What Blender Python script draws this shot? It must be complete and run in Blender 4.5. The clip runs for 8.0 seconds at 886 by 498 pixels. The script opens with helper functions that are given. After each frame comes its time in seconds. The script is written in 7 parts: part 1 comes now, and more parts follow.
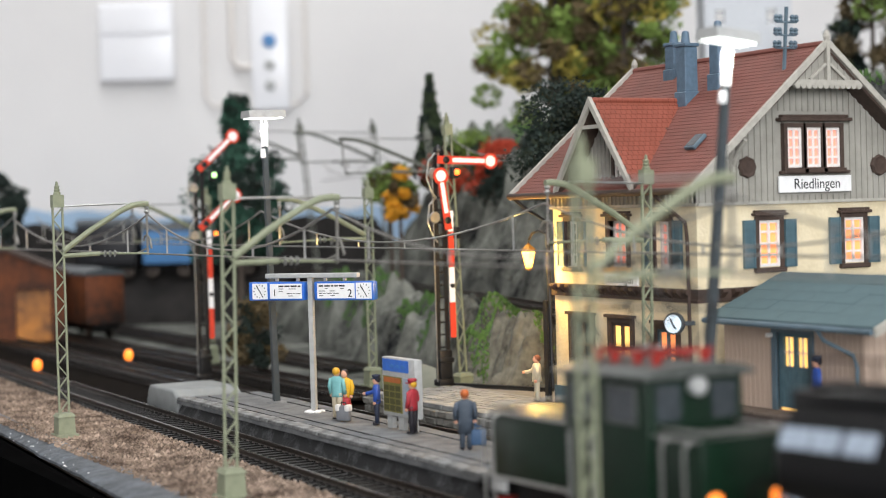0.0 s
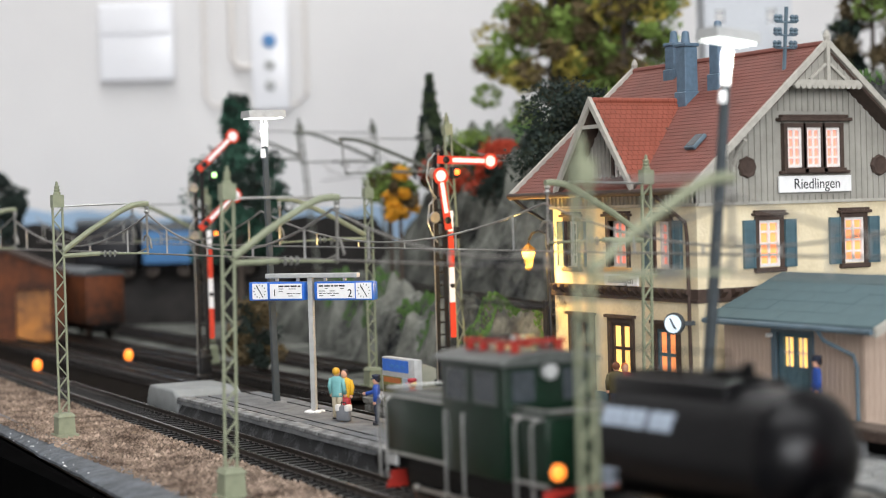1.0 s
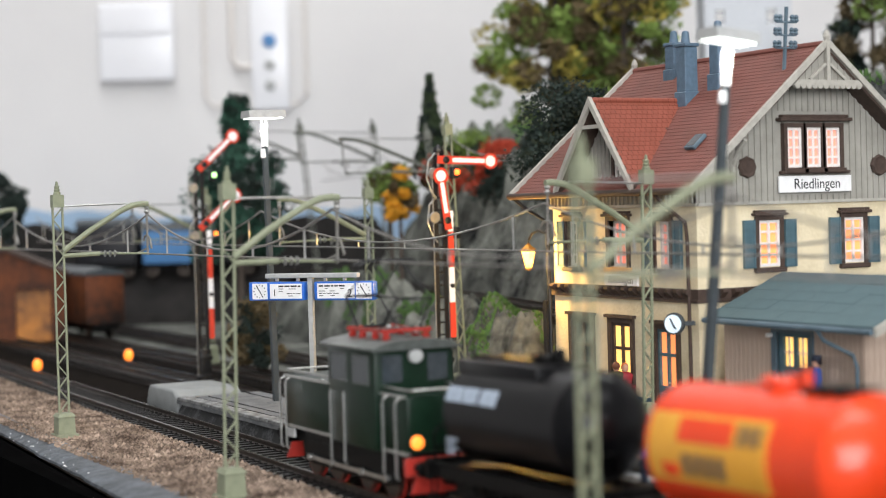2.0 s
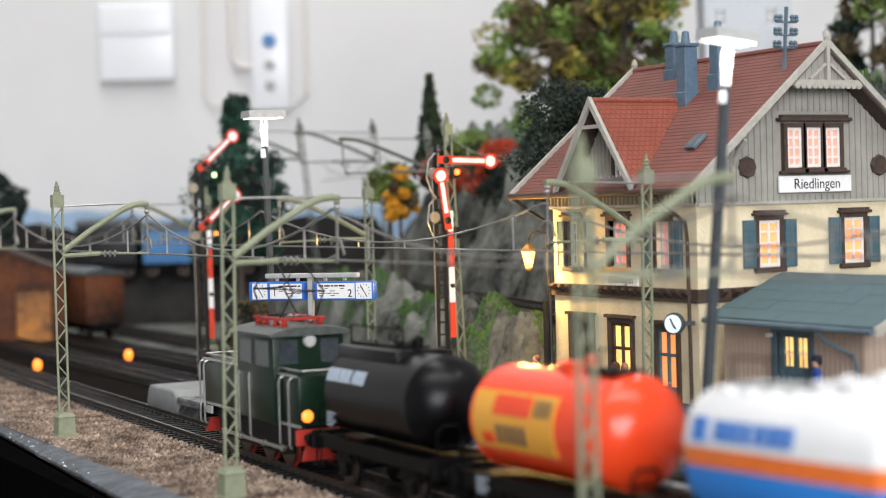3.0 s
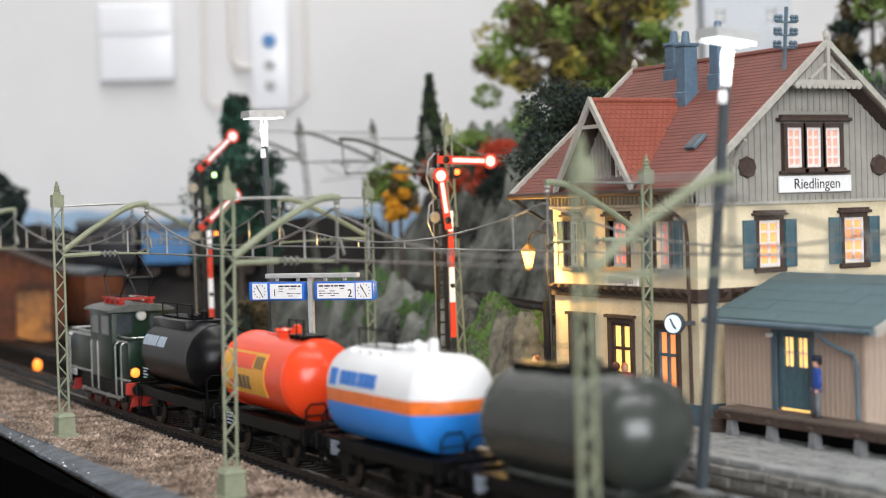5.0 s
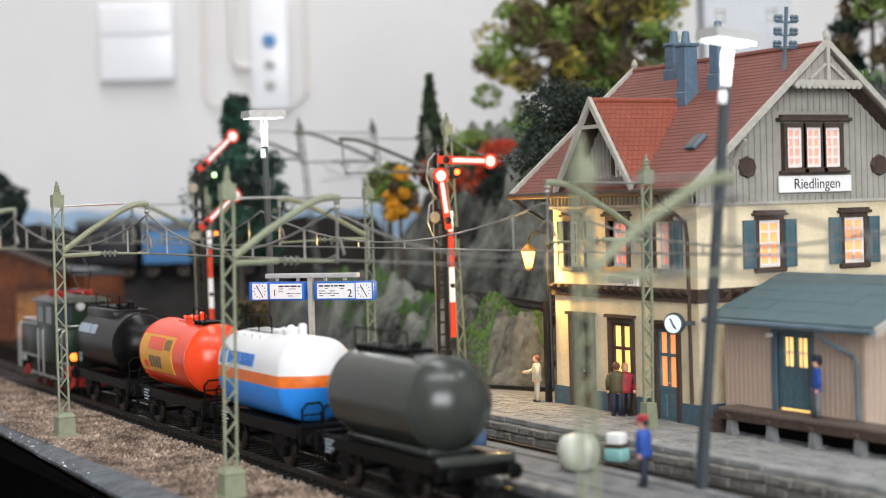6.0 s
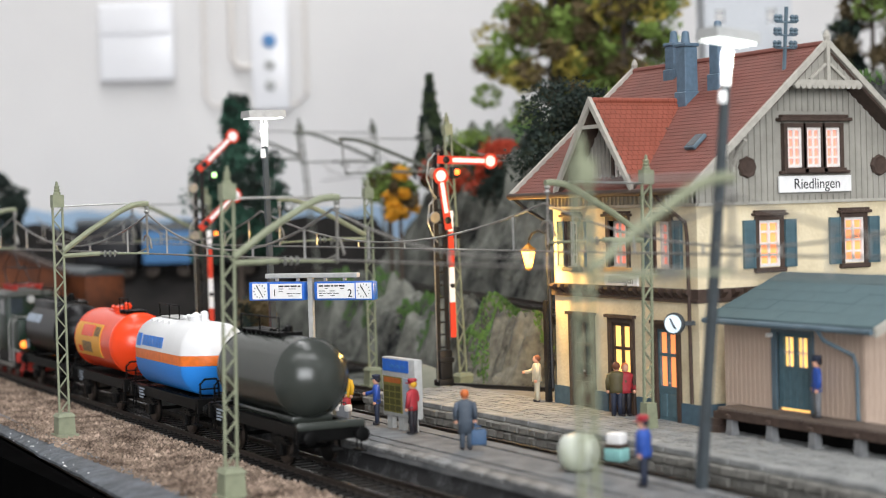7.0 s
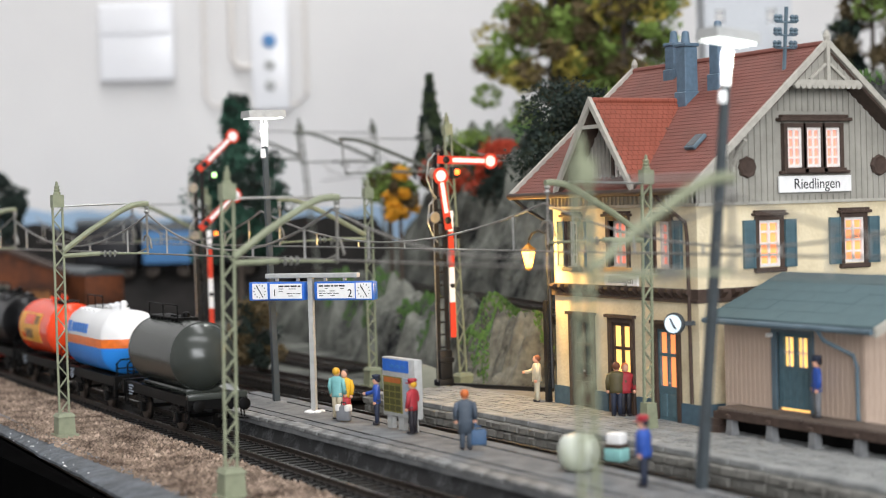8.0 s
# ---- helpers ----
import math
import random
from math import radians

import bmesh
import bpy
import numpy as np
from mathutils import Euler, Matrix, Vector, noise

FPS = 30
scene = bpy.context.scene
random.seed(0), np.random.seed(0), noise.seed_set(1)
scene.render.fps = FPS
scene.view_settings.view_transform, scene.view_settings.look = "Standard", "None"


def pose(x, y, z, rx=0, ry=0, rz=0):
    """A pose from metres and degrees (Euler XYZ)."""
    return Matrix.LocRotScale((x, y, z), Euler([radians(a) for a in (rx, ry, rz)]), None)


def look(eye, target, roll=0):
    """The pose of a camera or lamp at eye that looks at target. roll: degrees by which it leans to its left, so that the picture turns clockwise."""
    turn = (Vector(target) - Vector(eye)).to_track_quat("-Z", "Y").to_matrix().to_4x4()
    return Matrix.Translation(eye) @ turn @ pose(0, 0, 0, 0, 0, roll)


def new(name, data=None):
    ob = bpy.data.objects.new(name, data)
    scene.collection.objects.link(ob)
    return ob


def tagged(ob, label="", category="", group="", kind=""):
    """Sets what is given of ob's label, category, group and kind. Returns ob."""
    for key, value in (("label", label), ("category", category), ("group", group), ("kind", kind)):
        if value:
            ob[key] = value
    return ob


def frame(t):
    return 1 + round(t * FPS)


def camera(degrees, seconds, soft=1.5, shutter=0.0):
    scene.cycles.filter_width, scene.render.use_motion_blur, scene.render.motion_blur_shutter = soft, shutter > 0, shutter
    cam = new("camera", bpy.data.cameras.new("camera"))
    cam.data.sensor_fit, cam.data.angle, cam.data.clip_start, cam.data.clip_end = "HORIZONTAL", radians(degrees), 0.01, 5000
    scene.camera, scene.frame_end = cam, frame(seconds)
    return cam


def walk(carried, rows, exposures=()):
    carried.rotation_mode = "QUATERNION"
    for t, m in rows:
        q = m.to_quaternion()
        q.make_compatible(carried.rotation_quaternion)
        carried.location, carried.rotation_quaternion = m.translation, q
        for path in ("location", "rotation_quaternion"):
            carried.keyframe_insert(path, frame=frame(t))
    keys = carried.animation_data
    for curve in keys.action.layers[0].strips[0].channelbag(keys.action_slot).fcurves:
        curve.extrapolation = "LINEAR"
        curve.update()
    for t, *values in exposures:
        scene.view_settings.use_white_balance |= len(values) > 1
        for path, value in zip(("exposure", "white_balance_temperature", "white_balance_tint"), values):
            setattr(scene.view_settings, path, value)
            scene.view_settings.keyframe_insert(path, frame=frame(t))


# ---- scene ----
# A station on a model railway at 1:87. Plans below are in millimetres; X runs along the track, Y towards the station.
S = 0.001
cam = camera(29.28, 8.0, soft=1.1, shutter=0.4)
# a large lens close to a small subject: shallow depth of field
cam.data.dof.use_dof = True
cam.data.dof.focus_distance = 0.715
cam.data.dof.aperture_fstop = 12.0
EYE = Vector((0, 0, 92 * S))
AIM = EYE + Vector((-0.87854, 0.47701, -0.02533))
walk(cam, [(0.0, look(EYE, AIM, -1.604)), (8.0, look(EYE, AIM, -1.604))], exposures=[(0.0, 0.0), (8.0, 0.0)])

# ---- light: a room with daylight-white ceiling lamps
world = bpy.data.worlds.new("room_air")
scene.world = world
world.use_nodes = True
world.node_tree.nodes["Background"].inputs[0].default_value = (0.75, 0.85, 1.0, 1)
world.node_tree.nodes["Background"].inputs[1].default_value = 0.25


def area_lamp(name, x, y, z, tx, ty, tz, sx, sy, watts, colour):
    data = bpy.data.lights.new(name, "AREA")
    data.shape, data.size, data.size_y = "RECTANGLE", sx * S, sy * S
    data.energy, data.color = watts, colour
    ob = new(name, data)
    ob.matrix_world = look((x * S, y * S, z * S), (tx * S, ty * S, tz * S))
    return tagged(ob, "long white fluorescent ceiling light panel", "ceiling light")


area_lamp("ceiling_lamp", 200, 100, 1470, -420, 350, 0, 1500, 400, 17, (0.98, 0.985, 1.0))
area_lamp("ceiling_lamp", -1000, 350, 1480, -1000, 450, 0, 1500, 300, 11, (0.98, 0.985, 1.0))
# frontal light in the opening of an unseen window assumed behind the camera
window_light = area_lamp("unseen_window_light", 1640, -540, 560, -520, 390, 60, 1500, 1000, 54, (0.95, 0.965, 1.0))
tagged(window_light, "soft frontal light in the opening of an unseen, assumed window", "daylight")


# ---- materials
def rgb(h):
    v = [int(h[i:i + 2], 16) / 255 for i in (0, 2, 4)]
    return tuple(c / 12.92 if c <= 0.04045 else ((c + 0.055) / 1.055) ** 2.4 for c in v)


def mat(name, colour, second=None, rough=0.6, metal=0.0, scale=400, fine=2500, mix=0.5, bump=0.15, spec=0.4, stretch=(1, 1, 1), island=0.0, contrast=0.0):
    """Two colours mixed by coarse and fine noise, with a fine relief. scale and fine: per metre."""
    m = bpy.data.materials.new(name)
    m.use_nodes = True
    nt = m.node_tree
    b = nt.nodes["Principled BSDF"]
    b.inputs["Roughness"].default_value = rough
    b.inputs["Metallic"].default_value = metal
    b.inputs["Specular IOR Level"].default_value = spec
    second = second or tuple(c * 0.72 for c in colour)
    tc = nt.nodes.new("ShaderNodeTexCoord")
    mp = nt.nodes.new("ShaderNodeMapping")
    mp.inputs["Scale"].default_value = stretch
    nt.links.new(tc.outputs["Object"], mp.inputs["Vector"])
    outs = []
    for s, d in ((scale, 4), (fine, 2)):
        n = nt.nodes.new("ShaderNodeTexNoise")
        n.inputs["Scale"].default_value = s
        n.inputs["Detail"].default_value = d
        nt.links.new(mp.outputs[0], n.inputs["Vector"])
        outs.append(n.outputs["Fac"])
    add = nt.nodes.new("ShaderNodeMath")
    add.operation = "MULTIPLY_ADD"
    add.inputs[1].default_value = 0.4
    nt.links.new(outs[1], add.inputs[0])
    nt.links.new(outs[0], add.inputs[2])
    ramp = nt.nodes.new("ShaderNodeMapRange")
    ramp.inputs["From Min"].default_value = 0.7 - 0.35 * mix
    ramp.inputs["From Max"].default_value = 0.7 + 0.35
    if contrast:
        ramp.inputs["From Min"].default_value, ramp.inputs["From Max"].default_value = 0.7 - contrast, 0.7 + contrast
    nt.links.new(add.outputs[0], ramp.inputs["Value"])
    cm = nt.nodes.new("ShaderNodeMix")
    cm.data_type = "RGBA"
    cm.inputs["A"].default_value = (*colour, 1)
    cm.inputs["B"].default_value = (*second, 1)
    nt.links.new(ramp.outputs[0], cm.inputs["Factor"])
    col = cm.outputs["Result"]
    if island:
        geo = nt.nodes.new("ShaderNodeNewGeometry")
        oi = nt.nodes.new("ShaderNodeObjectInfo")
        sm = nt.nodes.new("ShaderNodeMath")
        sm.operation = "ADD"
        nt.links.new(geo.outputs["Random Per Island"], sm.inputs[0])
        nt.links.new(oi.outputs["Random"], sm.inputs[1])
        mr = nt.nodes.new("ShaderNodeMapRange")
        mr.inputs["From Max"].default_value = 2
        mr.inputs["To Min"].default_value = 1 - island
        mr.inputs["To Max"].default_value = 1 + island
        nt.links.new(sm.outputs[0], mr.inputs["Value"])
        hs = nt.nodes.new("ShaderNodeHueSaturation")
        nt.links.new(mr.outputs[0], hs.inputs["Value"])
        nt.links.new(col, hs.inputs["Color"])
        col = hs.outputs[0]
    nt.links.new(col, b.inputs["Base Color"])
    if bump:
        bp = nt.nodes.new("ShaderNodeBump")
        bp.inputs["Strength"].default_value = bump
        bp.inputs["Distance"].default_value = 0.0006
        nt.links.new(add.outputs[0], bp.inputs["Height"])
        nt.links.new(bp.outputs[0], b.inputs["Normal"])
    return m


def glow(name, colour, strength):
    m = bpy.data.materials.new(name)
    m.use_nodes = True
    b = m.node_tree.nodes["Principled BSDF"]
    b.inputs["Base Color"].default_value = (*colour, 1)
    b.inputs["Emission Color"].default_value = (*colour, 1)
    b.inputs["Emission Strength"].default_value = strength
    b.inputs["Roughness"].default_value = 0.4
    return m


WALLPAINT = mat("wall_paint", rgb("e4e2e0"), rgb("dcdad9"), rough=0.85, scale=8, fine=300, bump=0.03)
PLASTER = mat("cream_plaster", rgb("e6d8b8"), rgb("cfbf9c"), rough=0.75, scale=120, fine=750, bump=1.0)
PLINTH = mat("blue_plinth", rgb("4d6675"), rgb("3f5461"), rough=0.8, bump=0.3)
BOARDING = mat("grey_boarding", rgb("a29f96"), rgb("8a877e"), rough=0.75, scale=150, bump=0.2)
TRIM = mat("pale_grey_trim", rgb("b3afa5"), rgb("9c988e"), rough=0.6)
BROWN = mat("dark_brown_wood", rgb("4e3f37"), rgb("382c26"), rough=0.7)
WHITE = mat("white_window_paint", rgb("ece7e2"), rgb("dad3cc"), rough=0.5)
SHUTTER = mat("blue_green_paint", rgb("56717a"), rgb("465d66"), rough=0.6)
TILE = mat("red_roof_tile", rgb("7d4b41"), rgb("684037"), rough=0.65, scale=60, fine=1800, bump=0.2, island=0.06)
TILE_NEW = mat("bright_red_tile", rgb("93503f"), rgb("7c4030"), rough=0.6, scale=80, fine=1800, bump=0.2, island=0.1)
SLATE = mat("blue_grey_zinc", rgb("5e717c"), rgb("4a5b66"), rough=0.5, scale=120)
CHIMNEY = mat("grey_blue_plastic", rgb("5d7385"), rgb("4a5d6c"), rough=0.5)
FELT = mat("teal_roofing_felt", rgb("54686c"), rgb("435659"), rough=0.85, scale=60, fine=1200)
SHEDWALL = mat("beige_pink_boarding", rgb("c2ad9c"), rgb("ad9888"), rough=0.75, scale=100)
PAVE = mat("grey_paving", rgb("898a8a"), rgb("545659"), rough=0.9, scale=130, fine=1200, bump=0.5, island=0.15, contrast=0.3)
PAVE_STATION = mat("pale_grey_setts", rgb("999a98"), rgb("6c6e6e"), rough=0.9, scale=120, fine=1200, bump=0.5, island=0.15, contrast=0.3)
BLOCKGREY = mat("grey_concrete", rgb("8d908f"), rgb("767978"), rough=0.6, scale=120)
PAVE_DARK = mat("dark_grey_setts", rgb("85827b"), rgb("5d5a55"), rough=0.9, scale=80, fine=1500, bump=0.4)
STONE = mat("dark_grey_stone", rgb("7d7b75"), rgb("4a4945"), rough=0.9, scale=120, fine=1500, bump=0.5, island=0.25)
PLATSIDE = mat("black_weathered_edge", rgb("2c2c2d"), rgb("6d6f70"), rough=0.8, scale=150, fine=1200, bump=0.4, mix=0.0)
BALLAST = mat("pale_brown_gravel", rgb("b09c8b"), rgb("584a40"), rough=0.95, scale=70, fine=600, bump=0.6, island=0.8, contrast=0.22, spec=0.1)
DARKBALLAST = mat("dark_ballast", rgb("2f2b28"), rgb("121010"), rough=0.95, scale=200, fine=900, bump=0.6, island=0.6, contrast=0.25, spec=0.05)
SLEEPER = mat("black_sleeper", rgb("121110"), rgb("201d1b"), rough=0.5, bump=0.2, spec=0.25)
KERB = mat("scuffed_dark_kerb", rgb("4a4a49"), rgb("8c8d8c"), rough=0.75, scale=160, fine=700, bump=0.5, island=0.25, contrast=0.22)
# pale colour stands in for bright reflections on the near sleeper ends
TIE_END = mat("glint_sleeper_end", rgb("7d7a74"), rgb("4c4a46"), rough=0.5, scale=300, contrast=0.2)
RAIL = mat("dark_rail_steel", rgb("4a423c"), rgb("38302b"), rough=0.4, metal=0.6, bump=0.05)
RAILTOP = mat("polished_rail_head", rgb("b9b4ae"), rgb("8f8a84"), rough=0.22, metal=1.0, bump=0.0)
EDGE = mat("blue_grey_painted_edge", rgb("666d74"), rgb("25292c"), rough=0.55, scale=140, fine=700, bump=1.0, contrast=0.24)
FASCIA = mat("black_fascia", rgb("080808"), rgb("0d0d0d"), rough=1.0, scale=40, spec=0.0, bump=0.05)
FLOORGREY = mat("grey_lino", rgb("8d8e90"), rgb("7b7c7e"), rough=0.6, scale=6, fine=200, bump=0.05)
EARTH = mat("dark_earth", rgb("231f1c"), rgb("0e0c0a"), rough=1.0, scale=80, fine=900, bump=0.5, spec=0.02)
ROCK = mat("grey_rock", rgb("85877f"), rgb("191a1c"), rough=0.9, scale=34, fine=260, bump=1.0, contrast=0.22, spec=0.12)
MASTGREEN = mat("grey_green_mast_paint", rgb("8b9077"), rgb("767b64"), rough=0.5, bump=0.05)
WIRE = mat("grey_wire", rgb("a09e99"), rgb("7d7b76"), rough=0.38, metal=0.7, bump=0.0)
POST = mat("dark_grey_post", rgb("42494d"), rgb("32383b"), rough=0.45)
BLACKMETAL = mat("black_metal", rgb("161617"), rgb("222223"), rough=0.4, bump=0.05)
SIGRED = mat("signal_red", rgb("d9452f"), rgb("c23c28"), rough=0.45, bump=0.0)
SIGWHITE = mat("signal_white", rgb("f2f1f0"), rgb("e6e5e3"), rough=0.45, bump=0.0)
STEEL = mat("bright_steel", rgb("c9c9c6"), rgb("a5a5a2"), rough=0.38, metal=1.0, bump=0.0)
GREYPLASTIC = mat("pale_grey_plastic", rgb("b3b4b2"), rgb("9c9d9b"), rough=0.5, bump=0.05)
SIGNBLUE = mat("sign_blue", rgb("2f6fd0"), rgb("285fb5"), rough=0.4, bump=0.0)
INK = mat("black_ink", rgb("1b1b1f"), rough=0.6, bump=0.0)
LOCOGREEN = mat("bottle_green_enamel", rgb("12281b"), rgb("0c1d13"), rough=0.3, bump=0.03, spec=0.2)
LOCOROOF = mat("silver_grey_roof", rgb("565a57"), rgb("424643"), rough=0.4, metal=0.2, bump=0.03)
LOCORED = mat("wheel_red", rgb("a92e24"), rgb("8d261d"), rough=0.45, bump=0.03)
TANKBLACK = mat("black_tank_enamel", rgb("070709"), rgb("0b0b0d"), rough=0.3, scale=60, bump=0.02, spec=0.2)
TANKORANGE = mat("orange_red_tank_plastic", rgb("f04a22"), rgb("e2431f"), rough=0.22, scale=60, bump=0.02)
TANKWHITE = mat("white_tank_plastic", rgb("e6e6e6"), rgb("dcdcdc"), rough=0.25, scale=60, bump=0.02)
TANKBLUE = mat("bright_blue_plastic", rgb("2d8be6"), rgb("2a82d8"), rough=0.35, scale=60, bump=0.02)
STRIPE = mat("orange_stripe", rgb("f0782a"), rough=0.4, bump=0.0)
TANKGREY = mat("olive_grey_tank_enamel", rgb("3a3e3a"), rgb("303430"), rough=0.24, scale=60, bump=0.03, spec=0.5)
FRAMEBLACK = mat("black_underframe", rgb("050505"), rgb("0c0c0c"), rough=0.5, bump=0.1, spec=0.12)
YELLOW = mat("yellow_print", rgb("e9a83a"), rgb("dd9a30"), rough=0.45, bump=0.0)
DECALGREY = mat("pale_grey_print", rgb("aab6c4"), rgb("98a4b2"), rough=0.5, bump=0.0)
DECALDARK = mat("dark_print", rgb("6b5a45"), rough=0.5, bump=0.0)
DECALBLUE = mat("blue_print", rgb("3f7ccb"), rough=0.5, bump=0.0)
CABGLASS = mat("dark_cab_glass", rgb("3a4146"), rgb("2f3539"), rough=0.08, bump=0.0, spec=0.6)
LITWINDOW = glow("warm_lit_window", (1.0, 0.33, 0.11), 0.95)
LITROOM = glow("pink_lit_window", (1.0, 0.3, 0.2), 0.62)
LITYELLOW = glow("yellow_lit_window", (1.0, 0.62, 0.18), 1.3)
LAMPWHITE = glow("white_lamp_tube", (0.95, 1.0, 0.95), 2.6)
LAMPYELLOW = glow("yellow_lamp_glass", (1.0, 0.58, 0.14), 2.0)
LAMPORANGE = glow("orange_lamp_bulb", (1.0, 0.25, 0.03), 1.8)
LAMPRED = glow("red_lamp_bulb", (1.0, 0.13, 0.02), 5.0)
LAMPGREEN = glow("green_lamp_bulb", (0.5, 1.0, 0.35), 2.5)
CLOCKGLOW = glow("lit_clock_dial", (0.78, 0.88, 0.95), 0.3)
BRASS = mat("dull_brass", rgb("8a6a30"), rgb("5e4720"), rough=0.4, metal=0.7, bump=0.0)
GLOSSWHITE = mat("glossy_white_plastic", rgb("f3f3f5"), rgb("ececef"), rough=0.25, bump=0.0)


# ---- mesh helpers, in millimetres
def box(bm, x0, x1, y0, y1, z0, z1, taper=0.0):
    t = taper
    v = [bm.verts.new(p) for p in ((x0, y0, z0), (x1, y0, z0), (x1, y1, z0), (x0, y1, z0),
                                   (x0 + t, y0 + t, z1), (x1 - t, y0 + t, z1), (x1 - t, y1 - t, z1), (x0 + t, y1 - t, z1))]
    for f in ((3, 2, 1, 0), (4, 5, 6, 7), (0, 1, 5, 4), (1, 2, 6, 5), (2, 3, 7, 6), (3, 0, 4, 7)):
        bm.faces.new([v[i] for i in f])
    return bm


def soft_box(bm, x0, x1, y0, y1, z0, z1, r=0.4, seg=2):
    b = bmesh.new()
    box(b, x0, x1, y0, y1, z0, z1)
    bmesh.ops.bevel(b, geom=list(b.edges), offset=r, segments=seg, affect="EDGES", profile=0.5)
    merge(bm, b)
    return bm


def merge(bm, other, m=None):
    if m is not None:
        other.transform(m)
    vs = {v: bm.verts.new(v.co) for v in other.verts}
    for f in other.faces:
        bm.faces.new([vs[v] for v in f.verts])
    other.free()


def ring(bm, c, ax, ay, rx, ry, n):
    return [bm.verts.new(c + ax * (math.cos(i * math.tau / n) * rx) + ay * (math.sin(i * math.tau / n) * ry)) for i in range(n)]


def skin(bm, rings, caps=True):
    for a, b in zip(rings, rings[1:]):
        n = len(a)
        for i in range(n):
            bm.faces.new((a[i], a[(i + 1) % n], b[(i + 1) % n], b[i]))
    if caps:
        bm.faces.new(list(reversed(rings[0])))
        bm.faces.new(rings[-1])
    return bm


def frame_of(d):
    d = Vector(d).normalized()
    a = Vector((0, 0, 1)) if abs(d.z) < 0.9 else Vector((1, 0, 0))
    ax = a.cross(d).normalized()
    return ax, d.cross(ax).normalized()


def rod(bm, p0, p1, r0, r1=None, n=8):
    p0, p1 = Vector(p0), Vector(p1)
    ax, ay = frame_of(p1 - p0)
    r1 = r0 if r1 is None else r1
    return skin(bm, [ring(bm, p0, ax, ay, r0, r0, n), ring(bm, p1, ax, ay, r1, r1, n)])


def tube(bm, pts, r, n=6):
    pts = [Vector(p) for p in pts]
    rings = []
    for i, p in enumerate(pts):
        d = (pts[min(i + 1, len(pts) - 1)] - pts[max(i - 1, 0)]).normalized()
        ax, ay = frame_of(d)
        rings.append(ring(bm, p, ax, ay, r, r, n))
    return skin(bm, rings)


def lathe(bm, profile, c=(0, 0, 0), axis=(0, 0, 1), n=24):
    """profile: (radius, distance along the axis)."""
    c, d = Vector(c), Vector(axis).normalized()
    ax, ay = frame_of(d)
    return skin(bm, [ring(bm, c + d * h, ax, ay, max(r, 0.01), max(r, 0.01), n) for r, h in profile])


def ball(bm, c, rx, ry=None, rz=None, n=12, m=8):
    ry, rz = ry or rx, rz or rx
    c = Vector(c)
    rings = []
    for j in range(1, m):
        t = math.pi * j / m
        rings.append(ring(bm, c + Vector((0, 0, -math.cos(t) * rz)), Vector((1, 0, 0)), Vector((0, 1, 0)), rx * math.sin(t), ry * math.sin(t), n))
    return skin(bm, rings)


def prism(bm, pts, thick, plane="xz", at=0.0):
    """A flat outline drawn in a plane, given a thickness along the third axis from at."""
    def v(p, h):
        return {"xz": (p[0], h, p[1]), "yz": (h, p[0], p[1]), "xy": (p[0], p[1], h)}[plane]
    a = [bm.verts.new(v(p, at)) for p in pts]
    b = [bm.verts.new(v(p, at + thick)) for p in pts]
    n = len(pts)
    bm.faces.new(a)
    bm.faces.new(list(reversed(b)))
    for i in range(n):
        bm.faces.new((a[i], b[i], b[(i + 1) % n], a[(i + 1) % n]))
    return bm


def beam(bm, p0, p1, w, h):
    """A bar of rectangular section between two points."""
    p0, p1 = Vector(p0), Vector(p1)
    ax, ay = frame_of(p1 - p0)
    rings = []
    for p in (p0, p1):
        rings.append([bm.verts.new(p + ax * (sx * w / 2) + ay * (sy * h / 2)) for sx, sy in ((-1, -1), (1, -1), (1, 1), (-1, 1))])
    return skin(bm, rings)


def holed_wall(bm, u0, u1, z0, z1, holes, y0, y1):
    """A wall in the xz plane between y0 and y1, with openings (ua, ub, za, zb) cut through it."""
    us = sorted({u0, u1, *[h[0] for h in holes], *[h[1] for h in holes]})
    zs = sorted({z0, z1, *[h[2] for h in holes], *[h[3] for h in holes]})
    g = {(i, j, k): bm.verts.new((u, y, z)) for i, u in enumerate(us) for j, z in enumerate(zs) for k, y in enumerate((y0, y1))}

    def full(i, j):
        if not (0 <= i < len(us) - 1 and 0 <= j < len(zs) - 1):
            return False
        a, c = (us[i] + us[i + 1]) / 2, (zs[j] + zs[j + 1]) / 2
        return not any(h[0] <= a <= h[1] and h[2] <= c <= h[3] for h in holes)

    for i in range(len(us) - 1):
        for j in range(len(zs) - 1):
            if not full(i, j):
                continue
            for k in (0, 1):
                bm.faces.new([g[p] for p in ((i, j, k), (i + 1, j, k), (i + 1, j + 1, k), (i, j + 1, k))])
            for di, dj, a, b in ((-1, 0, (i, j), (i, j + 1)), (1, 0, (i + 1, j), (i + 1, j + 1)), (0, -1, (i, j), (i + 1, j)), (0, 1, (i, j + 1), (i + 1, j + 1))):
                if not full(i + di, j + dj):
                    bm.faces.new([g[p] for p in ((*a, 0), (*b, 0), (*b, 1), (*a, 1))])
    bmesh.ops.delete(bm, geom=[v for v in bm.verts if not v.link_faces], context="VERTS")
    return bm


def mesh_of(name, bm, material, smooth=False):
    bmesh.ops.recalc_face_normals(bm, faces=list(bm.faces))
    me = bpy.data.meshes.new(name)
    bm.to_mesh(me)
    bm.free()
    me.transform(Matrix.Scale(S, 4))
    me.materials.append(material)
    if smooth:
        me.shade_smooth()
        me.set_sharp_from_angle(angle=radians(40))
    return me


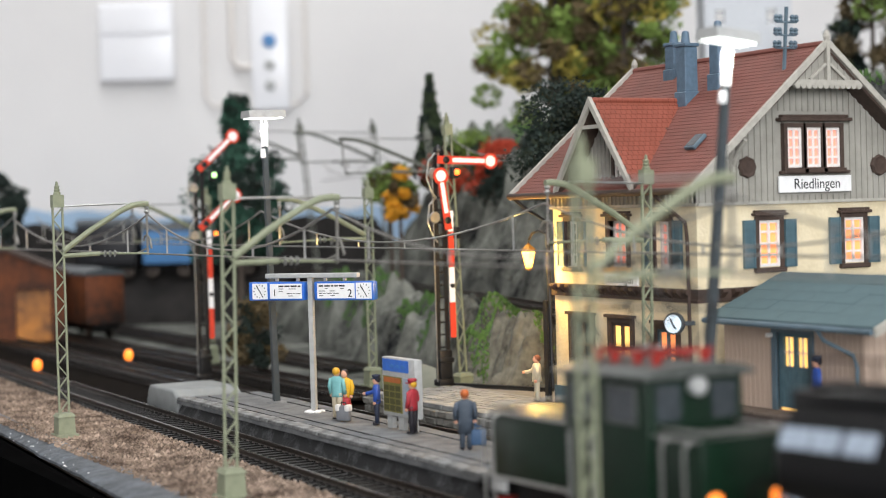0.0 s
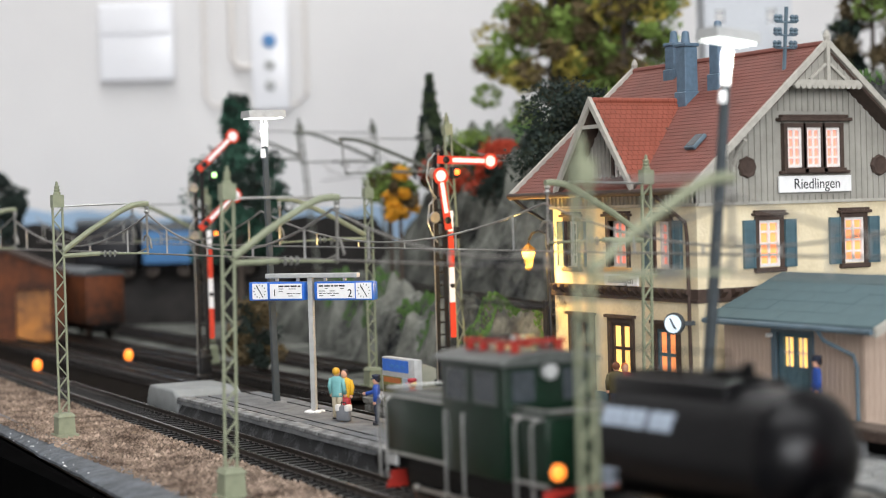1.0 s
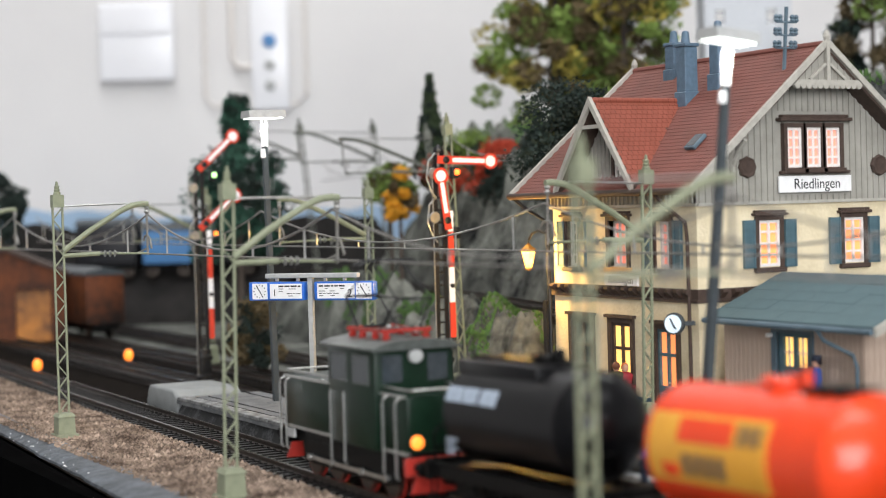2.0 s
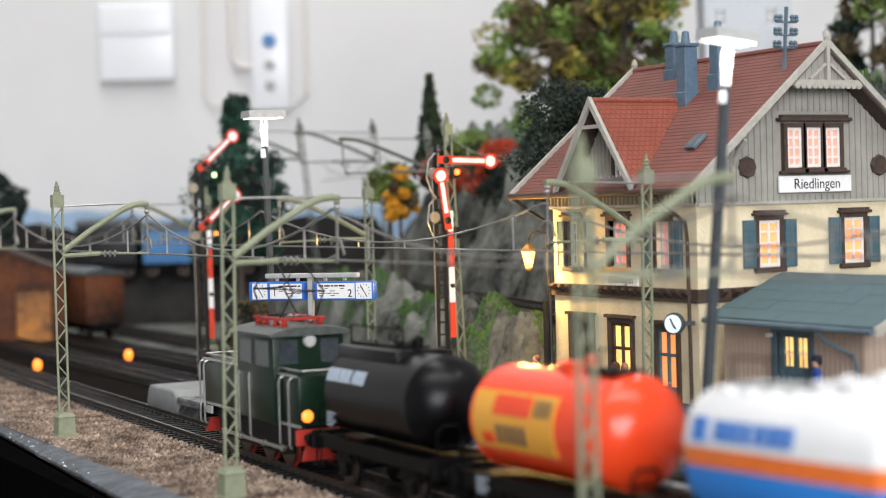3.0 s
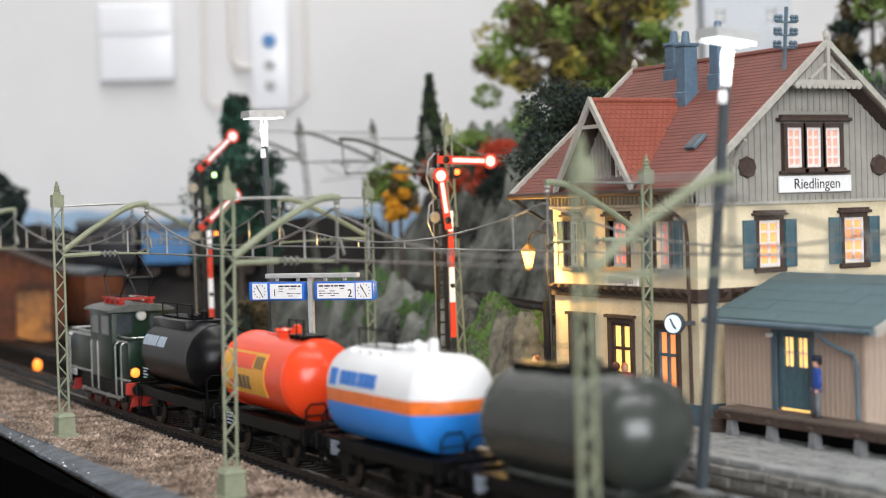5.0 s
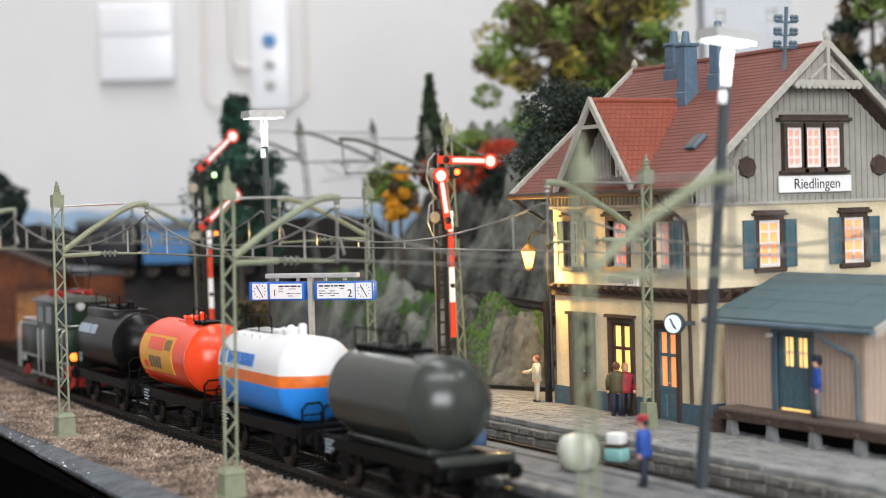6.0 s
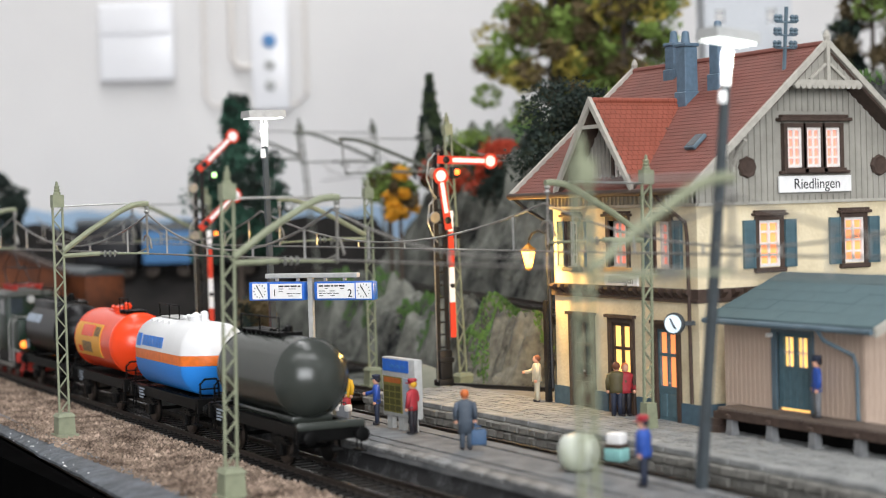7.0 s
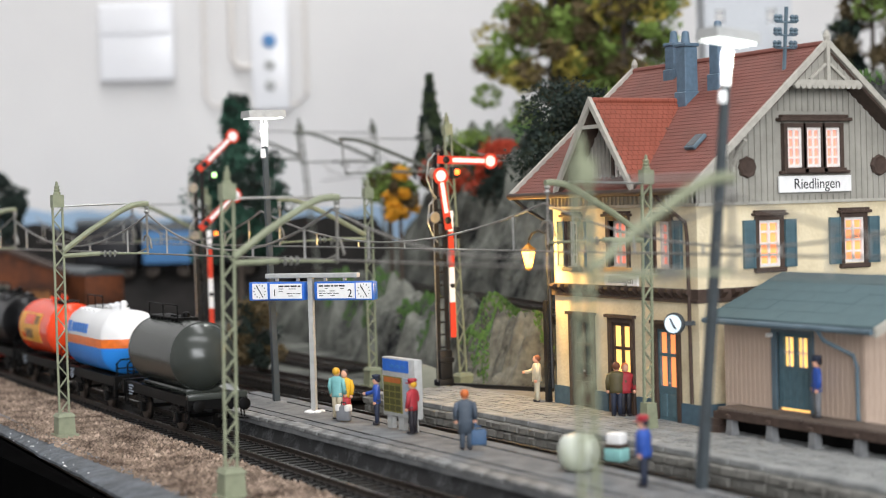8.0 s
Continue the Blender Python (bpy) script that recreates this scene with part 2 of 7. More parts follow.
def part(name, bm, material, parent, label="", smooth=False, m=None):
    ob = new(name, mesh_of(name, bm, material, smooth))
    ob.parent = parent
    if m is not None:
        ob.matrix_basis = m
    return tagged(ob, label)


def mm(x, y, z=0.0, rz=0.0, rx=0.0, ry=0.0):
    return pose(x * S, y * S, z * S, rx, ry, rz)


def thing(name, m, label, category, group="", kind=""):
    ob = new(name)
    ob.empty_display_size = 0.005
    ob.matrix_basis = m
    return tagged(ob, label, category, group, kind)


def solid(name, bm, material, label, category, m=None, group="", kind="", smooth=False):
    ob = new(name, mesh_of(name, bm, material, smooth))
    if m is not None:
        ob.matrix_basis = m
    return tagged(ob, label, category, group, kind)


def again(me, name, parent, m):
    """One more object on a mesh that is already there."""
    ob = new(name, me)
    ob.parent = parent
    ob.matrix_basis = m
    return ob


def text_mesh(name, body, size, material, parent, m, width=0.0):
    """Letters in the built-in font, as a thin mesh. size: cap height in mm, about."""
    cu = bpy.data.curves.new(name, "FONT")
    cu.body, cu.size, cu.extrude = body, size * 1.4 * S, 0.00004
    cu.align_x, cu.align_y = "CENTER", "CENTER"
    tmp = bpy.data.objects.new(name, cu)
    scene.collection.objects.link(tmp)
    me = bpy.data.meshes.new_from_object(tmp.evaluated_get(bpy.context.evaluated_depsgraph_get()))
    bpy.data.objects.remove(tmp)
    me.materials.clear()
    me.materials.append(material)
    if width:
        xs = [v.co.x for v in me.vertices]
        k = width * S / (max(xs) - min(xs))
        for v in me.vertices:
            v.co.x *= k
    ob = new(name, me)
    ob.parent = parent
    ob.matrix_basis = m
    return ob


# ---- the room
def room():
    # walls stand square to the view; the far one is two metres away, the unseen one behind has the assumed window
    for n, x, y, r, half, holes in (("wall_north", -1758, 954, 61.5, 2280, []), ("wall_west", -1205, -1958, 151.5, 1870, []), ("wall_east", 972, 2053, -28.5, 1870, []), ("wall_south", 1500, -900, -118.5, 2280, [(-1150, 450, 0, 1120)])):
        b = bmesh.new()
        holed_wall(b, -half, half, -900, 1500, holes, 0, 100)
        solid(n, b, WALLPAINT, "white painted room wall", "wall", mm(x, y, 0, r), kind="structure")
    b = bmesh.new()
    box(b, -2390, 2390, -1990, 1990, 1500, 1560)
    solid("ceiling", b, WALLPAINT, "white painted ceiling", "ceiling", mm(-117, 48, 0, 61.5), kind="structure")
    b = bmesh.new()
    box(b, -2390, 2390, -1990, 1990, -960, -900)
    solid("floor", b, FLOORGREY, "grey room floor", "floor", mm(-117, 48, 0, 61.5), kind="structure")
    # table under the layout
    t = thing("layout_table", mm(0, 0, -900), "black wooden table that carries the layout", "table")
    b = bmesh.new()
    box(b, -1690, 290, 186, 990, 840, 870)
    part("table_top", b, FASCIA, t)
    for x in (-1600, -700, 200):
        for y in (230, 940):
            b = bmesh.new()
            soft_box(b, x - 30, x + 30, y - 30, y + 30, 0, 840, 4, 1)
            part("leg", b, FASCIA, t)


room()


# unseen window, added to give the low frontal light a source
def assumed_window():
    t = thing("unseen_window", mm(1500, -900, 0, -118.5), "wide white framed window, unseen, assumed behind the camera", "window", kind="structure")
    for x0, x1, z0, z1 in ((-1150, -1100, 0, 1120), (400, 450, 0, 1120), (-1100, 400, 0, 50), (-1100, 400, 1070, 1120), (-375, -325, 50, 1070)):
        bm = bmesh.new()
        box(bm, x0, x1, 20, 80, z0, z1)
        part("window_frame", bm, WHITE, t)


assumed_window()


# ---- the layout board: gravel strip, painted edge, black front
def board():
    bm = bmesh.new()
    prism(bm, [(-1700, 190.3), (-880, 190.3), (-520, 172.3), (300, 172.3), (300, 1000), (-1700, 1000)], 24, "xy", -30)
    solid("ground", bm, EARTH, "dark earth baseboard of the layout", "ground", kind="structure")
    # painted edge, with a wavy worn outline
    bm = bmesh.new()
    rows = []
    for i in range(181):
        x = -1700 + i * 2000 / 180
        w = 2.2 * noise.noise(Vector((x * 0.03, 3, 0))) + 1.1 * noise.noise(Vector((x * 0.15, 7, 0)))
        w -= max(-9, min(9, 0.05 * (x + 700)))
        rows.append([bm.verts.new((x, y, z)) for y, z in ((183.5 + w, -9), (184.2 + w, -5.0), (188 + w, -3.6), (197 + 0.6 * w, -2.6), (204, -5))])
    for a, b in zip(rows, rows[1:]):
        for k in range(4):
            bm.faces.new((a[k], a[k + 1], b[k + 1], b[k]))
    solid("trim", bm, EDGE, "blue-grey painted worn edge of the layout", "edge trim", kind="structure", smooth=True)
    bm = bmesh.new()
    prism(bm, [(-1700, 192), (-880, 192), (-520, 174), (300, 174), (300, 170), (-1700, 170)], 154, "xy", -160)
    solid("baseboard", bm, FASCIA, "black front panel of the layout", "fascia", kind="structure")


board()


def track_y(x):
    """Middle of the front track, which runs slightly across the board."""
    return 250.4 - 0.0245 * (x + 600)


def track_z(x):
    """The front track climbs a little towards its near end."""
    return 6e-5 * max(0.0, min(x, -220) + 560) ** 2


def on_track(x):
    heading = math.degrees(math.atan((track_y(x + 5) - track_y(x - 5)) / 10))
    grade = math.degrees(math.atan((track_z(x + 5) - track_z(x - 5)) / 10))
    return mm(x, track_y(x), track_z(x), heading, 0, -grade)


def strewn(name, x0, x1, y0, y1, zf, count, size, material, label, category, keep=None):
    """Grains strewn over a strip: one mesh of little four-sided stones."""
    rnd = random.Random(name + label)
    verts, faces = [], []
    for _ in range(count):
        x, y = rnd.uniform(x0, x1), rnd.uniform(y0, y1)
        if keep and not keep(x, y):
            continue
        s = size * rnd.uniform(0.6, 1.3)
        z = zf(x, y)
        a = rnd.uniform(0, 6.28)
        k = len(verts)
        for j in range(3):
            verts.append(((x + s * math.cos(a + j * 2.09) * rnd.uniform(0.7, 1.2)) * S, (y + s * math.sin(a + j * 2.09)) * S, (z - 0.25 * s) * S))
        verts.append(((x + rnd.uniform(-0.3, 0.3) * s) * S, (y + rnd.uniform(-0.3, 0.3) * s) * S, (z + s * rnd.uniform(0.5, 0.9)) * S))
        faces += [(k, k + 1, k + 3), (k + 1, k + 2, k + 3), (k + 2, k, k + 3)]
    me = bpy.data.meshes.new(name)
    me.from_pydata(verts, [], faces)
    me.materials.append(material)
    return tagged(new(name, me), label, category, kind="stuff")


def gravel_height(x, y):
    d = y - 203
    return -3.4 + 0.028 * d + 0.8 * noise.noise(Vector((x * 0.03, y * 0.03, 0))) - (1.8 if y > track_y(x) - 16 else 0)


def sheet(bm, x0, x1, y0, y1, nx, ny, zf):
    g = [[bm.verts.new((x0 + (x1 - x0) * i / nx, y0 + (y1 - y0) * j / ny, zf(x0 + (x1 - x0) * i / nx, y0 + (y1 - y0) * j / ny))) for j in range(ny + 1)] for i in range(nx + 1)]
    for i in range(nx):
        for j in range(ny):
            bm.faces.new((g[i][j], g[i + 1][j], g[i + 1][j + 1], g[i][j + 1]))
    return bm


def gravel_strip():
    bm = sheet(bmesh.new(), -1700, 300, 196, 270, 400, 36, lambda x, y: gravel_height(x, y) if y < track_y(x) - 16 else -4.2)
    solid("gravel_strip", bm, BALLAST, "pale brown gravel strip beside the track", "gravel", kind="structure")
    strewn("gravel", -1000, -380, 197, 246, gravel_height, 30000, 1.1, BALLAST, "loose pale brown gravel beside the track", "gravel", lambda x, y: y < track_y(x) - 14.5)
    strewn("coarse_gravel", -900, -380, 200, 244, gravel_height, 3200, 1.7, BALLAST, "coarser pale stones among the gravel", "gravel", lambda x, y: y < track_y(x) - 15.5)
    # stray grains on the painted edge
    strewn("stray_gravel", -900, -400, 191, 199, lambda x, y: -2.7, 2600, 0.9, BALLAST, "stray gravel grains on the painted edge", "gravel")
    strewn("paint_chips", -760, -480, 181, 190, lambda x, y: -4.0 + 0.05 * (y - 181) - 0.035 * (x + 700) * 0.1, 55, 0.5, SIGWHITE, "white chips in the worn painted edge", "paint chips")


gravel_strip()


# ---- track: rails, sleepers, dark ballast
def track(name, x0, x1, yc, z, label, front=False):
    t = thing(name, mm(0, 0 if front else yc, z), label, "railway track", kind="structure")
    joints = [x0, x1]
    if front:
        joints = [x0, -560] + list(range(-540, int(x1), 20)) + [x1]

    def follow(bm):
        if front:
            for v in bm.verts:
                v.co.z += track_z(v.co.x)
                v.co.y += track_y(v.co.x)
        return bm

    for side in (-1, 1):
        y = side * 8.25
        bm = bmesh.new()
        for a, b in zip(joints, joints[1:]):
            prism(bm, [(y - 1.1, -2.2), (y + 1.1, -2.2), (y + 0.3, -1.8), (y + 0.3, -0.7), (y + 0.5, -0.5), (y + 0.5, -0.05), (y - 0.5, -0.05), (y - 0.5, -0.5), (y - 0.3, -0.7), (y - 0.3, -1.8)], b - a, "yz", a)
        part("rail", follow(bm), RAIL, t, "dark weathered steel rail")
        bm = bmesh.new()
        for a, b in zip(joints, joints[1:]):
            box(bm, a, b, y - 0.42, y + 0.42, -0.05, 0.0)
        part("rail_head", follow(bm), RAILTOP, t, "polished top of the rail")
    bm = sheet(bmesh.new(), x0, x1, -17, 17, int((x1 - x0) / 12), 8, lambda x, y: -3.1 + 0.35 * noise.noise(Vector((x * 0.2, y * 0.2, z))) - (max(0, abs(y) - 13) * 0.5) - (track_z(x) if front and abs(y) > 16 else 0))
    part("ballast_bed", follow(bm), DARKBALLAST, t, "dark weathered ballast bed")
    bm = bmesh.new()
    box(bm, -1.2, 1.2, -14, 14, -3.6, -2.2)
    for side in (-1, 1):
        for o in (-1.7, 1.7):
            box(bm, -0.6, 0.6, side * 8.25 + o - 0.4, side * 8.25 + o + 0.4, -2.2, -1.5)
    me = mesh_of("sleeper", bm, SLEEPER)
    # near end capped in the pale glint colour
    bm = bmesh.new()
    box(bm, -1.1, 1.1, -14.6, -14.02, -3.4, -2.3)
    tie = mesh_of("sleeper_end", bm, TIE_END)
    x = x0 + 3
    bulk = []
    while x < x1:
        if front and -860 < x < -350:
            again(me, "sleeper", t, on_track(x))
            again(tie, "sleeper_end", t, on_track(x))
        else:
            bulk.append(x)
        x += 6.6
    bm = bmesh.new()
    for x in bulk:
        box(bm, x - 1.2, x + 1.2, -14, 14, -3.6, -2.2)
    part("sleepers", follow(bm), SLEEPER, t)["kind"] = "stuff"
    return t


track("track_1", -1690, 250, 0, 0, "dark single model railway track with black sleepers", True)
track("track_2", -1500, 250, 325, 0, "dark second track between platform and station", False)
strewn("track_gravel", -1000, -380, 225, 274, lambda x, y: -3.0 + track_z(x), 14000, 0.5, DARKBALLAST, "dark loose ballast between the sleepers", "ballast", lambda x, y: abs(y - track_y(x)) < 15)


# ---- platform between the tracks, with a ramped grey end block
def platform():
    t = thing("platform", mm(0, 0, 0), "grey weathered platform with a black edge between the tracks", "platform", kind="structure")
    bm = bmesh.new()
    prism(bm, [(267, -5), (271, 3.6), (308, 3.6), (310, -5)], 1010, "yz", -760)
    part("platform_side", bm, PLATSIDE, t, "black weathered platform side")
    bm = sheet(bmesh.new(), -760, 250, 268, 309, 240, 10, lambda x, y: 5.4 + 0.25 * noise.noise(Vector((x * 0.05, y * 0.1, 0))) - (0.8 if y < 270 else 0))
    geom = bmesh.ops.extrude_face_region(bm, geom=list(bm.faces))
    bmesh.ops.translate(bm, vec=(0, 0, -2), verts=[v for v in geom["geom"] if isinstance(v, bmesh.types.BMVert)])
    part("platform_top", bm, PAVE, t, "grey worn paved platform surface")
    # kerb slabs along the front edge
    rnd = random.Random(5)
    x = -758
    slabs = []
    for w in (9.0, 12.5, 16.0):
        bm = bmesh.new()
        soft_box(bm, 0, w - 0.5, 0, 6.2, 0, 1.6, 0.25, 1)
        slabs.append((w, mesh_of("kerb_slab", bm, KERB)))
    while x < -300:
        w, me = slabs[rnd.randrange(3)]
        again(me, "kerb_slab", t, mm(x, 267.6 + rnd.uniform(-0.25, 0.25), 4.5 + rnd.uniform(-0.2, 0.15), rnd.uniform(-0.7, 0.7)))
        x += w
    # long dark joints
    bm = bmesh.new()
    for y in (275.2, 281.5, 301.0):
        box(bm, -755, 240, y, y + 0.35, 5.0, 5.75)
    part("joint_strip", bm, PLATSIDE, t, "dark joint between rows of slabs")
    return t


platform()


def ramp_block():
    bm = bmesh.new()
    pts = [(-806, -3), (-762, -3), (-759, 5.5), (-766, 8.6), (-800, 8.6), (-803, 5)]
    prism(bm, pts, 33, "xz", 268)
    bmesh.ops.bevel(bm, geom=list(bm.edges), offset=1.6, segments=3, affect="EDGES", profile=0.5)
    solid("platform_end_block", bm, BLOCKGREY, "pale grey rounded concrete block at the platform end", "concrete block", smooth=True)


ramp_block()


# ---- station platform with its stone retaining wall
def station_platform():
    t = thing("station_platform", mm(0, 0, 0), "grey cobbled station platform above a rough stone wall", "platform", kind="structure")
    bm = bmesh.new()
    box(bm, -716, 250, 346.5, 560, -6, 4.6)
    part("platform_core", bm, PAVE_DARK, t)
    # paving setts in rows near the edge and before the station
    setts = []
    for k in range(4):
        b = bmesh.new()
        soft_box(b, 0, 5.0 + k * 0.5, 0, 3.6, 0, 1.3, 0.35, 1)
        setts.append(b)
    bm = bmesh.new()
    rnd = random.Random(9)
    y = 352.0
    row = 0
    while y < 391:
        x = -712 + (row % 2) * 2.5
        while x < -340:
            w = rnd.uniform(4.3, 5.8)
            box(bm, x, x + w - 0.35, y, y + 3.4, 4.5, 5.75 + rnd.uniform(-0.12, 0.2), 0.15)
            x += w
        y += 3.75
        row += 1
    ob = part("paving_setts", bm, PAVE_STATION, t, "grey concrete paving setts")
    ob["kind"] = "stuff"
    # coping slabs
    bm = bmesh.new()
    soft_box(bm, 0, 17.4, 0, 5.2, 0, 2.2, 0.3, 1)
    cope = mesh_of("coping_slab", bm, PAVE_STATION)
    x = -715
    while x < -250:
        again(cope, "coping_slab", t, mm(x, 346.2 + rnd.uniform(-0.2, 0.2), 4.0 + rnd.uniform(-0.15, 0.15), rnd.uniform(-0.5, 0.5)))
        x += 18
    # rough stones of the wall
    stones = []
    for k, (w, h) in enumerate(((6.5, 3.6), (8.0, 3.4), (9.5, 3.8), (5.2, 3.5))):
        b = bmesh.new()
        box(b, 0, w - 0.5, 0, 3, 0, h - 0.4)
        bmesh.ops.bevel(b, geom=list(b.edges), offset=0.5, segments=1, affect="EDGES")
        for v in b.verts:
            v.co += Vector((0, noise.noise(v.co * 0.9 + Vector((k * 9, 0, 0))) * 0.6, 0))
        stones.append((w, mesh_of("wall_stone", b, STONE)))
    for row in range(3):
        x = -714 - row * 2
        while x < -300:
            w, me = stones[rnd.randrange(4)]
            again(me, "wall_stone", t, mm(x, 344.8 + rnd.uniform(-0.5, 0.3) - row * 0.3 + 0.6, -6.4 + row * 3.5))
            x += w
    return t


station_platform()


# ---- hill: rock slope, a ledge that carries the upper track, a cliff behind it
LEDGE = Vector((-0.972, 0.234))
LEDGE_AT = Vector((-714, 452))


def ridged(x, y, s, o):
    return 1 - 2 * abs(noise.noise(Vector((x * s, y * s, o))))


def hill_height(x, y):
    d = Vector((x, y)) - LEDGE_AT
    w, q = d.dot(LEDGE), d.dot(Vector((0.234, 0.972)))
    q += 7 * noise.noise(Vector((x * 0.03, y * 0.03, 9))) * (1 if abs(q) > 22 else 0)
    p = Vector((x * 0.012, y * 0.012, 0))
    crag = ridged(x, y, 0.016, 1) * 1.0 + ridged(x, y, 0.04, 5) * 0.6 + ridged(x, y, 0.095, 7) * 0.38 + ridged(x * 0.8, y * 1.3, 0.21, 11) * 0.2
    for f, k in ((0.06, 1.3), (0.15, 0.6)):
        crag += k * (0.5 - noise.voronoi(Vector((x * f, y * f * 1.3, 4)))[0][0])
    if q < -50:
        h = -4.5
    elif q < -16:
        k = (q + 50) / 34
        h = -4.5 + k * 41 + crag * 14 * min(1, 4 * k * (1 - k) + 0.05)
    elif q < 17:
        h = 36
    else:
        top = 78 + 14 * noise.noise(p * 0.5 + Vector((5, 0, 0)))
        fade = max(0.0, min(1.0, (640 - w) / 200))
        k = min(1.0, (q - 17) / 60)
        k2 = math.floor(k * 4) / 4 + 0.25 * min(1.0, (k * 4 % 1) * 2.2)
        h = 36 + (top * (0.45 * k + 0.55 * k2) + crag * 17 * min(1, k * 2)) * fade ** 0.6
    if w > 420:
        h = -4.5 + (h + 4.5) * max(0.0, min(1.0, 1 - (w - 420) / 480))
    if y < 540:
        h = -4.5 + (h + 4.5) * max(0.0, min(1.0, (-634 - x) / 9))
    if x > -730:
        # the foot of the rock draws back beside the station
        h = -4.5 + (h + 4.5) * max(0.0, min(1.0, (y - 397 - 0.463 * (x + 718)) / 22))
    return h


def grass_zone(x, y):
    d = Vector((x, y)) - LEDGE_AT
    q = d.dot(Vector((0.234, 0.972)))
    n = noise.noise(Vector((x * 0.022, y * 0.04, 2)))
    return (-40 < q < -15 and n > 0.08) or (q > 75 and n > -0.3)


def hill():
    bm = sheet(bmesh.new(), -1500, -360, 382, 1000, 640, 300, hill_height)
    solid("rock_hill", bm, ROCK, "grey rocky hillside of the layout", "rock", kind="structure")
    rnd = random.Random(3)
    verts, faces = [], []
    for _ in range(240000):
        x, y = rnd.uniform(-1150, -620), rnd.uniform(385, 640)
        if not grass_zone(x, y):
            continue
        z = hill_height(x, y)
        k = len(verts)
        a, s = rnd.uniform(0, 6.28), rnd.uniform(1.0, 2.4)
        dx, dy = math.cos(a) * 1.0, math.sin(a) * 1.0
        verts += [((x - dx) * S, (y - dy) * S, (z - 0.3) * S), ((x + dx) * S, (y + dy) * S, (z - 0.3) * S), ((x + rnd.uniform(-1, 1)) * S, (y + rnd.uniform(-1, 1)) * S, (z + s) * S)]
        faces.append((k, k + 1, k + 2))
    me = bpy.data.meshes.new("grass")
    me.from_pydata(verts, [], faces)
    me.materials.append(mat("green_static_grass", rgb("5f8246"), rgb("3a5328"), rough=0.9, scale=30, fine=300, bump=0, island=0.3))
    tagged(new("grass", me), "green static grass on the rocky slope", "grass", kind="stuff")


hill()
up = track("track_3", -700, 60, 0, 0, "dark upper track on a ledge of the rock", False)
up.matrix_basis = mm(LEDGE_AT.x, LEDGE_AT.y, 40, -13.5)


# ---- the train
def wheelset(parent, x, red=False, r=5.6):
    bm = bmesh.new()
    for side in (-1, 1):
        lathe(bm, [(r - 1.4, 0), (r + 0.5, 0), (r + 0.5, 0.6), (r, 0.8), (r - 0.1, 2.2), (r - 1.2, 2.2), (r - 1.3, 1.5), (1.5, 1.5), (1.3, 2.4), (0.5, 2.5)], (x, side * 7.1, r), (0, side, 0), 28)
    rod(bm, (x, -7.2, r), (x, 7.2, r), 0.8)
    ws = part("wheelset", bm, LOCORED if red else FRAMEBLACK, parent, "red locomotive wheelset" if red else "black steel wheelset", True)
    for side in (-1, 1):
        bm = bmesh.new()
        lathe(bm, [(r - 1.3, 2.22), (r - 0.25, 2.22), (r + 0.02, 2.1), (r + 0.04, 0.85), (r - 0.6, 0.85), (r - 1.3, 2.0)], (x, side * 7.1, r), (0, side, 0), 28)
        part("tyre", bm, RAIL, ws, "dark steel tyre", True)
    return ws


def buffers(parent, x, sgn, z=12.2):
    for y in (-10, 10):
        bm = bmesh.new()
        rod(bm, (x, y, z), (x + sgn * 3.0, y, z), 1.3, 1.1, 12)
        lathe(bm, [(0.8, 0), (0.8, 1.8), (2.6, 1.9), (2.6, 2.3), (1.8, 2.6)], (x + sgn * 3, y, z), (sgn, 0, 0), 16)
        part("buffer", bm, FRAMEBLACK, parent, "", True)
    bm = bmesh.new()
    soft_box(bm, min(x, x + sgn * 5), max(x, x + sgn * 5), -1.4, 1.4, 6.5, 8.6, 0.4)
    rod(bm, (x + sgn * 5, -2, 7.4), (x + sgn * 5, 2, 7.4), 0.7)
    part("coupling", bm, FRAMEBLACK, parent, "", True)


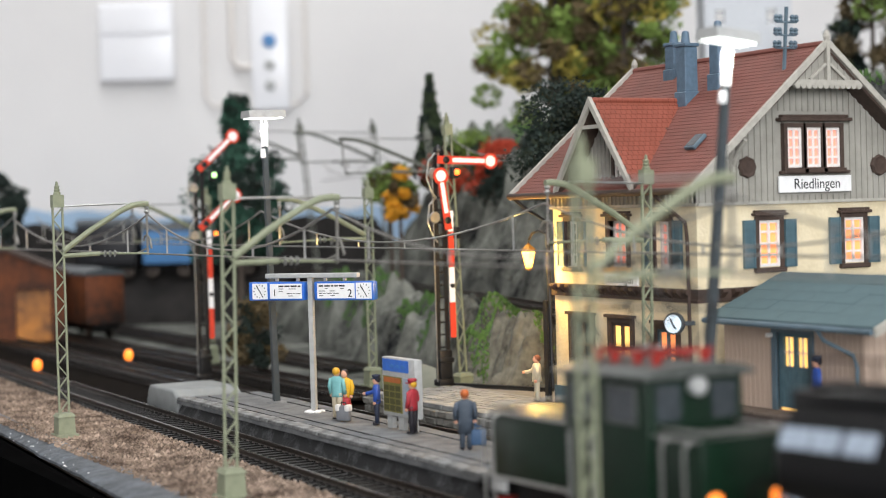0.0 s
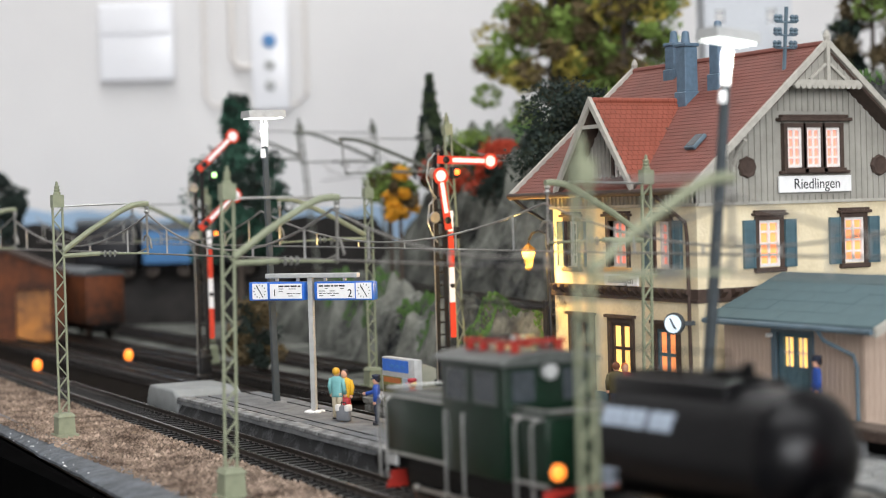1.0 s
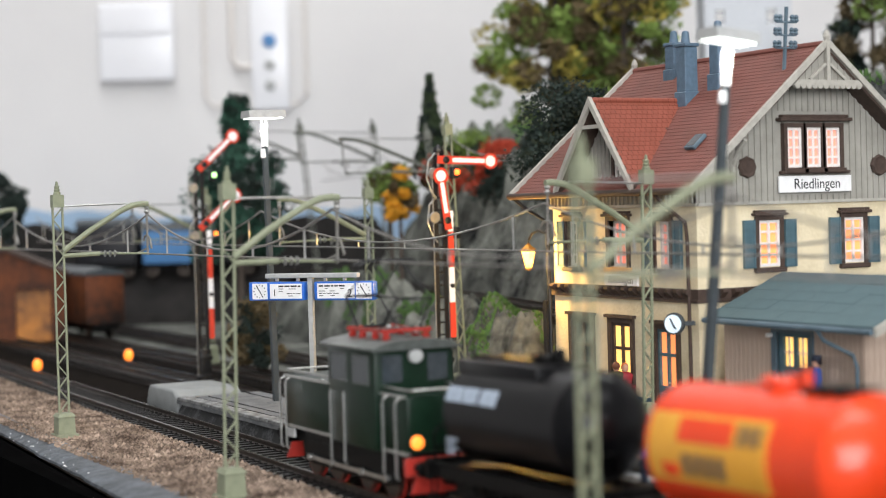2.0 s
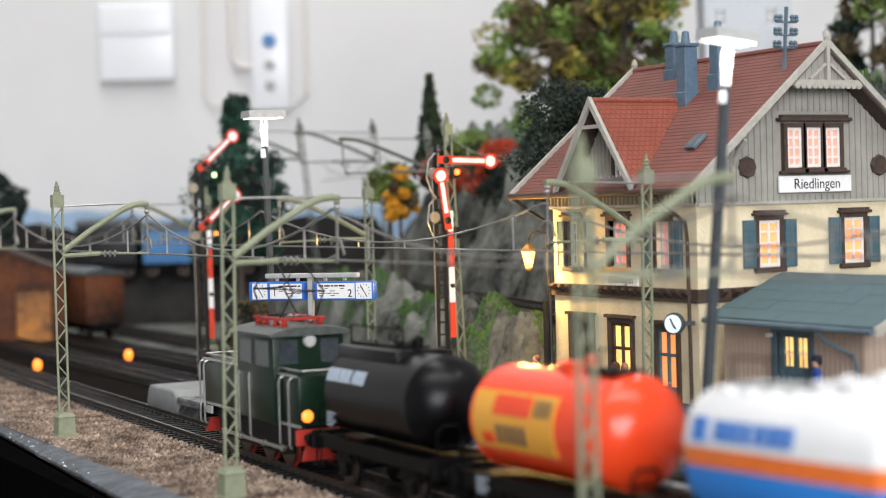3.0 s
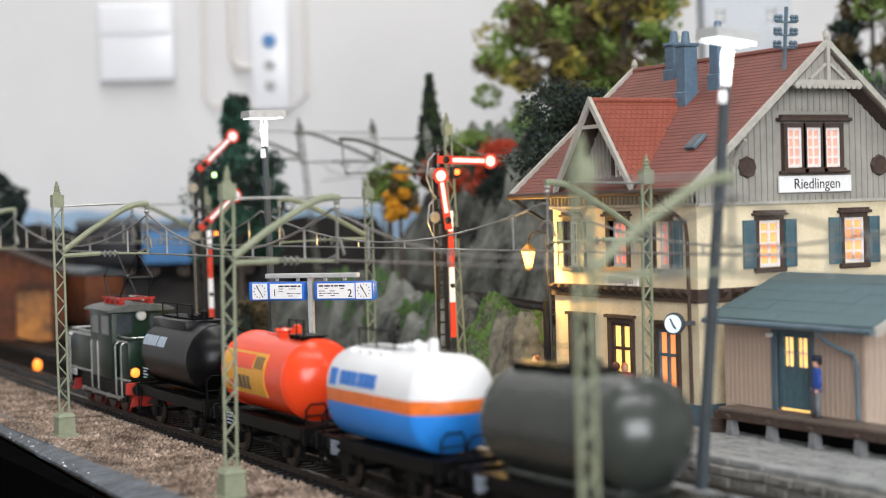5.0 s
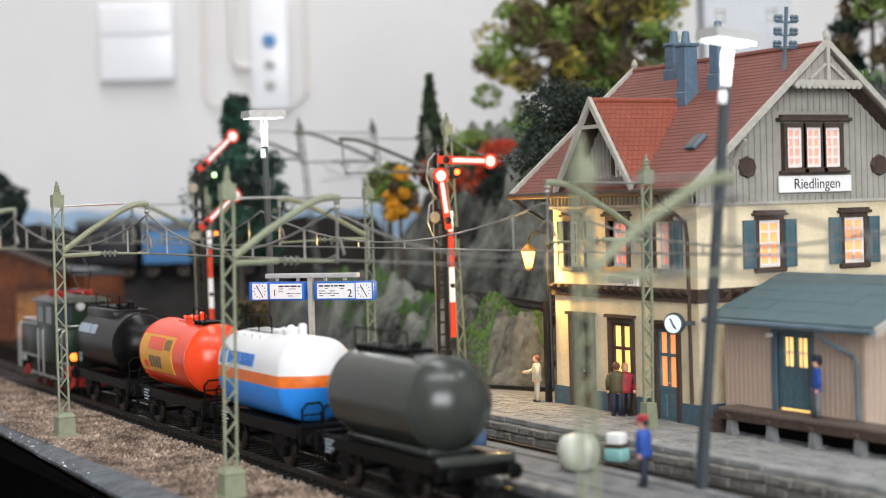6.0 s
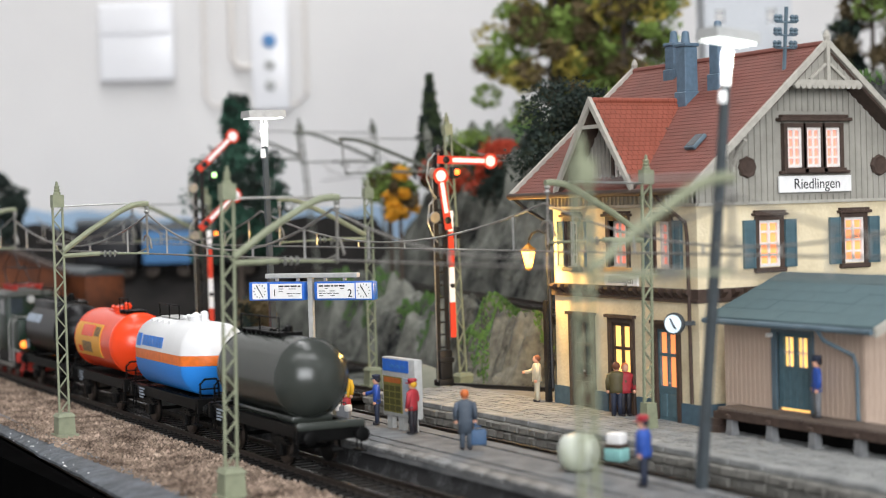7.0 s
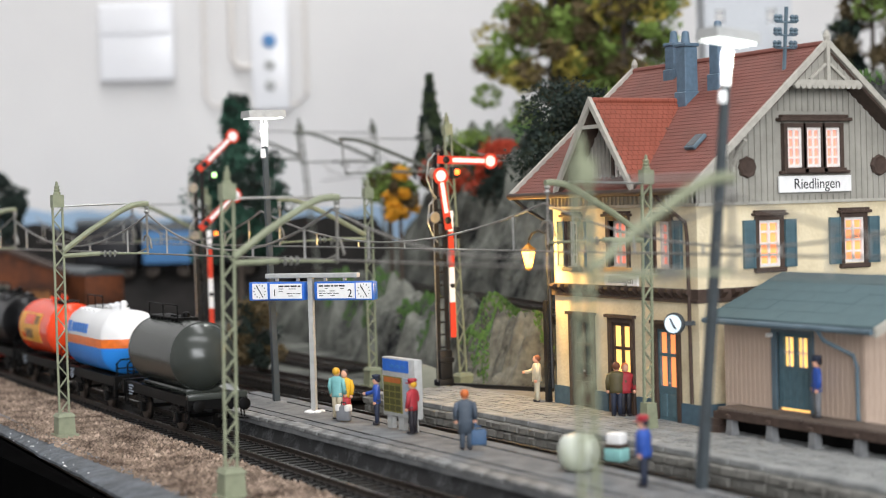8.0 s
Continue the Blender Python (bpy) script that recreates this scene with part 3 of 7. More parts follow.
def underframe(parent):
    bm = bmesh.new()
    for y in (-11, 11):
        box(bm, -46, 46, y - 0.6, y + 0.6, 11.2, 15.6)
        box(bm, -46, 46, y - 1.2, y + 1.2, 15.0, 15.8)
    for x in (-46, 46):
        box(bm, x - 0.9, x + 0.9, -13, 13, 10.4, 16.2)
    for x in (-32, -15, 0, 15, 32):
        box(bm, x - 1, x + 1, -11, 11, 11.5, 15)
    box(bm, -45, 45, -6, 6, 13.5, 15.0)
    part("underframe", bm, FRAMEBLACK, parent, "black steel underframe")
    for x in (-25, 25):
        wheelset(parent, x)
        for side in (-1, 1):
            bm = bmesh.new()
            y = side * 10.6
            soft_box(bm, x - 2.2, x + 2.2, y - 1.4, y + 1.4, 3.4, 8, 0.4)
            for k in range(3):
                box(bm, x - 8 + k * 1.6, x + 8 - k * 1.6, y - 0.9, y + 0.9, 8.0 + k * 0.9, 8.7 + k * 0.9)
            prism(bm, [(x - 5, 11.5), (x - 2.8, 3.4), (x - 1.8, 3.4), (x - 2, 11.5)], 0.6, "xz", y - 0.3)
            prism(bm, [(x + 5, 11.5), (x + 2.8, 3.4), (x + 1.8, 3.4), (x + 2, 11.5)], 0.6, "xz", y - 0.3)
            part("axle_guard", bm, FRAMEBLACK, parent)
    buffers(parent, 46.5, 1)
    buffers(parent, -46.5, -1)
    bm = bmesh.new()
    lathe(bm, [(0.5, -7), (2.6, -6.6), (2.6, 6.6), (0.5, 7)], (2, 3, 9), (1, 0, 0), 14)
    part("air_tank", bm, FRAMEBLACK, parent, "", True)
    for x in (-43, 43):
        for side in (-1, 1):
            bm = bmesh.new()
            for dx in (-3, 3):
                tube(bm, [(x + dx * 0.6, side * 11.5, 15), (x + dx * 0.6, side * 12.4, 6)], 0.35)
            box(bm, x - 3, x + 3, side * 12.4 - 1.4, side * 12.4 + 1.4, 5.2, 5.8)
            part("footstep", bm, FRAMEBLACK, parent)


def end_rail(parent, x, h=26):
    bm = bmesh.new()
    tube(bm, [(x, -11, 15.5), (x, -11, h - 2), (x, -9, h), (x, -4, h), (x, -3, h - 2), (x, -3, 15.5)], 0.45)
    tube(bm, [(x, -11, 20), (x, -3, 20)], 0.35)
    part("handrail", bm, FRAMEBLACK, parent, "black wire handrail", True)
    bm = bmesh.new()
    box(bm, x - 3, x + 1, -12.4, 12.4, 15.8, 16.5)
    part("end_platform", bm, FRAMEBLACK, parent)


def catwalk(parent, x0, x1, z, material, y=0.0):
    bm = bmesh.new()
    for k in range(3):
        box(bm, x0, x1, y - 4.5 + k * 3.2, y - 2 + k * 3.2, z, z + 0.5)
    x = x0 + 1
    while x < x1:
        box(bm, x, x + 0.8, y - 4.5, y + 4.5, z - 1.2, z)
        x += 5
    part("catwalk", bm, material, parent, "narrow walkway on top of the tank")
    bm = bmesh.new()
    for x in (x0 + 1, (x0 + x1) / 2, x1 - 1):
        tube(bm, [(x, y - 4.5, z), (x, y - 4.5, z + 6)], 0.3)
    tube(bm, [(x0 + 1, y - 4.5, z + 6), (x1 - 1, y - 4.5, z + 6)], 0.3)
    part("catwalk_rail", bm, FRAMEBLACK, parent, "thin black walkway rail")


def round_tank(parent, material, half=36.0, r=14.6, zc=31.0, bulge=5.5, n=48, label=""):
    big = (r * r + bulge * bulge) / (2 * bulge)
    cap = [(r * k / 12, math.sqrt(big * big - (r * k / 12) ** 2) - big + bulge) for k in range(13)]
    rim = [(r, -0.05), (r + 0.22, -0.1), (r + 0.22, -0.9), (r, -1.0)]
    prof = [(a, -half - b) for a, b in cap + rim] + [(a, half + b) for a, b in reversed(cap + rim)]
    bm = bmesh.new()
    lathe(bm, prof, (0, 0, zc), (1, 0, 0), n)
    part("tank", bm, material, parent, label, True)


def hatch(parent, x, z, material, r=5.0, h=4.5):
    bm = bmesh.new()
    lathe(bm, [(r, -2), (r, h * 0.55), (r + 0.5, h * 0.6), (r + 0.5, h * 0.75), (r - 0.5, h * 0.85), (1.5, h), (0.5, h)], (x, 0, z), (0, 0, 1), 20)
    for k in range(6):
        a = k * math.tau / 6
        ball(bm, (x + math.cos(a) * r, math.sin(a) * r, z + h * 0.8), 0.9, n=8, m=6)
    lathe(bm, [(1.6, -1), (1.6, h + 1), (0.9, h + 1.6), (0.4, h + 1.7)], (x + r + 2, 1, z), (0, 0, 1), 12)
    part("hatch", bm, material, parent, "domed filler hatch", True)


def curved_decal(name, parent, material, r, zc, x0, x1, a0, a1, label="", n=8, side=-1):
    """A print on the side of a tank, thin and bent with it. Angles in degrees above the level of the axis."""
    bm = bmesh.new()
    out, inn = [], []
    for k in range(n + 1):
        a = radians(a0 + (a1 - a0) * k / n)
        for lst, rr in ((out, r + 0.16), (inn, r - 0.4)):
            lst.append([bm.verts.new((x, side * math.cos(a) * rr, zc + math.sin(a) * rr)) for x in (x0, x1)])
    for k in range(n):
        bm.faces.new((out[k][0], out[k][1], out[k + 1][1], out[k + 1][0]))
        bm.faces.new((inn[k][0], inn[k + 1][0], inn[k + 1][1], inn[k][1]))
        for e in (0, 1):
            bm.faces.new((out[k][e], out[k + 1][e], inn[k + 1][e], inn[k][e]))
    bm.faces.new((out[0][0], out[0][1], inn[0][1], inn[0][0]))
    bm.faces.new((out[n][0], out[n][1], inn[n][1], inn[n][0]))
    part(name, bm, material, parent, label)


def label_block(parent, x, y, z):
    """Rows of white lettering too small to read."""
    for k in range(4):
        bm = bmesh.new()
        box(bm, x, x + 7 - (k % 2) * 2, y - 0.12, y, z - k * 1.3, z - k * 1.3 + 0.7)
        part("marking", bm, DECALGREY, parent)


def tank_wagon_black():
    t = thing("tank_wagon", mm(0, 256), "black two-axle tank wagon with pale lettering, running on the track", "tank wagon", "wagons of the train")
    underframe(t)
    round_tank(t, TANKBLACK, half=30.5, bulge=9, label="glossy black tank")
    bm = bmesh.new()
    soft_box(bm, -32, 14, -9, 9, 41, 46.6, 0.8)
    part("roof_box", bm, TANKBLACK, t, "flat black walkway housing", True)
    catwalk(t, -31, 11, 47, FRAMEBLACK)
    hatch(t, 4, 46, FRAMEBLACK, 3.6, 3)
    for k, w in enumerate((5, 4, 6, 3, 5, 4)):
        curved_decal("lettering_bar", t, DECALGREY, 14.7, 31, -30 + k * 5.0, -30 + k * 5.0 + min(w, 4.4), 16, 34, "pale lettering bar")
    label_block(t, -30, -14.3, 24)
    for x in (-44.5, 44.5):
        end_rail(t, x)
    return t


def tank_wagon_orange():
    t = thing("tank_wagon", mm(0, 256), "bright orange-red two-axle tank wagon with a yellow panel", "tank wagon", "wagons of the train")
    underframe(t)
    round_tank(t, TANKORANGE, half=31, bulge=7.5, label="glossy orange-red tank")
    hatch(t, 3, 45, TANKORANGE, 4.2, 3.2)
    bm = bmesh.new()
    soft_box(bm, -10, 12, -3, 3, 44.2, 46, 0.4)
    part("hatch_base", bm, TANKORANGE, t, "", True)
    curved_decal("yellow_panel", t, YELLOW, 14.75, 31, -29.5, 14, -28, 36, "yellow printed panel", 12)
    curved_decal("red_field", t, TANKORANGE, 14.9, 31, -18, 2, 10, 32, "orange-red printed field")
    curved_decal("red_square", t, TANKORANGE, 14.9, 31, -24, -18, -22, -10, "small orange-red square")
    for k in range(3):
        curved_decal("stroke", t, DECALDARK, 14.9, 31, 4 + k * 3, 6 + k * 3, 12, 30, "dark slanted stroke")
    for k in range(4):
        curved_decal("lettering_bar", t, DECALDARK, 14.9, 31, -16 + k * 4.2, -13 + k * 4.2, -20, 0, "dark lettering bar")
    label_block(t, -33, -12.3, 14)
    catwalk(t, 14, 30, 46.2, FRAMEBLACK)
    for x in (-44.5, 44.5):
        end_rail(t, x, 24)
    return t


def tank_wagon_white():
    t = thing("tank_wagon", mm(0, 256), "white and blue angular tank wagon with an orange stripe", "tank wagon", "wagons of the train")
    underframe(t)
    # eight-sided section, tapering towards the ends
    zc = 31.0

    def section(bm, x, k, lo, hi):
        pts = []
        for i in range(48):
            c, d = math.cos(i * math.tau / 48), math.sin(i * math.tau / 48)
            pts.append((14.9 * math.copysign(abs(c) ** 0.78, c), 15.2 * math.copysign(abs(d) ** 0.78, d)))
        return [bm.verts.new((x, y * k, zc + max(lo, min(hi, z * k)))) for y, z in pts]

    cap = [(31.5 + 8 * (1 - k * k), max(0.03, k)) for k in (0, 0.2, 0.4, 0.6, 0.75, 0.88, 0.96)] + [(31.2, 0.99), (30.6, 1.0)]
    ends = [(-x, k) for x, k in cap] + [(x, k) for x, k in reversed(cap)]
    for name, material, lo, hi, label in (("tank_top", TANKWHITE, 2.0, 20, "white upper half of the tank"), ("tank_stripe", STRIPE, -2.3, 2.0, "orange band round the tank"), ("tank_bottom", TANKBLUE, -20, -2.3, "bright blue lower half of the tank")):
        bm = bmesh.new()
        rings = [section(bm, x, k, lo, hi) for x, k in ends]
        skin(bm, rings)
        bmesh.ops.remove_doubles(bm, verts=bm.verts, dist=0.001)
        bmesh.ops.dissolve_degenerate(bm, edges=bm.edges, dist=0.001)
        part(name, bm, material, t, label, True)
    hatch(t, 12, 45.6, TANKWHITE, 4.0, 3.2)
    hatch(t, 2, 45.2, TANKWHITE, 2.8, 2.4)
    bm = bmesh.new()
    for x in (-24, -16, -8, 0):
        soft_box(bm, x - 1, x + 1, -9, 9, 42.5, 46, 0.3, 1)
    part("catwalk_bracket", bm, TANKWHITE, t)
    catwalk(t, -27, 2, 46.2, GREYPLASTIC)
    tilt = pose(0, 0, 0, 90 - 13, 0, 0)
    for k, w in enumerate((4.6, 4.4, 4.0, 4.4, 4.6, 4.2)):
        bm = bmesh.new()
        box(bm, 0, w - 0.7, -2.3, 2.3, -0.3, 0.15)
        part("lettering_bar", bm, DECALBLUE, t, "blue lettering bar", m=mm(-20 + k * 4.7, -14.55, zc + 6.0) @ tilt)
    bm = bmesh.new()
    box(bm, 0, 5, -2.8, 2.8, -0.3, 0.15)
    part("emblem", bm, DECALBLUE, t, "plain blue emblem", m=mm(-28, -14.55, zc + 6.0) @ tilt)
    label_block(t, -35, -12.3, 14)
    for x in (-44.5, 44.5):
        end_rail(t, x, 24)
    return t


def tank_wagon_grey():
    t = thing("tank_wagon", mm(0, 256), "olive-grey two-axle tank wagon with a domed end, last of the train", "tank wagon", "wagons of the train")
    underframe(t)
    round_tank(t, TANKGREY, half=30, bulge=9, label="glossy olive-grey tank")
    catwalk(t, -30, 12, 46.2, FRAMEBLACK)
    hatch(t, 1, 45, FRAMEBLACK, 3.4, 2.4)
    bm = bmesh.new()
    soft_box(bm, -30, 30, -8, 8, 15.2, 17.6, 0.6)
    part("saddle", bm, TANKGREY, t, "", True)
    label_block(t, -39, -12.3, 14)
    bm = bmesh.new()
    soft_box(bm, 44.5, 47.3, -13, 13, 14.4, 17.2, 0.5)
    part("buffer_beam", bm, TANKGREY, t, "grey end beam", True)
    end_rail(t, -44.5, 25)
    return t


def locomotive():
    t = thing("electric_locomotive", mm(0, 256), "bottle-green centre-cab electric locomotive with red wheels", "locomotive")
    # hoods and cab
    bm = bmesh.new()
    soft_box(bm, -51, -6, -12, 12, 16, 34, 1.0, 2)
    part("front_hood", bm, LOCOGREEN, t, "bottle-green front hood", True)
    bm = bmesh.new()
    soft_box(bm, 30, 49, -12, 12, 16, 34, 1.0, 2)
    part("rear_hood", bm, LOCOGREEN, t, "bottle-green rear hood", True)
    bm = bmesh.new()
    soft_box(bm, -7, 30.5, -14, 14, 15, 47, 0.8, 2)
    part("cab", bm, LOCOGREEN, t, "bottle-green driver's cab", True)
    bm = bmesh.new()
    rings = []
    for x, dz, dy in ((-9.5, 0, 0), (-9, 0.5, 0.3), (32.5, 0.5, 0.3), (33, 0, 0)):
        rings.append([bm.verts.new((x, y * (15.8 + dy) / 15.5, z + dz * 0.3)) for y, z in ((-15.5, 46.6), (-15.5, 47.4), (-12, 48.8), (-5, 49.8), (5, 49.8), (12, 48.8), (15.5, 47.4), (15.5, 46.6))])
    skin(bm, rings)
    part("roof", bm, LOCOROOF, t, "silver-grey curved cab roof", True)
    for x0, x1 in ((-3, 9), (14, 26)):
        bm = bmesh.new()
        box(bm, x0, x1, -14.25, -13.8, 36, 44.5)
        win = part("side_window", bm, CABGLASS, t, "dark glossy cab window")
        bm = bmesh.new()
        for a, b, c, d in ((x0 - 0.5, x1 + 0.5, 35.5, 36.1), (x0 - 0.5, x1 + 0.5, 44.4, 45), (x0 - 0.5, x0 + 0.1, 36, 44.5), (x1 - 0.1, x1 + 0.5, 36, 44.5)):
            box(bm, a, b, -14.4, -13.9, c, d)
        part("window_frame", bm, LOCOROOF, win)
    for x in (-7.2, 30.7):
        for y0, y1 in ((-11.5, -4.5), (4.5, 11.5)):
            bm = bmesh.new()
            box(bm, x - 0.15, x + 0.15, y0, y1, 36.5, 45)
            part("end_window", bm, CABGLASS, t, "dark glossy cab window")
    bm = bmesh.new()
    for side in (-1, 1):
        box(bm, -50.5, 48.5, side * 12.3 - 0.3, side * 12.3 + 0.3, 33.2, 34.0)
        box(bm, -50.5, 48.5, side * 11.6 - 0.6, side * 11.6 + 0.6, 15.4, 16.4)
    part("trim_strip", bm, STEEL, t, "bright metal trim")
    # handrails, thin bright steel
    for x in (-50, -45, -5, 6, 36, 45):
        bm = bmesh.new()
        tube(bm, [(x, -12.4, 33), (x, -13.6, 32.5), (x, -14.2, 31), (x, -14.2, 9), (x, -13.4, 8)], 0.42)
        part("handrail", bm, STEEL, t, "thin bright steel handrail", True)
    for s, c, e in ((-1, -7, -51), (1, 30.5, 49)):
        bm = bmesh.new()
        tube(bm, [(c, -11, 35.4), (e - s, -11, 35.4), (e, -10.2, 35.4), (e, 10.2, 35.4), (e - s, 11, 35.4), (c, 11, 35.4)], 0.45)
        part("hood_rail", bm, STEEL, t, "thin bright hood rail", True)
    # frame and running gear
    bm = bmesh.new()
    box(bm, -51, 49, -10, 10, 11, 16)
    for side in (-1, 1):
        prism(bm, [(-40, 12), (-38, 5), (-30, 4), (30, 4), (38, 5), (40, 12)], 0.8, "xz", side * 9.8 - 0.4)
    part("mainframe", bm, FRAMEBLACK, t, "black main frame")
    for x in (-31, -12, 12, 31):
        wheelset(t, x, True, 6.4)
    bm = bmesh.new()
    for side in (-1, 1):
        y = side * 11.2
        beam(bm, (-31, y, 6.4), (31, y, 6.4), 0.7, 1.3)
        for x in (-31, -12, 12, 31):
            rod(bm, (x, y - 0.8, 6.4), (x, y + 0.8, 6.4), 1.2, n=10)
    part("coupling_rod", bm, STEEL, t, "bright coupling rods")
    for x, s in ((-51.5, -1), (49.5, 1)):
        bm = bmesh.new()
        soft_box(bm, min(x, x + s * 1.5), max(x, x + s * 1.5), -14, 14, 9.5, 15, 0.3)
        part("buffer_beam", bm, LOCORED if s > 0 else FRAMEBLACK, t, "red buffer beam" if s > 0 else "black buffer beam")
        buffers(t, x + s * 1.2, s)
        bm = bmesh.new()
        prism(bm, [(-12, 4), (12, 4), (10, 9.5), (-10, 9.5)], 1.0, "yz", x)
        part("rail_guard", bm, LOCORED, t, "red rail guard")
        for y in (-9, 9):
            bm = bmesh.new()
            lathe(bm, [(1.2, -1.5), (2.7, -1), (2.7, 1.4), (2.4, 1.8)], (x - s * 2.0, y, 19.5), (s, 0, 0), 18)
            lamp = part("headlight", bm, BLACKMETAL, t, "round lamp housing", True)
            bm = bmesh.new()
            lathe(bm, [(2.3, 1.7), (2.0, 2.4), (1.0, 2.8), (0.2, 2.9)], (x - s * 2.0, y, 19.5), (s, 0, 0), 18)
            part("lens", bm, LAMPORANGE if s > 0 else CABGLASS, lamp, "glowing orange lens" if s > 0 else "dark lens", True)
    for s in (-1, 1):
        bm = bmesh.new()
        lathe(bm, [(1.0, -1), (2.4, -0.6), (2.4, 1.0), (1.8, 1.5)], (11.7 + s * 19.5, 0, 44.5), (s, 0, 0), 16)
        part("top_lamp", bm, GREYPLASTIC, t, "round unlit top lamp", True)
    # pantograph on red insulators
    bm = bmesh.new()
    for y in (-7, 7):
        beam(bm, (-15, y, 52.2), (15, y, 52.2), 1.4, 1.0)
    for x in (-13, 13):
        beam(bm, (x, -9, 52.4), (x, 9, 52.4), 1.4, 1.0)
    for x in (-13, -5, 5, 13):
        for y in (-7, 7):
            lathe(bm, [(1.1, 0), (1.6, 0.5), (1.1, 1), (1.6, 1.5), (1.1, 2), (1.1, 3)], (x, y, 49), (0, 0, 1), 10)
    part("pantograph_base", bm, LOCORED, t, "red pantograph frame on insulators", m=mm(12, 0))
    bm = bmesh.new()
    for y in (-1, 1):
        for s in (-1, 1):
            tube(bm, [(s * 9, y * 7, 52.8), (s * 20, y * 6, 62.5), (0, y * 5, 74)], 0.4)
        tube(bm, [(-20, y * 6, 62.5), (20, -y * 6, 62.5)], 0.25)
    for s in (-1, 1):
        tube(bm, [(s * 20, -6, 62.5), (s * 20, 6, 62.5)], 0.35)
        tube(bm, [(s * 2.5, -11, 73), (s * 2.5, -8, 74.6), (s * 2.5, 8, 74.6), (s * 2.5, 11, 73)], 0.5)
        tube(bm, [(s * 9, -5, 52.8), (s * 9, 5, 52.8)], 0.5)
    part("pantograph", bm, BLACKMETAL, t, "raised black wire pantograph", True, mm(12, 0))
    bm = bmesh.new()
    for k in range(3):
        ball(bm, (-6 + k * 6, 3, 52), 1.2, n=10, m=6)
    tube(bm, [(-14, 3, 51.6), (14, 3, 51.6)], 0.5)
    part("roof_cable", bm, STEEL, t, "", True, mm(12, 0))
    bm = bmesh.new()
    box(bm, -50, -42, -12.6, -11.8, 12, 15)
    part("nameplate", bm, GREYPLASTIC, t, "small grey plate")
    return t


TRAIN = [(locomotive(), -50), (tank_wagon_black(), 59.5), (tank_wagon_orange(), 163.8), (tank_wagon_white(), 267.5), (tank_wagon_grey(), 374)]


# ---- station building
FX, GX0, GX1, GY1 = 391.0, -620.0, -518.4, 505.0
FACE = pose(0, 0, 0, 0, 0, 90)


def window(parent, m, w, h, lit, cols=2, rows=4, cap=True, casing=BROWN, sill_mat=None, name="window", deep=0.0):
    """Origin at the middle of the opening's foot, on the wall's face; x across, -y outwards."""
    bm = bmesh.new()
    c = 1.7
    box(bm, -w / 2 - c, -w / 2, -1.0, 1.4 + deep, -0.3, h + c)
    box(bm, w / 2, w / 2 + c, -1.0, 1.4 + deep, -0.3, h + c)
    box(bm, -w / 2, w / 2, -1.0, 1.4, h, h + c)
    win = part(name, bm, casing, parent, "dark brown wooden window surround with a lit pane", m=m)
    bm = bmesh.new()
    t = 0.6
    for x in (-w / 2 + t, w / 2 - t):
        box(bm, x - t, x + t, -0.3 + deep, 0.7 + deep, 0, h)
    for z in (t, h - t):
        box(bm, -w / 2 + 2 * t, w / 2 - 2 * t, -0.3 + deep, 0.7 + deep, z - t, z + t)
    part("frame", bm, WHITE, win, "white window frame")
    for k in range(1, cols):
        bm = bmesh.new()
        x = -w / 2 + k * w / cols
        box(bm, x - 0.55, x + 0.55, -0.2 + deep, 0.6 + deep, 2 * t, h - 2 * t)
        part("mullion", bm, WHITE, win)
    for k in range(1, rows):
        bm = bmesh.new()
        z = k * h / rows
        box(bm, -w / 2 + 2 * t, w / 2 - 2 * t, -0.1 + deep, 0.5 + deep, z - 0.45, z + 0.45)
        part("glazing_bar", bm, WHITE, win)
    bm = bmesh.new()
    box(bm, -w / 2, w / 2, 0.75 + deep, 1.0 + deep, 0, h)
    part("pane", bm, lit, win, "warmly lit window pane")
    bm = bmesh.new()
    soft_box(bm, -w / 2 - c - 0.6, w / 2 + c + 0.6, -2.0, 0.6, -2.2, -0.35, 0.25, 1)
    part("sill", bm, sill_mat or casing, win)
    if cap:
        bm = bmesh.new()
        soft_box(bm, -w / 2 - c - 1.4, w / 2 + c + 1.4, -2.4, 0.6, h + c + 0.05, h + c + 1.2, 0.2, 1)
        box(bm, -w / 2 - c - 0.6, w / 2 + c + 0.6, -1.6, 0.6, h + c + 1.25, h + c + 2.2)
        part("cap", bm, casing, win)
    return win


def shutter(parent, m, w, h):
    bm = bmesh.new()
    box(bm, -w / 2, w / 2, -0.5, 0.4, 0, h)
    for z0, z1 in ((0.8, h / 2 - 0.5), (h / 2 + 0.5, h - 0.8)):
        z = z0
        while z < z1:
            box(bm, -w / 2 + 0.8, w / 2 - 0.8, -0.8, -0.5, z, z + 0.5)
            z += 0.95
    for x in (-w / 2, w / 2 - 0.7):
        box(bm, x, x + 0.7, -0.95, -0.5, 0, h)
    part("shutter", bm, SHUTTER, parent, "blue-green louvred shutter", m=m)


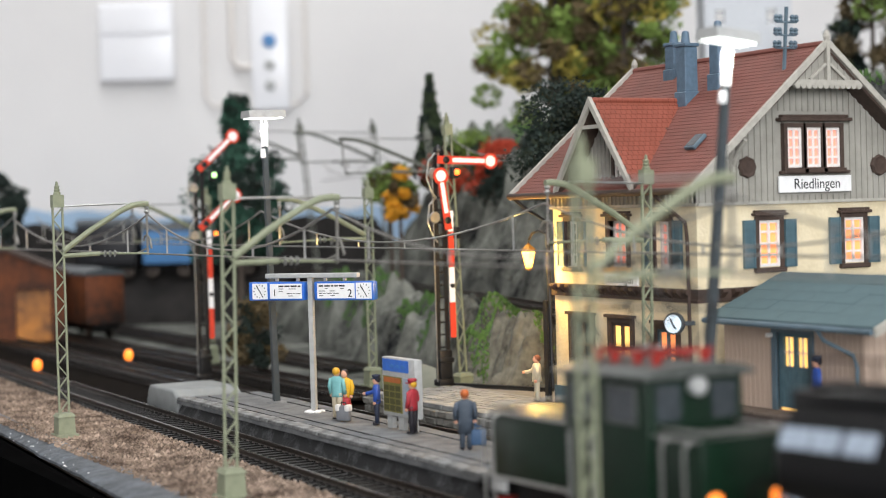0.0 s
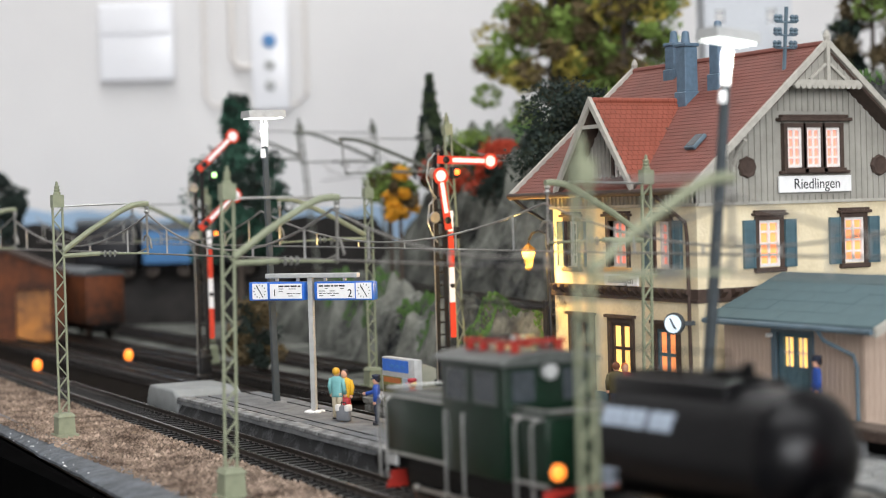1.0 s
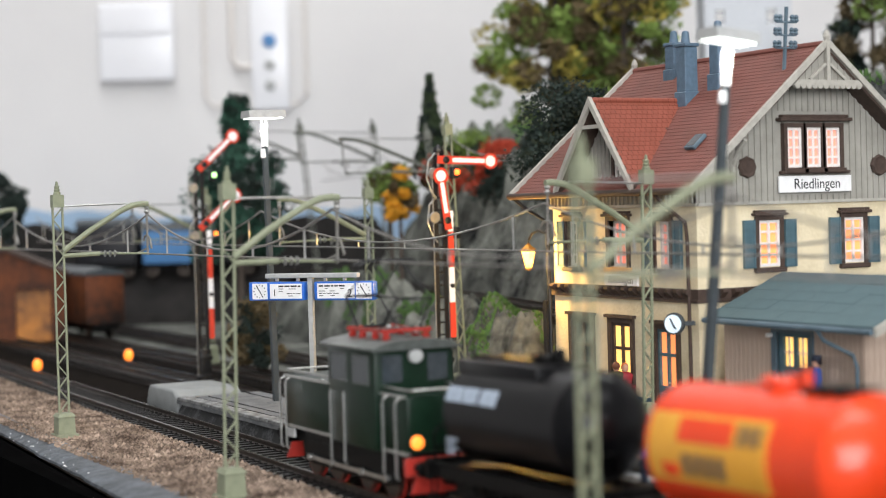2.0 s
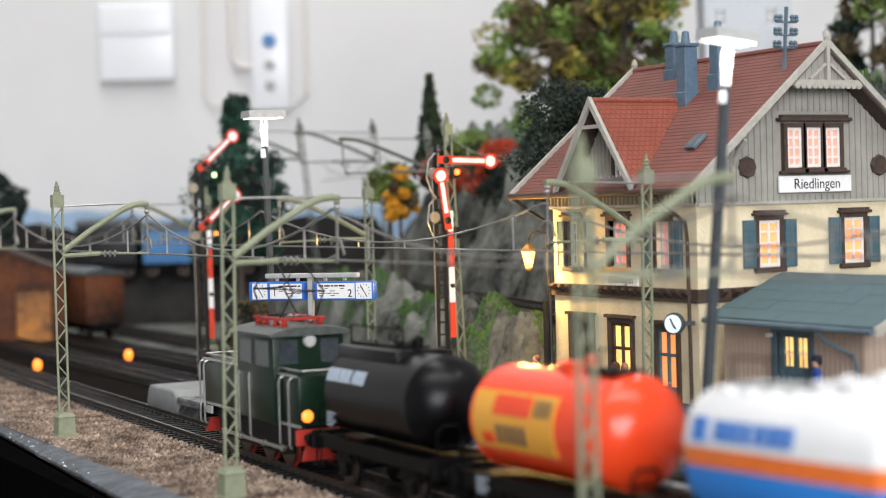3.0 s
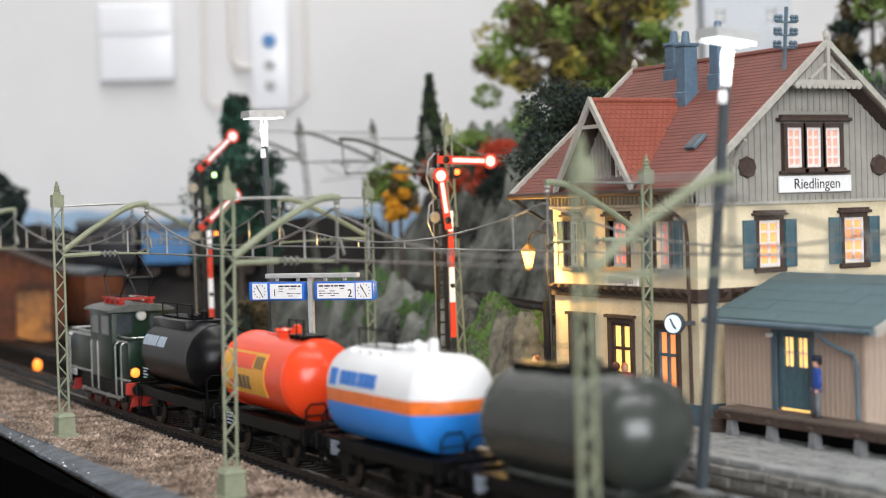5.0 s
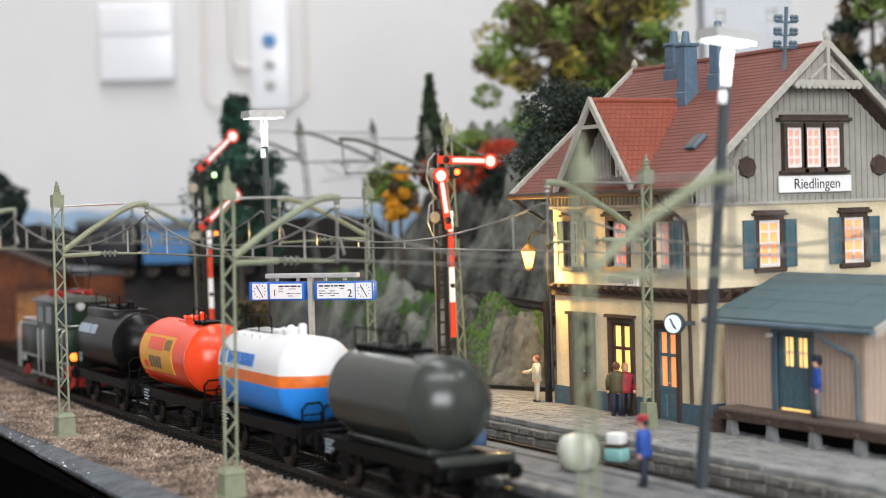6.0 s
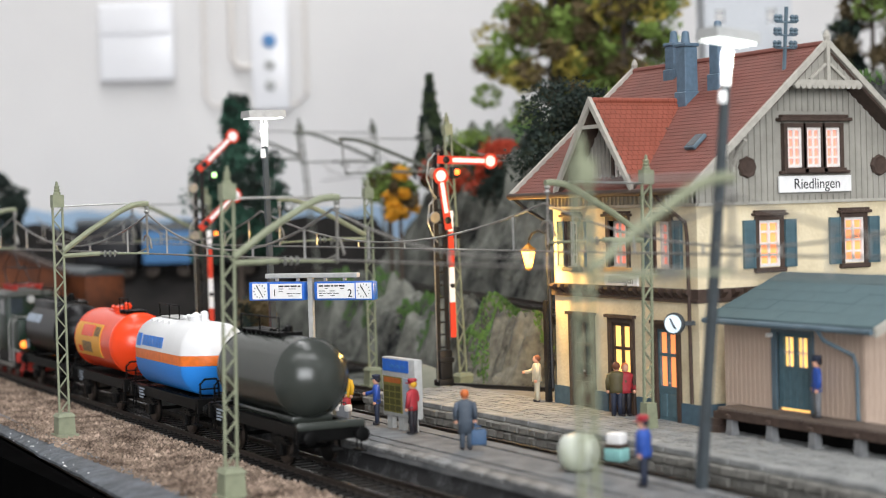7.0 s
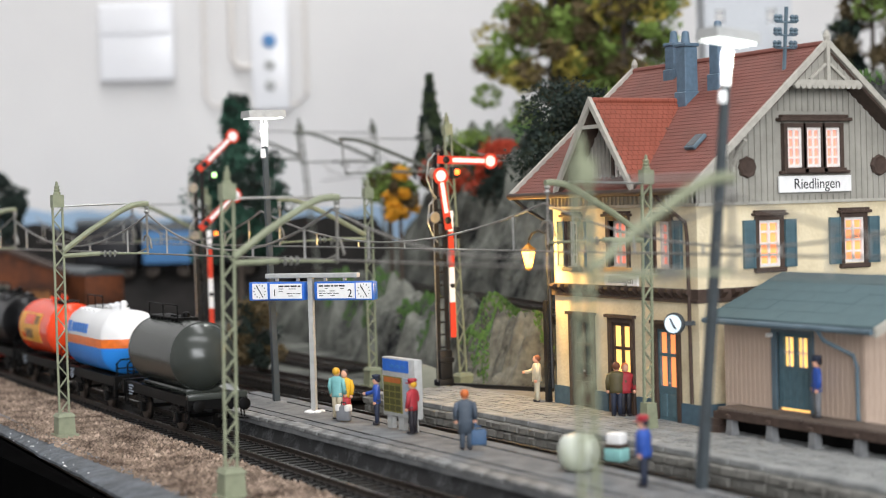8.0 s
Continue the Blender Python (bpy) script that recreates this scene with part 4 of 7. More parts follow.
def door(parent, m, w, h, leaf, lit, casing=BROWN):
    bm = bmesh.new()
    c = 2.0
    box(bm, -w / 2 - c, -w / 2, -1.2, 1.4, 0, h + c)
    box(bm, w / 2, w / 2 + c, -1.2, 1.4, 0, h + c)
    box(bm, -w / 2, w / 2, -1.2, 1.4, h, h + c)
    box(bm, -w / 2 - c - 1, w / 2 + c + 1, -2.2, 0.6, h + c + 0.03, h + c + 1.3)
    d = part("door", bm, casing, parent, "tall station door with lit panes in a brown surround", m=m)
    bm = bmesh.new()
    box(bm, -w / 2, w / 2, 0.0, 0.9, 0, h * 0.36)
    for x in (-w / 2 + 0.6, 0, w / 2 - 0.6):
        box(bm, x - 0.6, x + 0.6, -0.15, 0.9, h * 0.36, h)
    for z in (h * 0.36, h * 0.72, h - 0.7):
        box(bm, -w / 2, w / 2, -0.2, 0.85, z - 0.6, z + 0.6)
    for x in (-w / 4, w / 4):
        soft_box(bm, x - w / 6, x + w / 6, -0.5, 0.2, 1.5, h * 0.3, 0.25, 1)
    part("door_leaf", bm, leaf, d)
    bm = bmesh.new()
    box(bm, -w / 2, w / 2, 0.95, 1.2, h * 0.36, h)
    part("pane", bm, lit, d, "warmly lit glass pane")
    bm = bmesh.new()
    ball(bm, (w / 10, -0.7, h * 0.42), 0.45, n=8, m=6)
    part("door_handle", bm, STEEL, d)
    return d


def roof_z(y):
    return 97 + (y - 383) * 0.835 if y < 448 else 97 + (513 - y) * 0.835


def station():
    t = thing("station_building", mm(0, 0, 0), "cream plastered station house with a red tiled gable roof", "building")
    fw1 = [(-604.5, 9), (-570, 10), (-538.5, 9)]
    holes_f = [(-609, -600, 65, 84), (-577, -564, 65.5, 84), (-544.5, -535, 65.5, 83.5), (-578, -561.5, 5.5, 43), (-545.5, -531.5, 5.5, 42), (-607, -590.5, 5.5, 43)]
    bm = bmesh.new()
    holed_wall(bm, GX0, GX1, 4.6, 90, holes_f, FX, FX + 4)
    part("front_wall", bm, PLASTER, t, "cream rough-plastered wall")
    holes_g = [(420.0, 431.0, 65, 83), (463.3, 473.8, 65, 83)]
    bm = bmesh.new()
    holed_wall(bm, FX + 4, GY1, 4.6, 90, holes_g, -GX1, -GX1 + 4)
    bm.transform(FACE)
    part("gable_wall", bm, PLASTER, t, "cream rough-plastered gable wall")
    bm = bmesh.new()
    box(bm, GX0, GX0 + 4, FX + 4, GY1, 4.6, 90)
    box(bm, GX0 + 4, GX1 - 4, GY1 - 4, GY1, 4.6, 90)
    part("back_wall", bm, PLASTER, t, "cream rough-plastered wall")
    bm = bmesh.new()
    box(bm, GX0 + 4, GX1 - 4, FX + 4, GY1 - 4, 88, 90)
    box(bm, GX0 + 4, GX1 - 4, FX + 4, GY1 - 4, 50, 52)
    part("storey_floor", bm, BROWN, t)
    # plinth
    for a, b, c, d in ((GX0 - 0.8, -608, FX - 0.9, FX - 0.003), (-589.5, -580, FX - 0.9, FX - 0.003), (-559.5, -547.5, FX - 0.9, FX - 0.003), (-529.5, GX1 + 0.8, FX - 0.9, FX - 0.003), (GX1 + 0.003, GX1 + 0.9, FX, GY1)):
        bm = bmesh.new()
        box(bm, a, b, c, d, 4.6, 13.5)
        part("plinth", bm, PLINTH, t, "blue-grey painted plinth")
    # belt with corbels
    bm = bmesh.new()
    box(bm, GX0 - 1, GX1 + 1.2, FX - 1.4, FX - 0.004, 52.4, 53.6)
    box(bm, GX0 - 1, GX1 + 1.2, FX - 1.0, FX - 0.004, 53.7, 57.6)
    box(bm, GX1 + 0.004, GX1 + 1.2, FX, GY1, 52.4, 57.6)
    part("belt_course", bm, BROWN, t, "dark brown timber belt course")
    bm = bmesh.new()
    prism(bm, [(0, 0), (-2.6, 2.2), (-2.6, 3.4), (0, 3.4)], 2.6, "yz", 0)
    corbel = mesh_of("corbel", bm, BROWN)
    for k in range(17):
        again(corbel, "corbel", t, mm(GX0 + 1.5 + k * 5.9, FX - 1.0, 54))
    for k in range(19):
        again(corbel, "corbel", t, mm(GX1 + 1.2, FX + 3 + k * 5.9, 54, 90))
    # grey boarded upper part
    bm = bmesh.new()
    box(bm, GX0 - 0.6, GX1 + 0.6, FX - 0.6, FX + 3.4, 90.1, 99)
    part("upper_boarding", bm, BOARDING, t, "grey vertical boarding under the eaves")
    bm = bmesh.new()
    prism(bm, [(FX - 0.6, 90.1), (GY1 + 0.6, 90.1), (GY1 + 0.6, roof_z(GY1 + 0.6) - 1), (448, roof_z(448) - 1.2), (FX - 0.6, roof_z(FX - 0.6) - 1)], 3, "yz", GX1 - 2.2)
    part("gable_boarding", bm, BOARDING, t, "grey vertical gable boarding")
    bm = bmesh.new()
    prism(bm, [(FX, 90.1), (GY1, 90.1), (GY1, roof_z(GY1) - 1), (448, roof_z(448) - 1.2), (FX, roof_z(FX) - 1)], 3, "yz", GX0 - 0.5)
    part("gable_boarding", bm, BOARDING, t, "grey vertical gable boarding")
    for k in range(38):
        y = FX + 1.2 + k * 3.0
        lo, hi = 90.4, roof_z(y) - 1.4
        if 429 < y < 467:
            spans = [(90.4, 92.6), (125.3, hi)]
        else:
            spans = [(lo, hi)]
        for a, b in spans:
            bm = bmesh.new()
            box(bm, GX1 + 0.75, GX1 + 1.35, y - 0.55, y + 0.55, a, b)
            part("batten", bm, BOARDING, t)
    bm = bmesh.new()
    box(bm, -0.5, 0.5, -1.25, -0.55, 90.4, 98.6)
    batten = mesh_of("batten", bm, BOARDING)
    for k in range(36):
        again(batten, "batten", t, mm(GX0 + 0.5 + k * 2.85, FX, 0))
    bm = bmesh.new()
    box(bm, GX0 - 1.4, GX1 + 1.5, FX - 1.5, FX - 0.65, 89.2, 90.4)
    box(bm, GX1 + 0.65, GX1 + 1.5, FX, GY1, 89.2, 90.4)
    part("drip_board", bm, TRIM, t, "pale grey drip board")

    # windows, doors, shutters
    window(t, mm(-604.5, FX, 65), 9, 19, CABGLASS, deep=2)
    window(t, mm(-570.5, FX, 65.5), 13, 18.5, LITROOM, 3, 4, sill_mat=YELLOW, deep=2.2)
    window(t, mm(-539.8, FX, 65.5), 9.5, 18, LITROOM, 2, 4, deep=2.2)
    for x in (-612.5, -596.5, -550.0, -529.6):
        shutter(t, mm(x, FX - 0.6, 65), 5, 19)
    door(t, mm(-569.8, FX, 5.6), 14, 37, BROWN, LITYELLOW)
    door(t, mm(-538.5, FX, 5.6), 13, 36, SHUTTER, LITWINDOW)
    door(t, mm(-598.8, FX, 5.6), 15, 37, BROWN, CABGLASS)
    for y in (425.5, 468.5):
        window(t, mm(GX1, y, 65) @ FACE, 10.5, 18, LITWINDOW, 2, 4)
        for d in (-10.2, 10.2):
            shutter(t, mm(GX1 + 0.6, y + d, 64.6) @ FACE, 5.4, 18.6)
    # triple window in the gable
    for y in (437.3, 447.0, 456.7):
        window(t, mm(GX1 + 2.0, y, 103.2) @ FACE, 7.4, 15.6, LITROOM, 2, 4, cap=False)
    bm = bmesh.new()
    soft_box(bm, GX1 + 0.4, GX1 + 4.2, 429.6, 466.0, 121.2, 122.6, 0.25, 1)
    soft_box(bm, GX1 + 0.4, GX1 + 3.2, 431, 464.6, 122.65, 123.8, 0.2, 1)
    part("window_cap", bm, BROWN, t, "dark brown window cornice")
    bm = bmesh.new()
    soft_box(bm, GX1 + 0.4, GX1 + 3.4, 430.6, 465.0, 100.6, 101.9, 0.2, 1)
    part("window_sill", bm, BROWN, t)
    # round louvres
    for y in (414.5, 481.7):
        bm = bmesh.new()
        lathe(bm, [(2.4, 0.2), (4.3, 0.2), (4.3, 1.6), (3.8, 2.1), (2.6, 1.8)], (GX1 + 0.4, y, 103.6), (1, 0, 0), 8)
        o = part("round_louvre", bm, BROWN, t, "dark eight-sided louvre")
        # black disc stands in for the shade of the middle hole
        bm = bmesh.new()
        lathe(bm, [(0.3, 0.3), (2.7, 0.4), (2.7, 1.3), (0.2, 1.35)], (GX1 + 0.4, y, 103.6), (1, 0, 0), 12)
        part("louvre_hole_shade", bm, BLACKMETAL, o)
    # station signs
    bm = bmesh.new()
    soft_box(bm, GX1 + 1.4, GX1 + 2.6, 429.4, 466.0, 93.4, 99.9, 0.2, 1)
    s = part("station_sign", bm, SIGWHITE, t, "white station name sign with black letters")
    text_mesh("sign_lettering", "Riedlingen", 4.1, INK, s, mm(GX1 + 2.66, 448.3, 96.6) @ pose(0, 0, 0, 90, 0, 90), 23)
    bm = bmesh.new()
    soft_box(bm, -577.3, -554, FX - 3.0, FX - 1.9, 57.9, 62.6, 0.2, 1)
    s = part("station_sign", bm, SIGWHITE, t, "white station name sign with black letters")
    text_mesh("sign_lettering", "Riedlingen", 3.0, INK, s, mm(-565.6, FX - 3.06, 60.2, 0, 90), 17)

    # main roof: slab, tile courses, verge boards
    x0, x1 = -637.5, -509.0
    for side in (0, 1):
        bm = bmesh.new()
        ye, yr = (382.0, 448.0) if side == 0 else (514.0, 448.0)
        prism(bm, [(ye, 95.6), (yr, 150.6), (yr, 148.6), (ye, 93.8)], x1 - x0, "yz", x0)
        part("roof_slab", bm, BROWN, t, "dark boarded roof underside")
    verts, faces = [], []

    def tiles(p, du, dv, nu, nv, inside=None):
        n = du.cross(dv).normalized()
        for j in range(nv):
            for i in range(nu):
                o = p + du * (i + (0.5 if j % 2 else 0.0)) + dv * j
                if inside and not inside(o + du * 0.5 + dv * 0.5):
                    continue
                k = len(verts)
                a, b = o + du * 0.04, o + du * 0.96
                for q, hgt in ((a, 0.26), (b, 0.26), (b + dv * 1.1, 0.1), (a + dv * 1.1, 0.1), (a, 0), (b, 0)):
                    verts.append(tuple((q + n * hgt) * S))
                faces.extend([(k, k + 1, k + 2, k + 3), (k + 4, k + 5, k + 1, k), (k + 5, k + 2, k + 1), (k + 4, k, k + 3)])

    tiles(Vector((x0, 381.6, 95.6)), Vector((2.14, 0, 0)), Vector((0, 66.4 / 38, 55.3 / 38)), 60, 38)
    tiles(Vector((x1, 514.4, 95.6)), Vector((-2.14, 0, 0)), Vector((0, -66.4 / 38, 55.3 / 38)), 60, 38)
    me = bpy.data.meshes.new("roof_tiles")
    me.from_pydata(verts, [], faces)
    me.materials.append(TILE)
    ob = new("roof_tiles", me)
    ob.parent = t
    tagged(ob, "weathered red-brown roof tiles", kind="stuff")
    bm = bmesh.new()
    for k in range(42):
        x = x0 + 0.5 + k * 3.05
        lathe(bm, [(1.5, 0), (1.5, 2.9), (1.25, 3.0)], (x, 448, 150.8), (1, 0, 0), 8)
    part("ridge_tiles", bm, TILE, t, "red ridge tiles")["kind"] = "stuff"
    for x in (x1, x0 - 1.4):
        for ye in (380.6, 515.4):
            bm = bmesh.new()
            prism(bm, [(ye, 93.4), (448, 150.2), (448, 153.0), (ye, 96.9)], 1.6, "yz", x)
            part("verge_board", bm, TRIM, t, "pale grey verge board")
    for x in (x1 + 0.8, x0):
        bm = bmesh.new()
        lathe(bm, [(0.9, 0), (1.5, 1.5), (1.1, 3), (0.3, 4.2)], (x, 448, 152), (0, 0, 1), 8)
        part("finial", bm, TRIM, t)
    # gable ornament: collar with scalloped edge, king post, hatched panel
    bm = bmesh.new()
    prism(bm, [(430.5, 134.6), (465.5, 134.6), (463, 136.8), (433, 136.8)], 1.4, "yz", x1 + 0.3)
    for k in range(12):
        lathe(bm, [(1.35, 0), (1.35, 1.2)], (x1 + 0.4, 432.5 + k * 2.82, 134.6), (1, 0, 0), 10)
    part("collar_board", bm, TRIM, t, "scalloped pale grey collar board")
    bm = bmesh.new()
    box(bm, x1 + 0.2, x1 + 1.8, 447.2, 448.8, 136, 151)
    for s in (-1, 1):
        beam(bm, (x1 + 1, 448 + s * 9, 137), (x1 + 1, 448 + s * 1, 143), 1.0, 1.0)
    part("king_post", bm, TRIM, t)
    bm = bmesh.new()
    prism(bm, [(432, 136.5), (464, 136.5), (448, 149)], 0.8, "yz", x1 - 1.2)
    part("gable_panel", bm, BOARDING, t, "grey boarded gable panel")
    for k in range(9):
        y = 435 + k * 3.25
        bm = bmesh.new()
        box(bm, x1 - 0.45, x1 - 0.05, y - 0.4, y + 0.4, 136.8, min(148.5, 136.3 + (16 - abs(y - 448)) * 0.84))
        part("batten", bm, BOARDING, t)
    for y, s in ((399, 1), (408, 1), (488, -1), (497, -1)):
        bm = bmesh.new()
        z = roof_z(y) - 3
        tube(bm, [(GX1 + 1, y, z - 11), (GX1 + 4, y, z - 6), (x1 - 0.5, y, z - 1)], 0.9, 6)
        box(bm, GX1 + 0.8, GX1 + 1.9, y - 0.8, y + 0.8, z - 13, z)
        part("roof_bracket", bm, TRIM, t, "curved timber roof bracket")

    # cross gable over the front
    cx, hw, za, zb, yf = -573.0, 26.5, 132.6, 98.5, 381.0
    yr = 383 + (za - 97) / 0.835
    for s in (-1, 1):
        bm = bmesh.new()
        yb = 383 + (zb - 97) / 0.835
        a = [Vector((cx, yf, za)), Vector((cx + s * hw, yf, zb)), Vector((cx + s * hw, yb, zb)), Vector((cx, yr, za))]
        v0 = [bm.verts.new(p) for p in a]
        v1 = [bm.verts.new(p - Vector((0, 0, 2.2))) for p in a]
        bm.faces.new(v0)
        bm.faces.new(list(reversed(v1)))
        for i in range(4):
            bm.faces.new((v0[i], v0[(i + 1) % 4], v1[(i + 1) % 4], v1[i]))
        part("dormer_slab", bm, BROWN, t)
        verts, faces = [], []
        dv = (a[0] - a[1]) / 18
        du = Vector((0, 2.6 * s, 0))
        start = a[1] + Vector((0, 52 if s < 0 else 0, 0))
        tiles(start + Vector((0, 0, 0.1)), du, dv, 20, 18, lambda p: yf - 0.3 < p.y < 383 + (p.z - 97) / 0.835 + 1.0)
        me = bpy.data.meshes.new("dormer_tiles")
        me.from_pydata(verts, [], faces)
        me.materials.append(TILE_NEW)
        ob = new("dormer_tiles", me)
        ob.parent = t
        tagged(ob, "brighter red tiles of the cross gable", kind="stuff")
        bm = bmesh.new()
        prism(bm, [(cx, za - 2.0), (cx, za + 1.8), (cx + s * (hw + 1.5), zb - 0.4), (cx + s * (hw + 1.5), zb - 3.6)], 1.6, "xz", yf - 1.6)
        part("verge_board", bm, TRIM, t, "pale grey verge board")
    bm = bmesh.new()
    for k in range(15):
        lathe(bm, [(1.2, 0), (1.2, 2.7), (1.0, 2.85)], (cx, yf + k * 2.9, za + 0.3), (0, 1, 0), 8)
    part("dormer_ridge", bm, TILE_NEW, t, "bright red ridge tiles")["kind"] = "stuff"
    bm = bmesh.new()
    prism(bm, [(cx - hw + 2, zb), (cx + hw - 2, zb), (cx, za - 2.5)], 2.5, "xz", FX - 2)
    part("dormer_gable", bm, BOARDING, t, "grey boarded cross gable")
    for k in range(15):
        x = cx - 21 + k * 3
        top = za - 2.8 - abs(x - cx) * (za - zb - 2.5) / (hw - 2)
        if top - zb < 2 or abs(x - cx - 8) < 6:
            continue
        bm = bmesh.new()
        box(bm, x - 0.5, x + 0.5, FX - 2.6, FX - 2.05, zb + 0.2, top)
        part("batten", bm, BOARDING, t)
    bm = bmesh.new()
    box(bm, cx - hw + 1, cx + hw - 1, FX - 4.4, FX - 2.05, zb - 1.4, zb - 0.1)
    part("ledge_board", bm, SIGWHITE, t, "white ledge board")
    window(t, mm(cx + 8, FX - 2.1, zb + 1.6) @ pose(0, 0, 0), 7, 9.5, CABGLASS, 2, 2, cap=False)
    bm = bmesh.new()
    prism(bm, [(cx - 7, 121.5), (cx + 7, 121.5), (cx + 6, 123), (cx - 6, 123)], 1.2, "xz", yf - 0.8)
    part("collar_board", bm, TRIM, t)

    # skylight, chimneys, aerial, gutters, pipes
    bm = bmesh.new()
    soft_box(bm, -3.2, 3.2, -4, 4, 0, 1.6, 0.3, 1)
    sk = part("skylight", bm, SLATE, t, "small zinc framed skylight", m=mm(-532.5, 402.5, 113.6) @ pose(0, 0, 0, 40.7, 0, 0))
    bm = bmesh.new()
    box(bm, -2.4, 2.4, -3.2, 3.2, 1.6, 1.75)
    part("pane", bm, CABGLASS, sk)
    for x, y, w, zb2, zt in ((-570.2, 427, 6.4, 128.5, 155), (-600, 443, 6.2, 140.5, 158.5), (-557.5, 434, 6.0, 135, 158)):
        bm = bmesh.new()
        soft_box(bm, x - w / 2 - 0.8, x + w / 2 + 0.8, y - w / 2 - 0.8, y + w / 2 + 0.8, zb2 - 6, zb2 + 8, 0.4, 1)
        soft_box(bm, x - w / 2, x + w / 2, y - w / 2, y + w / 2, zb2 + 8, zt, 0.3, 1)
        c = part("chimney", bm, CHIMNEY, t, "blue-grey plastic chimney stack")
        bm = bmesh.new()
        soft_box(bm, x - w / 2 - 0.6, x + w / 2 + 0.6, y - w / 2 - 0.6, y + w / 2 + 0.6, zt, zt + 1.5, 0.3, 1)
        part("chimney_cap", bm, CHIMNEY, c)
        bm = bmesh.new()
        lathe(bm, [(2.1, 0), (1.7, 2.2), (1.6, 4.0), (1.3, 5.0), (0.4, 5.3)], (x - 0.5, y, zt + 1.5), (0, 0, 1), 14)
        part("chimney_pot", bm, CHIMNEY, c, "", True)
    bm = bmesh.new()
    ax, ay = -521, 437
    tube(bm, [(ax, ay, 138), (ax + 2.5, ay, 166)], 0.8)
    for z in (150, 155, 160):
        tube(bm, [(ax + 1.3 + (z - 150) * 0.1, ay - 5, z), (ax + 1.3 + (z - 150) * 0.1, ay + 5, z)], 0.4)
        for d in (-5, -3, 3, 5):
            lathe(bm, [(0.6, 0), (1.1, 0.7), (0.7, 1.4), (1.1, 2.1), (0.5, 3)], (ax + 1.3 + (z - 150) * 0.1, ay + d, z), (0, 0, 1), 8)
    part("roof_aerial", bm, SLATE, t, "grey telegraph bracket with insulators")
    bm = bmesh.new()
    tube(bm, [(x0 - 1, 380.2, 95.2), (x1 + 1.5, 380.2, 95.2)], 1.3, 8)
    part("gutter", bm, BROWN, t, "brown half-round gutter", True)
    bm = bmesh.new()
    tube(bm, [(-532, 381, 94.5), (-531, 384, 91), (-523, 389.2, 83), (-522.4, 389.4, 76), (-521.8, 389.4, 14)], 0.75, 8)
    part("downpipe", bm, BROWN, t, "brown downpipe", True)
    bm = bmesh.new()
    tube(bm, [(-636, 381, 94.5), (-633, 385, 90), (-622.5, 389.5, 84), (-621.5, 389.5, 12)], 0.9, 8)
    box(bm, -624.5, -621.8, 387.5, 389.5, 6, 50)
    part("downpipe", bm, BLACKMETAL, t, "black downpipe", True)
    # wall clock on a bracket
    bm = bmesh.new()
    lathe(bm, [(3.6, -1.2), (4.2, -0.8), (4.2, 0.8), (3.6, 1.2)], (-524.5, 384, 44.8), (0.45, -0.9, 0), 28)
    ck = part("wall_clock", bm, POST, t, "round station clock with a dark rim", True)
    bm = bmesh.new()
    lathe(bm, [(3.5, -1.35), (3.5, 1.35)], (-524.5, 384, 44.8), (0.45, -0.9, 0), 28)
    part("dial", bm, CLOCKGLOW, ck, "softly lit white dial")
    bm = bmesh.new()
    q = Vector((-524.5, 384, 44.8)) + Vector((0.45, -0.9, 0)).normalized() * 1.5
    side = Vector((0.9, 0.45, 0)).normalized()
    beam(bm, q - side * 1.0 + Vector((0, 0, 2.0)), q + side * 0.8 - Vector((0, 0, 1.6)), 0.3, 0.5)
    beam(bm, q, q + side * 1.5 - Vector((0, 0, 2.0)), 0.3, 0.4)
    part("clock_pointer", bm, INK, ck)
    bm = bmesh.new()
    beam(bm, (-521, 391, 44.8), (-523.5, 385.5, 44.8), 1.6, 1.6)
    part("bracket", bm, POST, ck)
    # lantern on an arm at the corner
    lx, lz = -641.0, 70.0
    bm = bmesh.new()
    tube(bm, [(-621.5, 391, 74), (-626, 391, 78.6), (-632, 391, 80.2), (-637.5, 391, 79), (-640.5, 391, 76), (lx, 391, 73.5)], 0.55, 8)
    ln = part("lantern_arm", bm, BLACKMETAL, t, "curved black lantern arm", True)
    bm = bmesh.new()
    lathe(bm, [(4.0, 3.0), (4.2, 3.4), (1.2, 5.6), (0.5, 6.6)], (lx, 391, lz - 2), (0, 0, 1), 6)
    lathe(bm, [(0.4, -5.6), (1.6, -4.9), (1.7, -4.2)], (lx, 391, lz - 2), (0, 0, 1), 6)
    part("lantern_cap", bm, BRASS, ln, "brass lantern cap")
    bm = bmesh.new()
    lathe(bm, [(1.6, -4.1), (3.5, 2.95)], (lx, 391, lz - 2), (0, 0, 1), 6)
    part("lantern_glass", bm, LAMPYELLOW, ln, "glowing yellow lantern glass")
    return t


station()
# the corner lantern's light on the plaster, from an unseen point set off the lantern
data = bpy.data.lights.new("lantern_wall_light", "POINT")
data.energy, data.color, data.shadow_soft_size = 0.22, (1.0, 0.58, 0.15), 0.004
bulb = new("lantern_wall_light", data)
bulb.location = (-0.630, 0.381, 0.068)
tagged(bulb, "unseen yellow point light beside the lantern, for its glow on the wall", "lamp")


